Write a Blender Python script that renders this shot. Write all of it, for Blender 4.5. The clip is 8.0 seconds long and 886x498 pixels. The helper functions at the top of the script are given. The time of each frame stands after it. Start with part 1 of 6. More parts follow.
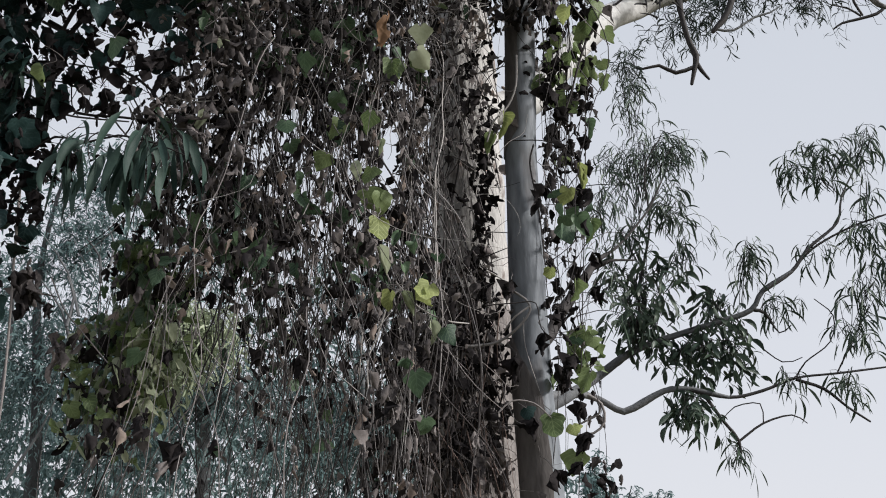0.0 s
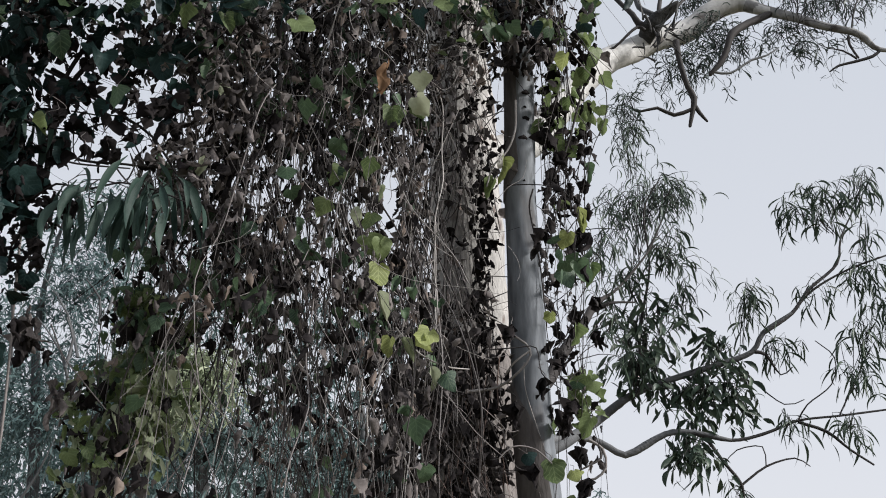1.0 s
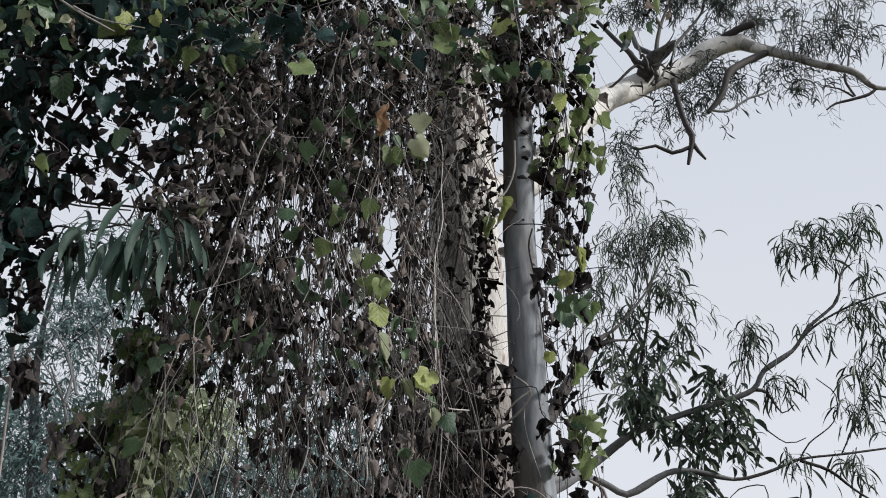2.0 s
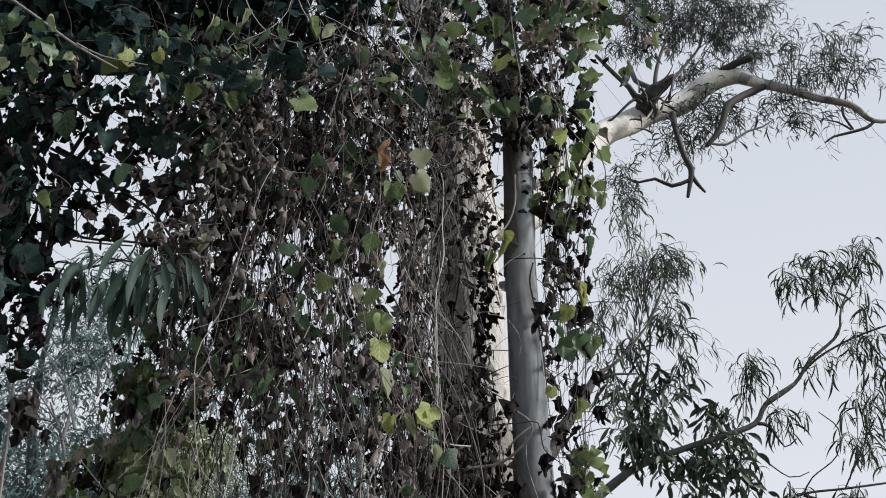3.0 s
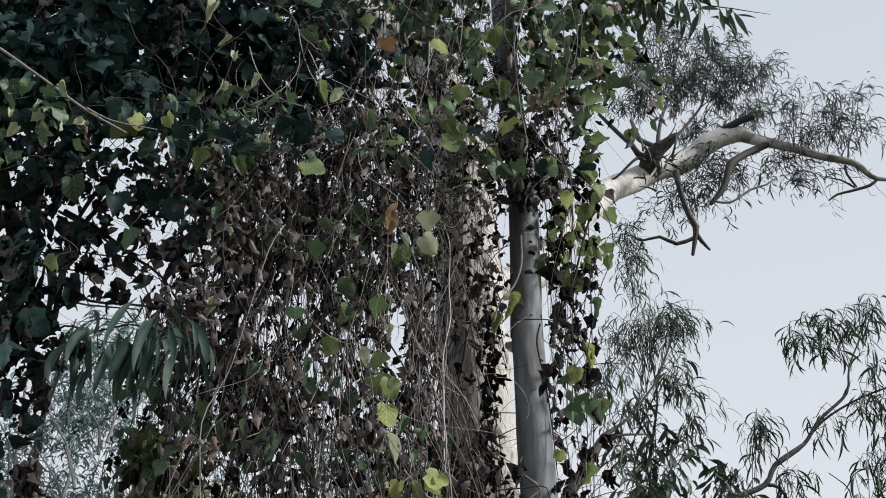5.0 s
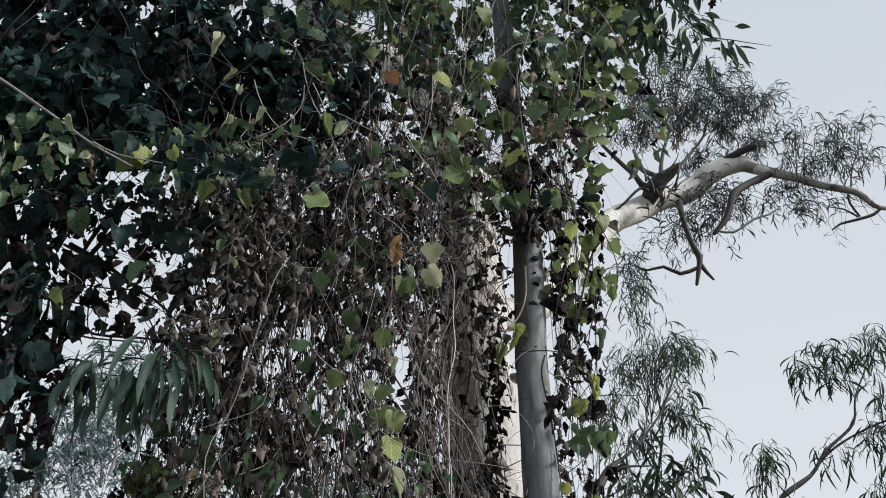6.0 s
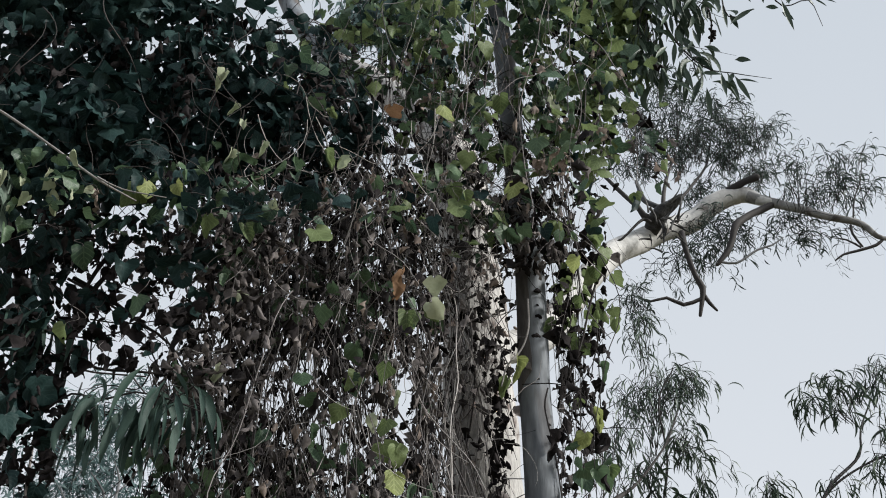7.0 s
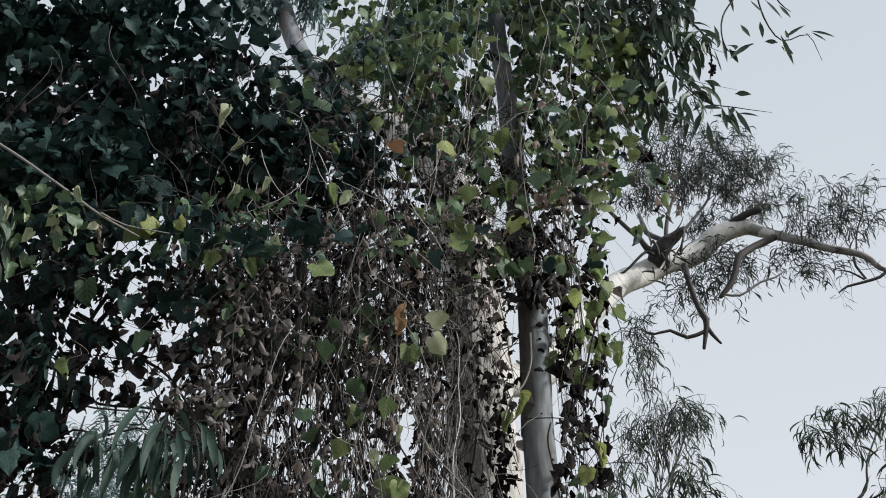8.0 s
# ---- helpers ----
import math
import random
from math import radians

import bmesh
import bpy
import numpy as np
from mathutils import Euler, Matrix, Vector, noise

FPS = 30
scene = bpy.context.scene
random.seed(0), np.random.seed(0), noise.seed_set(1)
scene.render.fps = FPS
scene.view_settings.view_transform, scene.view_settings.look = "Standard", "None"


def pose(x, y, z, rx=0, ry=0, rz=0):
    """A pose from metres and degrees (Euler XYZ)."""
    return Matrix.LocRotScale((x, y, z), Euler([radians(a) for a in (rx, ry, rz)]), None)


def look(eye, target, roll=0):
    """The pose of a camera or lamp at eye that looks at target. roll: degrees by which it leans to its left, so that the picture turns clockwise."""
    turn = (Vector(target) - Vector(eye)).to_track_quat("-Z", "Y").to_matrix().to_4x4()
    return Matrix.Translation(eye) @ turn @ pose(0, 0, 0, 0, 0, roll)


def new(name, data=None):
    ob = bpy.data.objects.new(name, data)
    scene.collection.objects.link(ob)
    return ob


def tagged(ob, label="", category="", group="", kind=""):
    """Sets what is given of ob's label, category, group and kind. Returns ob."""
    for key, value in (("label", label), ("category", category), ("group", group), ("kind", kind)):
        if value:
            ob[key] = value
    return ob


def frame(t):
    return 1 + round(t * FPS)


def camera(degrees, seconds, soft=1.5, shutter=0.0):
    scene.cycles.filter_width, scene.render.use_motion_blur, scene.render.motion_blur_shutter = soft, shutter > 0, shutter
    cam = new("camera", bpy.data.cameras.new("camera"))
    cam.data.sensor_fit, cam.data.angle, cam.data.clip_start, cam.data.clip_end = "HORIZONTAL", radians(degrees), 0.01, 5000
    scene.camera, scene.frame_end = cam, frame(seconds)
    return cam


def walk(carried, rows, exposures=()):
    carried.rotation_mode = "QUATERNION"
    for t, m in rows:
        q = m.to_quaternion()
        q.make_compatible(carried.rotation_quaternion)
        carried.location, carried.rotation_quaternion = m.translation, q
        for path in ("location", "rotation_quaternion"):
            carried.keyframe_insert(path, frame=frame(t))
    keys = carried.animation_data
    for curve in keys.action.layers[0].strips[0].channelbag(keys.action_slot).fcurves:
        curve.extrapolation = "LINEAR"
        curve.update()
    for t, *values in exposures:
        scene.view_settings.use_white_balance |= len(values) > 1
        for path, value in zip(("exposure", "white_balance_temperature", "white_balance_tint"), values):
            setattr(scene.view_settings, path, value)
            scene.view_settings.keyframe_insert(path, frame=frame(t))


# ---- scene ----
cam = camera(48.68, 8.0, soft=1.0)
walk(cam, [
    (0.0, pose(0.000, 0.000, 1.600, 107.00, 0.00, -0.00)),
    (0.5, pose(-0.001, -0.005, 1.615, 108.12, 0.08, 0.02)),
    (1.0, pose(0.001, -0.012, 1.628, 109.20, 0.10, 0.04)),
    (1.5, pose(0.005, -0.022, 1.640, 110.21, 0.13, 0.07)),
    (3.0, pose(-0.005, -0.034, 1.661, 113.04, 0.32, 0.08)),
    (3.5, pose(-0.007, -0.036, 1.667, 113.85, 0.32, 0.10)),
    (4.0, pose(-0.013, -0.037, 1.676, 114.64, 0.36, 0.13)),
    (4.5, pose(-0.020, -0.039, 1.689, 115.37, 0.33, 0.15)),
    (6.0, pose(-0.031, -0.048, 1.708, 117.85, 0.40, 0.44)),
    (6.5, pose(-0.028, -0.055, 1.711, 118.72, 0.42, 0.57)),
    (7.0, pose(-0.026, -0.063, 1.715, 119.60, 0.43, 0.70)),
    (7.5, pose(-0.019, -0.071, 1.716, 120.51, 0.42, 0.84)),
    (8.0, pose(-0.016, -0.078, 1.721, 121.44, 0.43, 0.99)),
], exposures=[(0.0, 0.0, 6380, 10), (3.0, 0.06, 6390, 9), (8.0, 0.06, 6400, 7)])

# ---- sky and sun: a bright overcast afternoon ----
SUN_EL, SUN_AZ = radians(33), radians(103)
world = bpy.data.worlds.new("overcast_sky")
scene.world = world
world.use_nodes = True
wn, wl = world.node_tree.nodes, world.node_tree.links
wn.clear()
sky = wn.new("ShaderNodeTexSky")
sky.sky_type, sky.sun_disc, sky.sun_elevation, sky.sun_rotation = "NISHITA", False, SUN_EL, SUN_AZ
sky_bg = wn.new("ShaderNodeBackground")
sky_bg.inputs["Strength"].default_value = 0.05
cloud_bg = wn.new("ShaderNodeBackground")
geo = wn.new("ShaderNodeTexCoord")
split = wn.new("ShaderNodeSeparateXYZ")
ramp = wn.new("ShaderNodeValToRGB")
ramp.color_ramp.elements[0].position, ramp.color_ramp.elements[0].color = 0.0, (0.665, 0.672, 0.71, 1)
ramp.color_ramp.elements[1].position, ramp.color_ramp.elements[1].color = 0.9, (0.48, 0.52, 0.58, 1)
cloud_bg.inputs["Strength"].default_value = 1.22
both = wn.new("ShaderNodeMixShader")
both.inputs[0].default_value = 0.92
out = wn.new("ShaderNodeOutputWorld")
wl.new(geo.outputs["Generated"], split.inputs[0])
wl.new(split.outputs["Z"], ramp.inputs[0])
wl.new(ramp.outputs[0], cloud_bg.inputs["Color"])
wl.new(sky.outputs[0], sky_bg.inputs["Color"])
wl.new(sky_bg.outputs[0], both.inputs[1])
wl.new(cloud_bg.outputs[0], both.inputs[2])
wl.new(both.outputs[0], out.inputs[0])
sun_data = bpy.data.lights.new("sun", "SUN")
sun_data.energy, sun_data.angle, sun_data.color = 5.0, radians(10), (1.0, 0.965, 0.91)
sun = new("sun", sun_data)
sun.matrix_world = look((10, 1.7, 8.1), (0, 4, 1.5))


# ---- materials ----
def material(name, low, high, rough=0.6, translucent=0.0, scale=18.0, bump=0.2, spots=None, spec=0.3, stretch=(1, 1, 1), veins=0.0, gain=0.0):
    """Two base colours mixed by fine and coarse grain and, without a gain, by a shift of each piece; optional spots of a third colour, optional veins."""
    m = bpy.data.materials.new(name)
    m.use_nodes = True
    n, l = m.node_tree.nodes, m.node_tree.links
    bsdf, surface = n["Principled BSDF"], n["Material Output"]
    co = n.new("ShaderNodeTexCoord")
    mp = n.new("ShaderNodeMapping")
    mp.inputs["Scale"].default_value = stretch
    l.new(co.outputs["Object"], mp.inputs[0])
    fine, coarse = n.new("ShaderNodeTexNoise"), n.new("ShaderNodeTexNoise")
    fine.inputs["Scale"].default_value, fine.inputs["Detail"].default_value = scale * 5, 4
    coarse.inputs["Scale"].default_value, coarse.inputs["Detail"].default_value = scale * 0.5, 3
    for t in (fine, coarse):
        l.new(mp.outputs[0], t.inputs["Vector"])
    ob, isl = n.new("ShaderNodeObjectInfo"), n.new("ShaderNodeNewGeometry")
    add = n.new("ShaderNodeMath")
    add.operation = "ADD"
    l.new(ob.outputs["Random"], add.inputs[0])
    l.new(isl.outputs["Random Per Island"], add.inputs[1])
    fr = n.new("ShaderNodeMath")
    fr.operation = "FRACT"
    l.new(add.outputs[0], fr.inputs[0])
    a = n.new("ShaderNodeMath")
    a.operation = "MULTIPLY_ADD"
    l.new(fine.outputs["Fac"], a.inputs[0])
    a.inputs[1].default_value, a.inputs[2].default_value = (0.7 * gain, -0.35 * gain) if gain else (0.7, -0.1)
    b = n.new("ShaderNodeMath")
    b.operation = "MULTIPLY_ADD"
    l.new(coarse.outputs["Fac"], b.inputs[0])
    b.inputs[1].default_value = 0.8 * (gain or 1.0)
    l.new(a.outputs[0], b.inputs[2])
    c = n.new("ShaderNodeMath")
    c.operation = "MULTIPLY_ADD"
    l.new(fr.outputs[0], c.inputs[0])
    c.inputs[1].default_value = 0.0 if gain else 0.9
    l.new(b.outputs[0], c.inputs[2])
    d = n.new("ShaderNodeMath")
    d.operation, d.use_clamp = "SUBTRACT", True
    l.new(c.outputs[0], d.inputs[0])
    d.inputs[1].default_value = 0.4 * gain - 0.5 if gain else 0.62
    mix = n.new("ShaderNodeMix")
    mix.data_type = "RGBA"
    mix.inputs[6].default_value, mix.inputs[7].default_value = (*low, 1), (*high, 1)
    l.new(d.outputs[0], mix.inputs[0])
    colour = mix.outputs[2]
    if spots:
        sp = n.new("ShaderNodeTexNoise")
        sp.inputs["Scale"].default_value, sp.inputs["Detail"].default_value = spots[3], 5
        l.new(mp.outputs[0], sp.inputs["Vector"])
        rm = n.new("ShaderNodeValToRGB")
        rm.color_ramp.elements[0].position, rm.color_ramp.elements[1].position = spots[4], spots[4] + 0.1
        l.new(sp.outputs["Fac"], rm.inputs[0])
        mx = n.new("ShaderNodeMix")
        mx.data_type = "RGBA"
        l.new(rm.outputs[0], mx.inputs[0])
        l.new(colour, mx.inputs[6])
        mx.inputs[7].default_value = (*spots[:3], 1)
        colour = mx.outputs[2]
    if veins:
        at = n.new("ShaderNodeAttribute")
        at.attribute_name = "blade"
        sx = n.new("ShaderNodeSeparateXYZ")
        l.new(at.outputs["Vector"], sx.inputs[0])

        def calc(op, x, y=0.0, z=0.0):
            nd = n.new("ShaderNodeMath")
            nd.operation = op
            for k, value in enumerate((x, y, z)):
                if isinstance(value, (int, float)):
                    nd.inputs[k].default_value = value
                else:
                    l.new(value, nd.inputs[k])
            return nd.outputs[0]

        off = calc("ABSOLUTE", sx.outputs[0])
        rib = calc("SMOOTH_MIN", calc("MULTIPLY", off, 14.0), calc("MULTIPLY", calc("PINGPONG", calc("MULTIPLY_ADD", off, -0.42, sx.outputs[1]), 0.1), 32.0), 0.3)
        line = calc("MULTIPLY", calc("MULTIPLY", calc("SUBTRACT", 1.0, calc("MINIMUM", rib, 1.0)), sx.outputs[2]), veins)
        vm = n.new("ShaderNodeMix")
        vm.data_type = "RGBA"
        l.new(line, vm.inputs[0])
        l.new(colour, vm.inputs[6])
        vm.inputs[7].default_value = (*[min(1.0, v * 1.5 + 0.03) for v in high], 1)
        colour = vm.outputs[2]
    l.new(colour, bsdf.inputs["Base Color"])
    bsdf.inputs["Roughness"].default_value = rough
    bsdf.inputs["Specular IOR Level"].default_value = spec
    if bump:
        bp = n.new("ShaderNodeBump")
        bp.inputs["Strength"].default_value, bp.inputs["Distance"].default_value = bump, 0.01
        l.new(fine.outputs["Fac"], bp.inputs["Height"])
        l.new(bp.outputs[0], bsdf.inputs["Normal"])
    if translucent:
        tr = n.new("ShaderNodeBsdfTranslucent")
        l.new(colour, tr.inputs[0])
        ms = n.new("ShaderNodeMixShader")
        ms.inputs[0].default_value = translucent
        l.new(bsdf.outputs[0], ms.inputs[1])
        l.new(tr.outputs[0], ms.inputs[2])
        l.new(ms.outputs[0], surface.inputs[0])
    return m


M_VINE = material("vine_leaf_green", (0.032, 0.063, 0.042), (0.112, 0.172, 0.094), 0.45, 0.3, veins=0.35)
M_LIME = material("vine_leaf_lime", (0.085, 0.125, 0.050), (0.21, 0.265, 0.115), 0.5, 0.4, spots=(0.12, 0.09, 0.05, 50, 0.68), veins=0.35)
M_YELLOW = material("vine_leaf_yellow", (0.20, 0.235, 0.075), (0.35, 0.39, 0.15), 0.5, 0.4, spots=(0.16, 0.08, 0.03, 60, 0.66), veins=0.5)
M_PALE = material("vine_leaf_pale_underside", (0.28, 0.32, 0.20), (0.52, 0.55, 0.40), 0.6, 0.3)
# darker copy of the vine leaf green, with the shade among the leaves put in
M_SHADE_GREEN = material("vine_leaf_shade_green", (0.007, 0.019, 0.021), (0.026, 0.055, 0.052), 0.55, 0.15, spec=0.15, veins=0.3)
M_DEAD = material("dead_leaf_brown", (0.032, 0.028, 0.030), (0.262, 0.232, 0.226), 0.85, 0.2, spec=0.15)
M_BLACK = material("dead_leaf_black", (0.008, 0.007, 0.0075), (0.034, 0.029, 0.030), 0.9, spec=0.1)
M_TAN = material("dead_leaf_tan", (0.15, 0.115, 0.10), (0.34, 0.275, 0.24), 0.8, 0.25)
M_ORANGE = material("dead_leaf_orange", (0.19, 0.105, 0.06), (0.36, 0.22, 0.13), 0.8, 0.3)
M_STEM = material("vine_stem_brown", (0.060, 0.055, 0.057), (0.275, 0.248, 0.243), 0.8, 0, 30)
M_STEM_PALE = material("vine_stem_pale", (0.22, 0.205, 0.202), (0.44, 0.41, 0.395), 0.8, 0, 30)
M_FIBRE = material("dry_vine_fibre", (0.07, 0.050, 0.046), (0.27, 0.195, 0.17), 0.85, 0, 30)
M_STEM_DARK = material("vine_stem_dark", (0.013, 0.011, 0.012), (0.055, 0.047, 0.046), 0.8, 0, 30)
M_GUM = material("gum_leaf_green", (0.030, 0.050, 0.037), (0.072, 0.104, 0.070), 0.42, 0.15)
M_GUM_DULL = material("gum_leaf_dull", (0.036, 0.054, 0.047), (0.088, 0.118, 0.10), 0.5, 0.15)
M_GUM_DROOP = material("gum_leaf_blue_green", (0.018, 0.038, 0.033), (0.054, 0.090, 0.074), 0.5, 0.15, spec=0.2)
M_GUM_BLUE = material("gum_leaf_grey_green", (0.060, 0.088, 0.068), (0.14, 0.185, 0.145), 0.5, 0.15)
# blue-grey gum leaf, lightened further to put distance haze into the colour
M_GUM_HAZE = material("gum_leaf_far_haze", (0.066, 0.120, 0.122), (0.205, 0.285, 0.285), 0.55, 0.3, 6)
M_STUB = material("torn_dark_bark", (0.02, 0.02, 0.021), (0.17, 0.166, 0.168), 0.85, 0, 10, 0.9, (0.03, 0.028, 0.028, 22, 0.5))
# paler, yellower gum leaf for chosen sprays and the mound's drooping leaves
M_GUM_LIGHT = material("gum_leaf_pale", (0.22, 0.27, 0.17), (0.42, 0.46, 0.32), 0.5, 0.3, 6)
M_TWIG = material("gum_twig", (0.015, 0.013, 0.013), (0.048, 0.042, 0.042), 0.75, 0, 30)
M_BARK_BLUE = material("gum_bark_blue_grey", (0.070, 0.077, 0.090), (0.250, 0.266, 0.292), 0.7, 0, 6, 0.35, (0.115, 0.098, 0.092, 5, 0.56), stretch=(1, 1, 0.25), gain=2.2)
# bark colour darkened to stand for the slender trunk's shaded side
M_BARK_SHADE = material("gum_bark_shade_brown", (0.060, 0.053, 0.052), (0.165, 0.15, 0.147), 0.85, 0, 8, 0.6, stretch=(1, 1, 0.3), gain=1.8)
M_BARK_ROUGH = material("gum_bark_flaky_shaded", (0.10, 0.088, 0.084), (0.30, 0.272, 0.262), 0.9, 0, 14, 1.0, (0.06, 0.05, 0.046, 30, 0.6), stretch=(1, 1, 0.35), gain=1.8)
M_BARK_PALE = material("gum_bark_cream", (0.27, 0.258, 0.25), (0.60, 0.575, 0.555), 0.8, 0, 9, 0.9, (0.17, 0.135, 0.122, 12, 0.57), stretch=(1, 1, 0.5), gain=1.6)
M_LIMB = material("gum_limb_pale_grey", (0.33, 0.32, 0.31), (0.62, 0.605, 0.59), 0.7, 0, 6, 0.4, (0.15, 0.13, 0.12, 6, 0.6), gain=1.8)
M_LIMB_MID = material("gum_limb_mid_grey", (0.12, 0.118, 0.118), (0.33, 0.322, 0.318), 0.75, 0, 8, 0.5, (0.11, 0.10, 0.095, 9, 0.52), gain=1.8)
M_DUSK = material("gum_branch_dark", (0.035, 0.032, 0.034), (0.10, 0.093, 0.095), 0.75, 0, 12, 0.5)
M_LIMB_GREY = material("gum_branch_grey", (0.068, 0.070, 0.075), (0.180, 0.182, 0.190), 0.75, 0, 10, 0.6)
M_GROUND = material("dry_grass_ground", (0.08, 0.075, 0.04), (0.20, 0.17, 0.10), 0.95, 0, 1.5, 0.6)
M_ROOF = material("grey_metal_roof", (0.30, 0.31, 0.33), (0.42, 0.43, 0.45), 0.5, 0, 2)

# ---- mesh tools ----
rng = np.random.default_rng(7)


def mesh_of(name, verts, faces, mat, smooth=True, blade=None):
    """A mesh from an array of corners and an array of faces with one count of sides."""
    me = bpy.data.meshes.new(name)
    verts, faces = np.asarray(verts, float), np.asarray(faces, int)
    k = faces.shape[1]
    me.vertices.add(len(verts))
    me.vertices.foreach_set("co", verts.ravel())
    me.loops.add(faces.size)
    me.loops.foreach_set("vertex_index", faces.ravel())
    me.polygons.add(len(faces))
    me.polygons.foreach_set("loop_start", np.arange(0, faces.size, k))
    me.polygons.foreach_set("use_smooth", np.full(len(faces), smooth))
    me.materials.append(mat)
    if blade is not None:
        me.attributes.new("blade", "FLOAT_VECTOR", "POINT").data.foreach_set("vector", np.asarray(blade, float).ravel())
    me.update(calc_edges=True)
    return me


def thing(name, at, label, category, group="", kind=""):
    ob = new(name)
    ob.location = at
    ob.empty_display_size = 0.1
    return tagged(ob, label, category, group, kind)


def part(name, me, parent, label="", kind="", m=None):
    """Links a mesh in world coordinates under a thing, or under a part at the world's origin of its thing."""
    ob = new(name, me)
    ob.parent = parent
    base = Vector(parent.location) if parent.parent is None else Vector(parent.parent.location) + Vector(parent.location)
    ob.matrix_basis = Matrix.Translation(-base) @ (m if m is not None else Matrix.Identity(4))
    return tagged(ob, label, "", "", kind)


def smooth_line(points, step=0.05):
    """A curve through the points (any number of columns), at even steps."""
    p = np.array(points, float)
    q = np.vstack([2 * p[0] - p[1], p, 2 * p[-1] - p[-2]])
    rows = []
    for i in range(1, len(q) - 2):
        a, b, c, d = q[i - 1:i + 3]
        n = max(2, int(np.linalg.norm((c - b)[:3]) / step))
        t = np.linspace(0, 1, n, endpoint=False)[:, None]
        rows.append(0.5 * (2 * b + (c - a) * t + (2 * a - 5 * b + 4 * c - d) * t * t + (3 * b - a - 3 * c + d) * t ** 3))
    return np.vstack(rows + [p[-1:]])


def tube(line, radii, sides=5, rough=0.0):
    """Corners and faces (triangles' pairs as quads) of a tube along a line."""
    line, radii = np.asarray(line, float), np.asarray(radii, float)
    n = len(line)
    tan = np.gradient(line, axis=0)
    tan /= np.linalg.norm(tan, axis=1)[:, None] + 1e-9
    ref = np.where(np.abs(tan[:, 2:3]) > 0.9, np.array([[0.0, 1.0, 0.0]]), np.array([[0.0, 0.0, 1.0]]))
    if np.ptp(ref[:, 2]) > 0:
        ref = np.tile(np.array([[0.31, 0.95, 0.05]]), (n, 1))
    s = np.cross(tan, ref)
    s /= np.linalg.norm(s, axis=1)[:, None] + 1e-9
    r = np.cross(s, tan)
    ang = np.linspace(0, 2 * np.pi, sides, endpoint=False)
    rad = radii[:, None] * np.ones(sides)
    if rough:
        for i in range(n):
            for j in range(sides):
                v = Vector((line[i, 0] + math.cos(ang[j]) * 0.2, line[i, 1] + math.sin(ang[j]) * 0.2, line[i, 2] * 0.8)) * 4.0
                rad[i, j] *= 1 + rough * noise.noise(v) + rough * 0.5 * noise.noise(v * 3.3)
    ring = line[:, None, :] + rad[:, :, None] * (np.cos(ang)[None, :, None] * s[:, None, :] + np.sin(ang)[None, :, None] * r[:, None, :])
    i, j = np.meshgrid(np.arange(n - 1), np.arange(sides), indexing="ij")
    k = (j + 1) % sides
    f = np.stack([i * sides + j, i * sides + k, (i + 1) * sides + k, (i + 1) * sides + j], -1).reshape(-1, 4)
    tip = np.vstack([ring.reshape(-1, 3)])
    return tip, f


class Bundle:
    """Collects pieces with one count of sides into one mesh."""

    def __init__(self):
        self.v, self.f, self.n = [], [], 0

    def add(self, v, f):
        self.v.append(v)
        self.f.append(f + self.n)
        self.n += len(v)

    def mesh(self, name, mat, blade=None):
        return mesh_of(name, np.vstack(self.v), np.vstack(self.f), mat, True, blade)


def limb(name, points, mat, parent, sides=14, rough=0.06, label="", step=0.05):
    """A tapered branch through points of (x, y, z, radius)."""
    p = smooth_line(points, step)
    end = p[-1, :3] - p[-2, :3]
    end /= np.linalg.norm(end)
    tip = [(*(p[-1, :3] + end * p[-1, 3] * k), p[-1, 3] * w) for k, w in ((0.5, 0.8), (0.8, 0.45), (0.9, 0.05))]
    p = np.vstack([p, tip])
    v, f = tube(p[:, :3], np.maximum(p[:, 3], 0.0004), sides, rough)
    return part(name, mesh_of(name, v, f, mat), parent, label)


# ---- leaf shapes: stalk at the origin, hanging down -z, face towards -y, one unit long ----
STATIONS = np.array([-0.16, -0.09, 0.02, 0.14, 0.28, 0.43, 0.58, 0.72, 0.84, 0.94, 1.0])


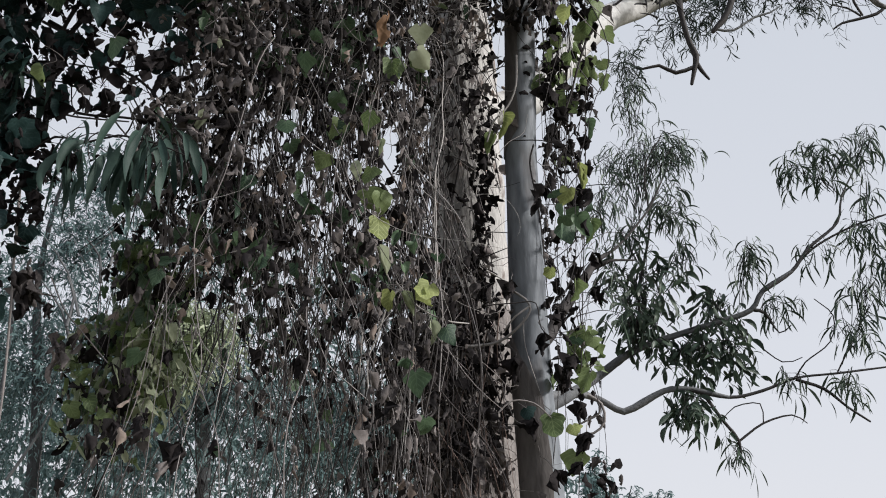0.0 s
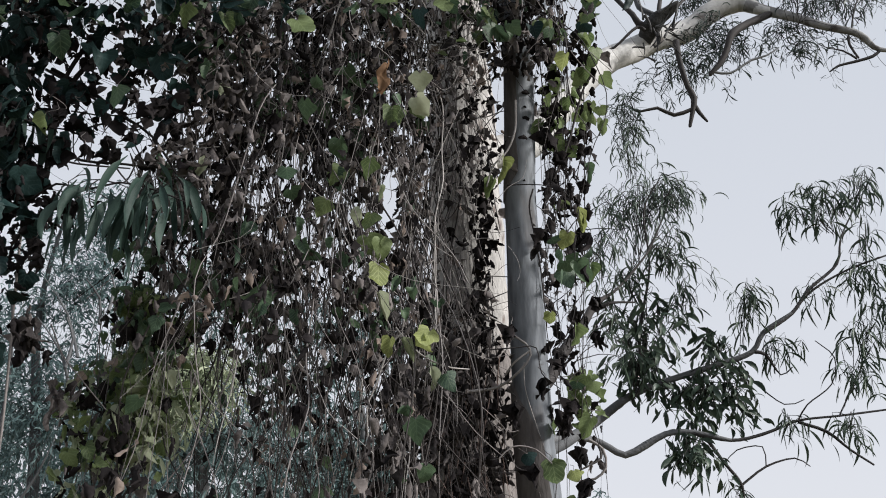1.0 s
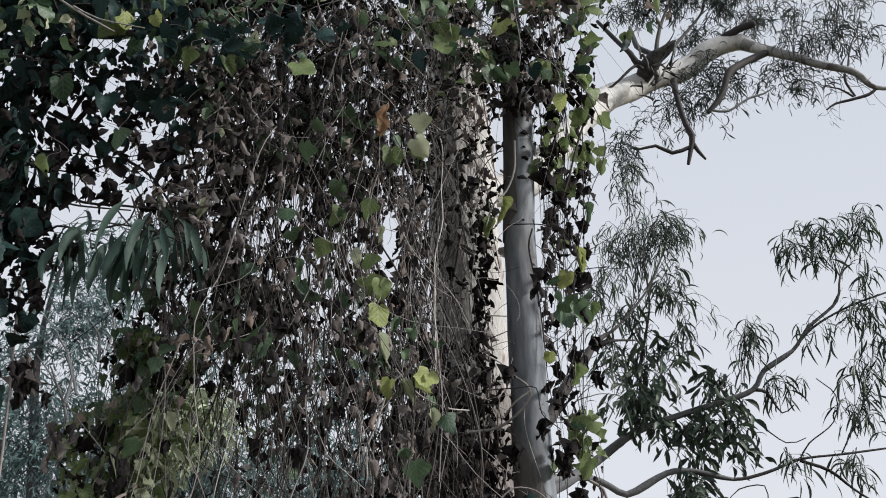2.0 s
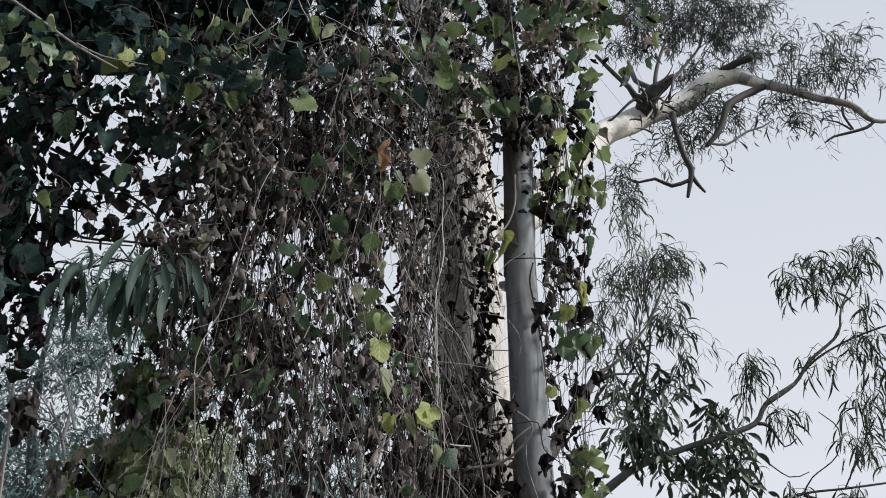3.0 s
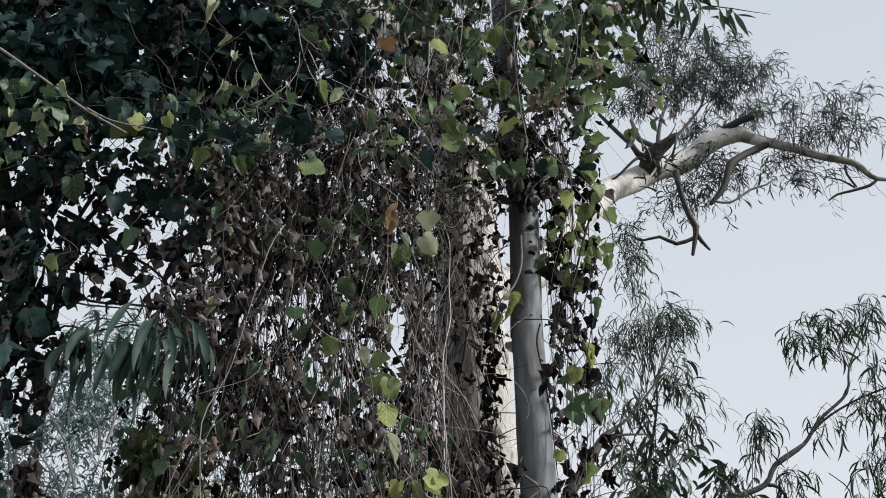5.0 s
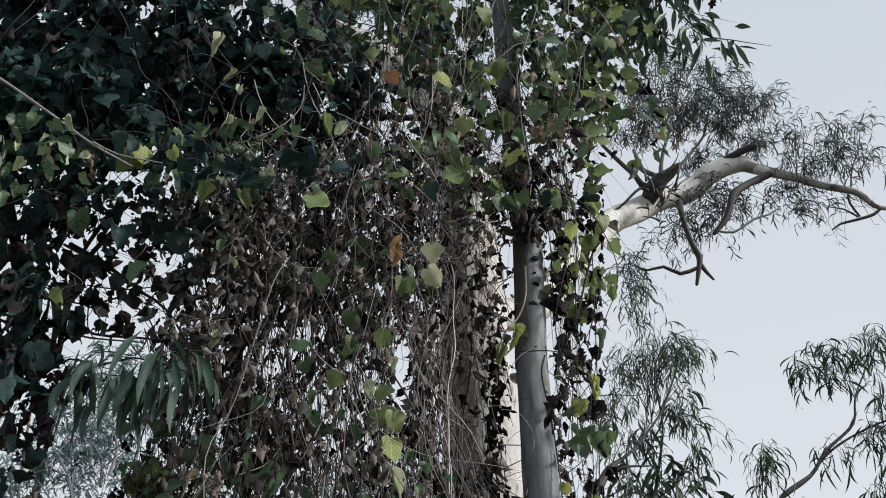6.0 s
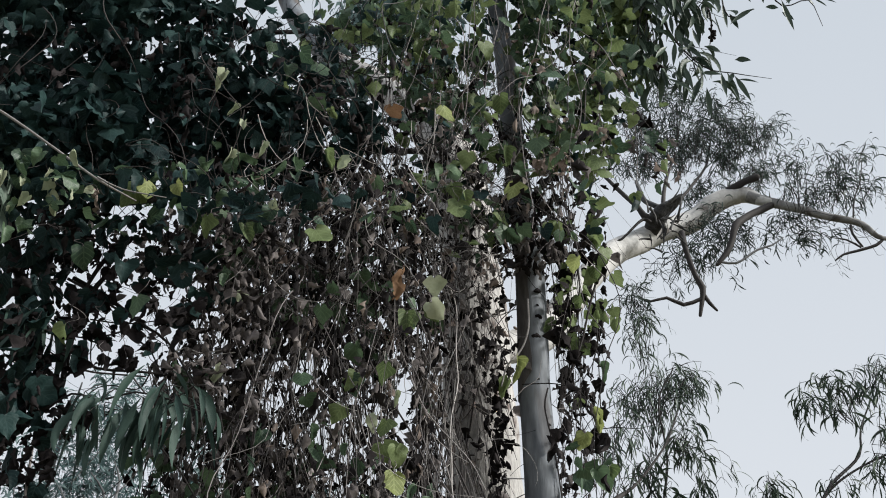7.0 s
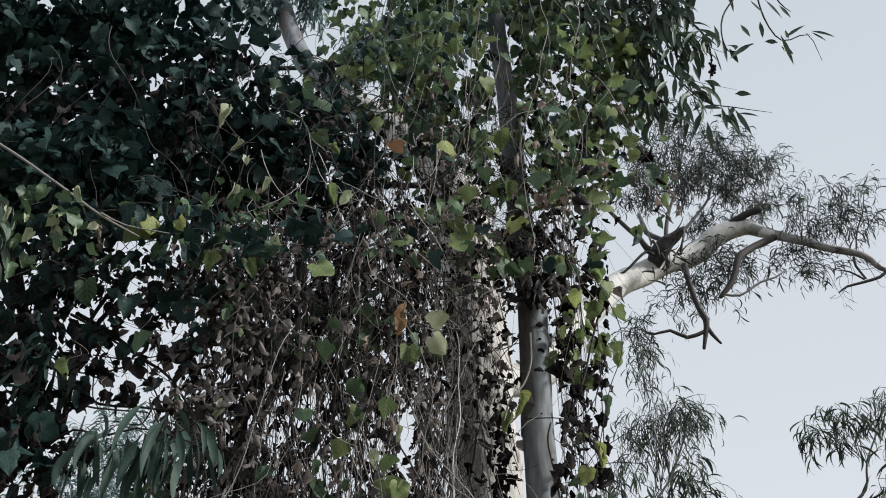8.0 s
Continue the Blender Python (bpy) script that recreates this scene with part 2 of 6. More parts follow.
def heart_leaf(seed, lobed, fold, curl, crumple=0.0, width=1.0, cup=0.0):
    """A broad vine leaf, folded along its rib, curled along its length and wavy at the edge."""
    g = np.random.default_rng(seed)
    st, n = STATIONS, len(STATIONS)
    wd = np.interp(st, [-0.16, -0.09, 0.02, 0.14, 0.28, 0.43, 0.58, 0.72, 0.84, 0.94, 1.0], [0.16, 0.34, 0.46, 0.52, 0.53, 0.50, 0.43, 0.33, 0.22, 0.10, 0.006]) * width
    if lobed:
        wd = wd * np.array([0.9, 1.0, 1.06, 1.12, 1.04, 0.9, 0.92, 0.86, 0.76, 0.7, 1.0])
    ph, wave = g.random() * 6, 0.04 + 0.05 * g.random()
    even = 0.85 if fold > 0.95 else 0.4
    folds = {k: fold * (even + (1.25 - even) * g.random()) for k in (-1, 1)}
    lobes = {k: 1 + 0.11 * np.sin(st * (8 + 3 * g.random()) + g.random() * 6) for k in (-1, 1)}
    angle = np.concatenate([[0], np.cumsum(np.full(n - 1, curl / (n - 1) * 1.6))])
    dz = np.concatenate([[0], np.cumsum(np.diff(st) * np.cos(angle[1:]))]) + st[0]
    dy = np.concatenate([[0], np.cumsum(np.diff(st) * np.sin(angle[1:]))])
    v = []
    for c in (-1, -0.5, 0, 0.5, 1):
        for i in range(n):
            side = 1 if c > 0 else -1
            w = wd[i] * c * lobes[side][i] * (1 + 0.04 * g.normal() * abs(c))
            z = -dz[i] if st[i] > 0 else -dz[i] * abs(c)
            v.append([w * math.cos(folds[side]), -abs(w) * math.sin(folds[side]) + dy[i] + wave * math.sin(st[i] * 9 + ph + c) * c * c + cup * w * w * 2, z])
    v = np.array(v)
    if crumple:
        for k in range(len(v)):
            q = Vector(v[k])
            v[k] += np.array(noise.noise_vector(q * 2.6 + Vector((seed * 3.1, seed, 0)))) * crumple + np.array(noise.noise_vector(q * 6 + Vector((seed, 0, 9)))) * crumple * 0.4
    f = [[a * n + i, a * n + n + i, a * n + n + 1 + i, a * n + 1 + i] for a in range(4) for i in range(n - 1)]
    return v, np.array(f)


BLADE = np.array([(c, t, 1.0) for c in (-1, -0.5, 0, 0.5, 1) for t in STATIONS])


def withered_leaf(seed, roll, width=0.9, crumple=0.12, length=1.15):
    """A dead leaf, rolled in on itself about its rib, ragged at the edge and crumpled."""
    g = np.random.default_rng(seed)
    st, n = np.linspace(0, 1, 7), 7
    wd = width * 0.5 * np.interp(st, [0, 0.12, 0.3, 0.55, 0.8, 1], [0.25, 0.8, 1.0, 0.8, 0.5, 0.08]) * (1 + 0.22 * g.normal(size=n))
    bend, lean, open_end = g.normal() * 0.25, g.normal() * 0.2, g.uniform(-0.5, 0.6)
    v = []
    for c in np.linspace(-1, 1, 5):
        rag = 1 + 0.25 * g.normal(size=n) * abs(c)
        for i in range(n):
            turn = roll * (1 + open_end * st[i]) * 0.5
            r = wd[i] / max(turn, 0.2)
            a = c * turn * rag[i]
            v.append([r * math.sin(a) + lean * st[i] ** 2, r * (1 - math.cos(a)) + bend * st[i] ** 2, -st[i] * length * (1 - 0.1 * abs(c) * g.random())])
    v = np.array(v)
    for k in range(len(v)):
        q = Vector(v[k])
        v[k] += np.array(noise.noise_vector(q * 3.2 + Vector((seed * 2.3, seed, 4)))) * crumple + np.array(noise.noise_vector(q * 8 + Vector((seed, 7, seed)))) * crumple * 0.45
    f = [[a * n + i, a * n + n + i, a * n + n + 1 + i, a * n + 1 + i] for a in range(4) for i in range(n - 1)]
    return v, np.array(f)


def hooked_leaf(seed, arc, width=0.12, steps=8, twist=0.5, sides=True):
    """A narrow gum leaf: sets off outwards (+x) at the angle arc from the vertical and droops as it goes."""
    g = np.random.default_rng(seed)
    s = np.linspace(0, 1, steps)
    phi = arc * (1 - s) ** 1.2 - 0.35 * arc * s
    x = np.concatenate([[0], np.cumsum(np.sin(phi[:-1]) * np.diff(s))])
    z = -np.concatenate([[0], np.cumsum(np.cos(phi[:-1]) * np.diff(s))])
    w = width * np.interp(s, [0, 0.1, 0.2, 0.42, 0.7, 0.9, 1], [0.08, 0.1, 0.6, 1.0, 0.78, 0.36, 0.03])
    tw = twist * s + g.normal() * 0.3
    cols = (-0.5, 0, 0.5) if sides else (-0.5, 0.5)
    v = [[x[i] + c * w[i] * math.cos(phi[i]) * math.cos(tw[i]), c * w[i] * math.sin(tw[i]) - (0.25 * w[i] if c else 0), z[i] + c * w[i] * math.sin(phi[i]) * math.cos(tw[i])]
         for c in cols for i in range(steps)]
    f = [[a * steps + i, a * steps + steps + i, a * steps + steps + 1 + i, a * steps + 1 + i] for a in range(len(cols) - 1) for i in range(steps - 1)]
    return np.array(v), np.array(f)


HEART = [heart_leaf(i, i % 2 == 0, f, c, 0.05, 1.0, u) for i, (f, c, u) in enumerate([(0.3, 0.3, 0.3), (0.6, 0.6, 0), (0.3, -0.5, 0.4), (0.8, 0.3, 0), (0.4, 0.9, 0.2), (0.5, -0.7, 0.3), (0.7, 0.2, 0.5), (0.4, 0.6, -0.5), (0.9, 0.7, 0.2), (1.0, -0.4, 0.3)])]
FOLDED = [heart_leaf(20 + i, False, f, c, 0.06) for i, (f, c) in enumerate([(1.2, 0.4), (1.3, -0.3), (1.1, 0.7)])]
DEAD = [heart_leaf(40 + i, i % 2 == 0, 0.8 + 0.1 * i, 0.5, 0.28, 0.9, 0.8) for i in range(5)] + [heart_leaf(50 + i, i % 2 == 0, 1.25, 1.1, 0.34, 0.8, 1.0) for i in range(6)]
WITHERED = [withered_leaf(140 + i, r, w, c) for i, (r, w, c) in enumerate([(1.6, 0.95, 0.16), (2.2, 0.9, 0.14), (2.8, 0.9, 0.16), (3.6, 0.85, 0.14), (4.4, 0.8, 0.12), (2.4, 0.75, 0.2), (3.2, 1.0, 0.2), (5.0, 0.7, 0.12), (1.3, 0.8, 0.22), (3.9, 0.9, 0.18)])]


def shrunk_leaf(seed, lobes=3, spread=0.6):
    """A blackened leaf whose lobes have each rolled up round the midrib, hanging from one stalk."""
    r = random.Random(seed)
    v, f = [], []
    for k in range(lobes):
        lv, lf = WITHERED[r.randrange(len(WITHERED))]
        turn = Euler((r.uniform(-spread, spread), r.uniform(-spread, spread), r.uniform(-3, 3))).to_matrix() * r.uniform(0.55, 0.88)
        f += [tuple(q + len(v) for q in face) for face in lf]
        v += [tuple(turn @ Vector(q)) for q in lv]
    return v, f


SHRUNK = [shrunk_leaf(300 + i, 3 + i % 3) for i in range(11)]
SICKLE = [hooked_leaf(60 + i, b, 0.078 + 0.014 * (i % 3), 8, t) for i, (b, t) in enumerate([(0.3, 0.4), (0.7, -0.6), (1.1, 0.8), (1.5, 0.3), (0.5, 1.3), (0.9, -1.2), (1.3, 1.8)])]
DROOP = [hooked_leaf(80 + i, b, 0.17, 9, t) for i, (b, t) in enumerate([(0.5, 0.5), (0.9, -0.7), (-0.5, 0.9), (1.2, 0.4), (-0.9, -0.5)])]
OVAL = [hooked_leaf(100 + i, b, 0.26, 7, t) for i, (b, t) in enumerate([(0.4, 0.4), (0.9, -0.9), (1.3, 1.2), (0.2, 1.6)])]
BROAD = [hooked_leaf(110 + i, b, 0.18, 8, t) for i, (b, t) in enumerate([(0.9, 0.4), (1.2, -0.5), (1.5, 0.6), (0.5, 0.9)])]
WISP = [hooked_leaf(120 + i, b, 0.10, 5, t, False) for i, (b, t) in enumerate([(0.4, 0.6), (1.0, -0.8), (1.5, 1.0), (1.9, 0.3), (1.1, 1.8)])]
THIN = [hooked_leaf(70 + i, b, 0.2, 4, t, False) for i, (b, t) in enumerate([(0.3, 0.6), (0.8, -0.8), (1.3, 1.0), (1.7, 0.3), (0.9, 1.8)])]


def turns(n, face=1.0, hang=0.5, dirs=None):
    """Random turns of n leaves: face: spread of the turn about the vertical; hang: spread of the tilt."""
    yaw, tilt, roll = rng.normal(size=n) * face, rng.normal(size=n) * hang, rng.normal(size=n) * hang
    c, s, z, o = np.cos, np.sin, np.zeros(n), np.ones(n)
    rz = np.array([[c(yaw), -s(yaw), z], [s(yaw), c(yaw), z], [z, z, o]])
    rx = np.array([[o, z, z], [z, c(tilt), -s(tilt)], [z, s(tilt), c(tilt)]])
    ry = np.array([[c(roll), z, s(roll)], [z, o, z], [-s(roll), z, c(roll)]])
    mv = lambda a: np.moveaxis(a, -1, 0)
    return mv(ry) @ mv(rz) @ mv(rx)


def hang(out, sway=0.35):
    """Turns of leaves that set off towards out and hang down."""
    n = len(out)
    up = np.array([0, 0, 1.0]) + rng.normal(size=(n, 3)) * sway * np.array([1, 1, 0.2])
    up /= np.linalg.norm(up, axis=1)[:, None]
    x = out + rng.normal(size=(n, 3)) * 0.5
    x -= up * np.sum(x * up, axis=1)[:, None]
    x /= np.linalg.norm(x, axis=1)[:, None] + 1e-9
    return np.stack([x, np.cross(up, x), up], axis=2)


def leaves(name, shapes, places, rot, sizes, mat, parent, label="", single=0):
    """Leaves at the given places: the first ones as parts of their own, the others joined."""
    places, sizes = np.asarray(places, float), np.asarray(sizes, float)
    n = len(places)
    if not n:
        return
    kinds = rng.integers(0, len(shapes), n)
    single = min(single, n)
    if single:
        shared = [mesh_of("leaf", v, f, mat, True, BLADE if len(v) == len(BLADE) else None) for v, f in shapes]
        for i in range(single):
            m = Matrix(rot[i].tolist()).to_4x4() @ Matrix.Diagonal((*[float(sizes[i])] * 3, 1))
            part("leaf", shared[kinds[i]], parent, m=Matrix.Translation(places[i].tolist()) @ m)
    b = Bundle()
    for k, (v, f) in enumerate(shapes):
        idx = np.where((kinds == k) & (np.arange(n) >= single))[0]
        if not len(idx):
            continue
        w = np.einsum("nij,vj->nvi", rot[idx], v) * sizes[idx, None, None] + places[idx, None, :]
        b.add(w.reshape(-1, 3), (f[None] + (np.arange(len(idx)) * len(v))[:, None, None]).reshape(-1, f.shape[1]))
    if b.n:
        veined = all(len(v) == len(BLADE) for v, f in shapes)
        part(name, b.mesh(name, mat, np.tile(BLADE, (b.n // len(BLADE), 1)) if veined else None), parent, label, "stuff")


def stalk():
    """A thin bent stalk from the leaf's base back to its stem."""
    line = smooth_line([(0, 0, 0), (0.04, 0.12, 0.2), (rng.normal() * 0.2, 0.3, 0.45), (rng.normal() * 0.35, 0.65, 0.7)], 0.12)
    return tube(line, np.full(len(line), 0.016), 3)


def one_leaf(parent, at, size, mat, shape=None, yaw=0.0, tilt=0.2, roll=0.0, label=""):
    """A leaf that can be picked out by itself; size is its length in metres."""
    v, f = shape if shape else HEART[int(rng.integers(0, 6))]
    leaf = part("leaf", mesh_of("leaf", v, f, mat, True, BLADE if len(v) == len(BLADE) else None), parent, label, m=Matrix.Translation(at) @ Euler((tilt, roll, yaw)).to_matrix().to_4x4() @ Matrix.Diagonal((size, size, size, 1)))
    new("stalk", mesh_of("stalk", *stalk(), M_STEM)).parent = leaf


def wander(start, length, heading, step=0.08, drift=0.25, pull=0.0):
    """A line of a stem that wanders off along a heading; pull drags it back to that heading."""
    n = max(3, int(length / step))
    d = np.array(heading, float)
    d /= np.linalg.norm(d)
    h = d.copy()
    pts = [np.array(start, float)]
    for _ in range(n):
        d = d + rng.normal(size=3) * drift
        d = d * (1 - pull) + h * pull
        d /= np.linalg.norm(d)
        pts.append(pts[-1] + d * step)
    pts = np.array(pts)
    for _ in range(2):
        pts[1:-1] = 0.25 * pts[:-2] + 0.5 * pts[1:-1] + 0.25 * pts[2:]
    return pts


def in_ball(n, centre, radii):
    v = rng.normal(size=(n, 3))
    v *= (rng.random(n) ** 0.4 / np.linalg.norm(v, axis=1))[:, None]
    return np.array(centre) + v * np.array(radii)


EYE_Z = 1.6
# openings in the hanging vines, cut to fit the camera's view: slope across and slope up from its eye, half widths, how
# empty
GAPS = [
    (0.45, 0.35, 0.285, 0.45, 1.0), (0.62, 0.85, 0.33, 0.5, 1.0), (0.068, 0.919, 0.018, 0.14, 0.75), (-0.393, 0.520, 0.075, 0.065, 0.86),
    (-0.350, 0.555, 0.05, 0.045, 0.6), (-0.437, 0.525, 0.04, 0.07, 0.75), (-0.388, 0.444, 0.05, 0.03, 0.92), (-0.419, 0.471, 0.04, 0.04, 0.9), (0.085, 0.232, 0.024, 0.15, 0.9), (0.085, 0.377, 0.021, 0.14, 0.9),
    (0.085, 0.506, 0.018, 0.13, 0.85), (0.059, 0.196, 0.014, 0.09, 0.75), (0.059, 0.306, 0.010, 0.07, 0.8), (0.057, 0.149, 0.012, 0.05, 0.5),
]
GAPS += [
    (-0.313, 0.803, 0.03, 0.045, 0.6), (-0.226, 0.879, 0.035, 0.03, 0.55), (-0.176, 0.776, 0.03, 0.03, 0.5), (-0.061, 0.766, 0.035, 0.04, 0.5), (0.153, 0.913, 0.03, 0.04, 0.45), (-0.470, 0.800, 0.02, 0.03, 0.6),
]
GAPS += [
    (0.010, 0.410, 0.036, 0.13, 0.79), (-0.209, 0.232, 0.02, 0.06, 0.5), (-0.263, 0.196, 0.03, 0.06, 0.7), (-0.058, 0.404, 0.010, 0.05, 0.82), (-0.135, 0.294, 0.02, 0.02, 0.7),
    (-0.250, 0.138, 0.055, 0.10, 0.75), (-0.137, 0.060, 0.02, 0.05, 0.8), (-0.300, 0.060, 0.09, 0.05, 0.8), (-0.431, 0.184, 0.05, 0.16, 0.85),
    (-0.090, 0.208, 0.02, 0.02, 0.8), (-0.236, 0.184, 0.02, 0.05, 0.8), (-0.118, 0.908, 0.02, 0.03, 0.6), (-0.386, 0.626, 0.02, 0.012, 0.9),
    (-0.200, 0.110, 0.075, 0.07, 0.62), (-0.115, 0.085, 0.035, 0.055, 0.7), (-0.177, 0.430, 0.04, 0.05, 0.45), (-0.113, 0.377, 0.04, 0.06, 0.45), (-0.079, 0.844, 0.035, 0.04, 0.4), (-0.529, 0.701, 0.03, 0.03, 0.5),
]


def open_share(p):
    """How empty the vines are at points p, by their slopes from the camera's eye."""
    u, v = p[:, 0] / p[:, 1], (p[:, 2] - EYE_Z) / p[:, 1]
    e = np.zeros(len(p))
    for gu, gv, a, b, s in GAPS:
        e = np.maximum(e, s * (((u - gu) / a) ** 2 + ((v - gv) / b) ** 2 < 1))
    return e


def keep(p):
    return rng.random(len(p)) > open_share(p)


# ---- ground and distance ----
me = mesh_of("ground", [(-2500, -2500, 0), (2500, -2500, 0), (2500, 2500, 0), (-2500, 2500, 0)], [(0, 1, 2, 3)], M_GROUND)
tagged(new("ground", me), "dry grassy ground under the trees", "ground", kind="structure")

# ---- slender blue-grey gum tree wound with vines ----
slim = thing("gum_tree", (0.46, 4.33, 0), "slender smooth blue-grey gum tree wound with vines", "tree")
limb("trunk", [(0.47, 4.33, -0.05, 0.125), (0.43, 4.33, 1.81, 0.092), (0.40, 4.33, 2.25, 0.087), (0.39, 4.33, 2.61, 0.083), (0.38, 4.33, 2.98, 0.081),
               (0.37, 4.33, 3.38, 0.075), (0.38, 4.33, 3.79, 0.072), (0.38, 4.33, 4.17, 0.068), (0.33, 4.33, 4.85, 0.065), (0.31, 4.33, 5.41, 0.059),
               (0.27, 4.33, 5.99, 0.052), (0.28, 4.45, 7.2, 0.03), (0.3, 4.5, 8.0, 0.012)], M_BARK_BLUE, slim, 24, 0.05, "smooth blue-grey trunk with pale streaks")

SCARS = [(0.405, 3.93, 0.020), (0.40, 3.79, 0.021), (0.385, 3.685, 0.024), (0.40, 3.85, 0.009), (0.385, 3.46, 0.008)]


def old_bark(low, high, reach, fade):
    """A grey-brown sheet over the slender trunk that stands for the shade on its unlit side."""
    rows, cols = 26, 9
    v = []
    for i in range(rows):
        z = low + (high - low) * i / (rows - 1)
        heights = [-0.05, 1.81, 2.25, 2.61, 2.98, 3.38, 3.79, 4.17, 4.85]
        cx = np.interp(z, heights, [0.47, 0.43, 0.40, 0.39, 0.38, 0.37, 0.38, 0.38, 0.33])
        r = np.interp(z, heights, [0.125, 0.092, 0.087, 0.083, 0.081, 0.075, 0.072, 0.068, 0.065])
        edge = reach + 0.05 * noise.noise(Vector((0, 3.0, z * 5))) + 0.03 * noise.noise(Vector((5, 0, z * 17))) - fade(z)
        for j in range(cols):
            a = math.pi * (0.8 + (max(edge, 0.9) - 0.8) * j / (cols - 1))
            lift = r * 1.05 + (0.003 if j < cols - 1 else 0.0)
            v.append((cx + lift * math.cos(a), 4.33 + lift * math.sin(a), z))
    f = [(i * cols + j, i * cols + j + 1, (i + 1) * cols + j + 1, (i + 1) * cols + j) for i in range(rows - 1) for j in range(cols - 1)]
    part("old_bark", mesh_of("old_bark", v, f, M_BARK_SHADE), slim, "grey-brown sheet that stands for shade on the trunk")


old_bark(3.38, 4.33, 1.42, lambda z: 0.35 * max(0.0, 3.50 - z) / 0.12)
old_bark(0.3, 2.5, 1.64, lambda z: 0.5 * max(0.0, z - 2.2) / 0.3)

for x, z, w in SCARS:
    knot = bmesh.new()
    bmesh.ops.create_icosphere(knot, subdivisions=2, radius=1.0)
    for q in knot.verts:
        q.co += Vector(noise.noise_vector(q.co * 1.7 + Vector((x * 50, z * 9, 0)))) * 0.45
        q.co = Vector((q.co.x * w, q.co.y * 0.012, q.co.z * w * 0.62 - abs(q.co.x) * w * 0.3))
    me = bpy.data.meshes.new("bark_scar")
    knot.to_mesh(me)
    knot.free()
    me.materials.append(M_BLACK)
    part("bark_scar", me, slim, "dark scar of a fallen twig", m=Matrix.Translation((x, 4.265, z)))

# ---- large cream gum tree behind, its limb and low branches ----
big = thing("gum_tree", (0.14, 5.0, 0), "large old gum tree with cream bark and spreading limbs", "tree")
limb("trunk", [(0.2, 5.0, -0.05, 0.36), (0.13, 5.00, 1.84, 0.246), (0.14, 5.00, 2.52, 0.227), (0.14, 5.00, 3.13, 0.205), (0.12, 5.00, 3.79, 0.188),
               (0.10, 5.05, 4.45, 0.170), (-0.02, 5.30, 5.50, 0.167), (-0.44, 5.80, 6.38, 0.129), (-0.95, 6.20, 7.07, 0.085)],
     M_BARK_PALE, big, 24, 0.10, "cream bark trunk with brown stains")
# rough flaking bark round the foot of the large trunk, ragged at its upper edge; its tone also carries the shade there
rows, cols = 40, 40
v = []
for j in range(cols):
    a = math.pi * (0.9 + 1.3 * j / (cols - 1))
    top = 2.78 + 0.16 * noise.noise(Vector((j * 0.45, 0, 2))) + 0.08 * noise.noise(Vector((j * 1.3, 5, 0)))
    for i in range(rows):
        z = 0.6 + (top - 0.6) * i / (rows - 1)
        r = np.interp(z, [-0.05, 1.84, 2.52, 3.13], [0.36, 0.246, 0.227, 0.205]) * 1.035
        r += 0.006 * noise.noise(Vector((j * 0.9, z * 9, 1))) + (0.004 if i < rows - 1 else -0.006)
        cx = np.interp(z, [-0.05, 1.84, 2.52, 3.13], [0.2, 0.13, 0.14, 0.14])
        v.append((cx + r * math.cos(a), 5.0 + r * math.sin(a), z))
f = [(j * rows + i, (j + 1) * rows + i, (j + 1) * rows + i + 1, j * rows + i + 1) for j in range(cols - 1) for i in range(rows - 1)]
part("rough_bark", mesh_of("rough_bark", v, f, M_BARK_ROUGH), big, "rough grey-brown flaking bark at the foot, shade in its tone")
limb("upper_trunk", [(-0.63, 5.90, 6.55, 0.088), (-1.08, 6.20, 7.20, 0.085), (-1.40, 6.50, 7.90, 0.087), (-1.60, 6.70, 8.56, 0.086), (-1.86, 7.00, 9.51, 0.088), (-2.4, 7.3, 12.0, 0.03)], M_BARK_BLUE, big, 16, 0.03, "smooth grey upper trunk")
limb("limb", [(0.21, 5.05, 3.95, 0.096), (0.54, 5.40, 4.22, 0.105), (0.83, 5.90, 4.75, 0.104), (1.17, 6.40, 5.30, 0.100), (1.44, 6.60, 5.53, 0.096), (1.70, 6.70, 5.71, 0.094), (1.96, 6.80, 5.85, 0.093),
              (2.16, 6.80, 6.01, 0.085), (2.40, 6.80, 6.10, 0.074), (2.51, 6.72, 5.99, 0.046), (2.58, 6.68, 5.94, 0.036)], M_LIMB, big, 20, 0.14, "pale grey limb with dark scars")
limb("limb_end", [(2.43, 6.75, 6.05, 0.051), (2.56, 6.70, 5.96, 0.043), (2.76, 6.60, 5.83, 0.034), (2.89, 6.55, 5.74, 0.031), (3.01, 6.50, 5.67, 0.028),
              (3.14, 6.50, 5.64, 0.026), (3.22, 6.50, 5.58, 0.026), (3.27, 6.50, 5.51, 0.022), (3.37, 6.50, 5.48, 0.017), (3.55, 6.50, 5.51, 0.013)], M_LIMB_MID, big, 14, 0.16)
limb("branch_stub", [(2.28, 6.80, 6.11, 0.052), (2.33, 6.75, 6.13, 0.037), (2.41, 6.72, 6.17, 0.030), (2.51, 6.70, 6.20, 0.033)], M_TWIG, big, 8, 0.2, step=0.03)
stub = limb("branch_stub", [(1.56, 6.60, 5.63, 0.058), (1.59, 6.52, 5.69, 0.062), (1.65, 6.48, 5.75, 0.053), (1.72, 6.44, 5.79, 0.035), (1.78, 6.40, 5.83, 0.022)], M_STUB, big, 16, 0.5, "dark broken stub with peeling bark", 0.02)
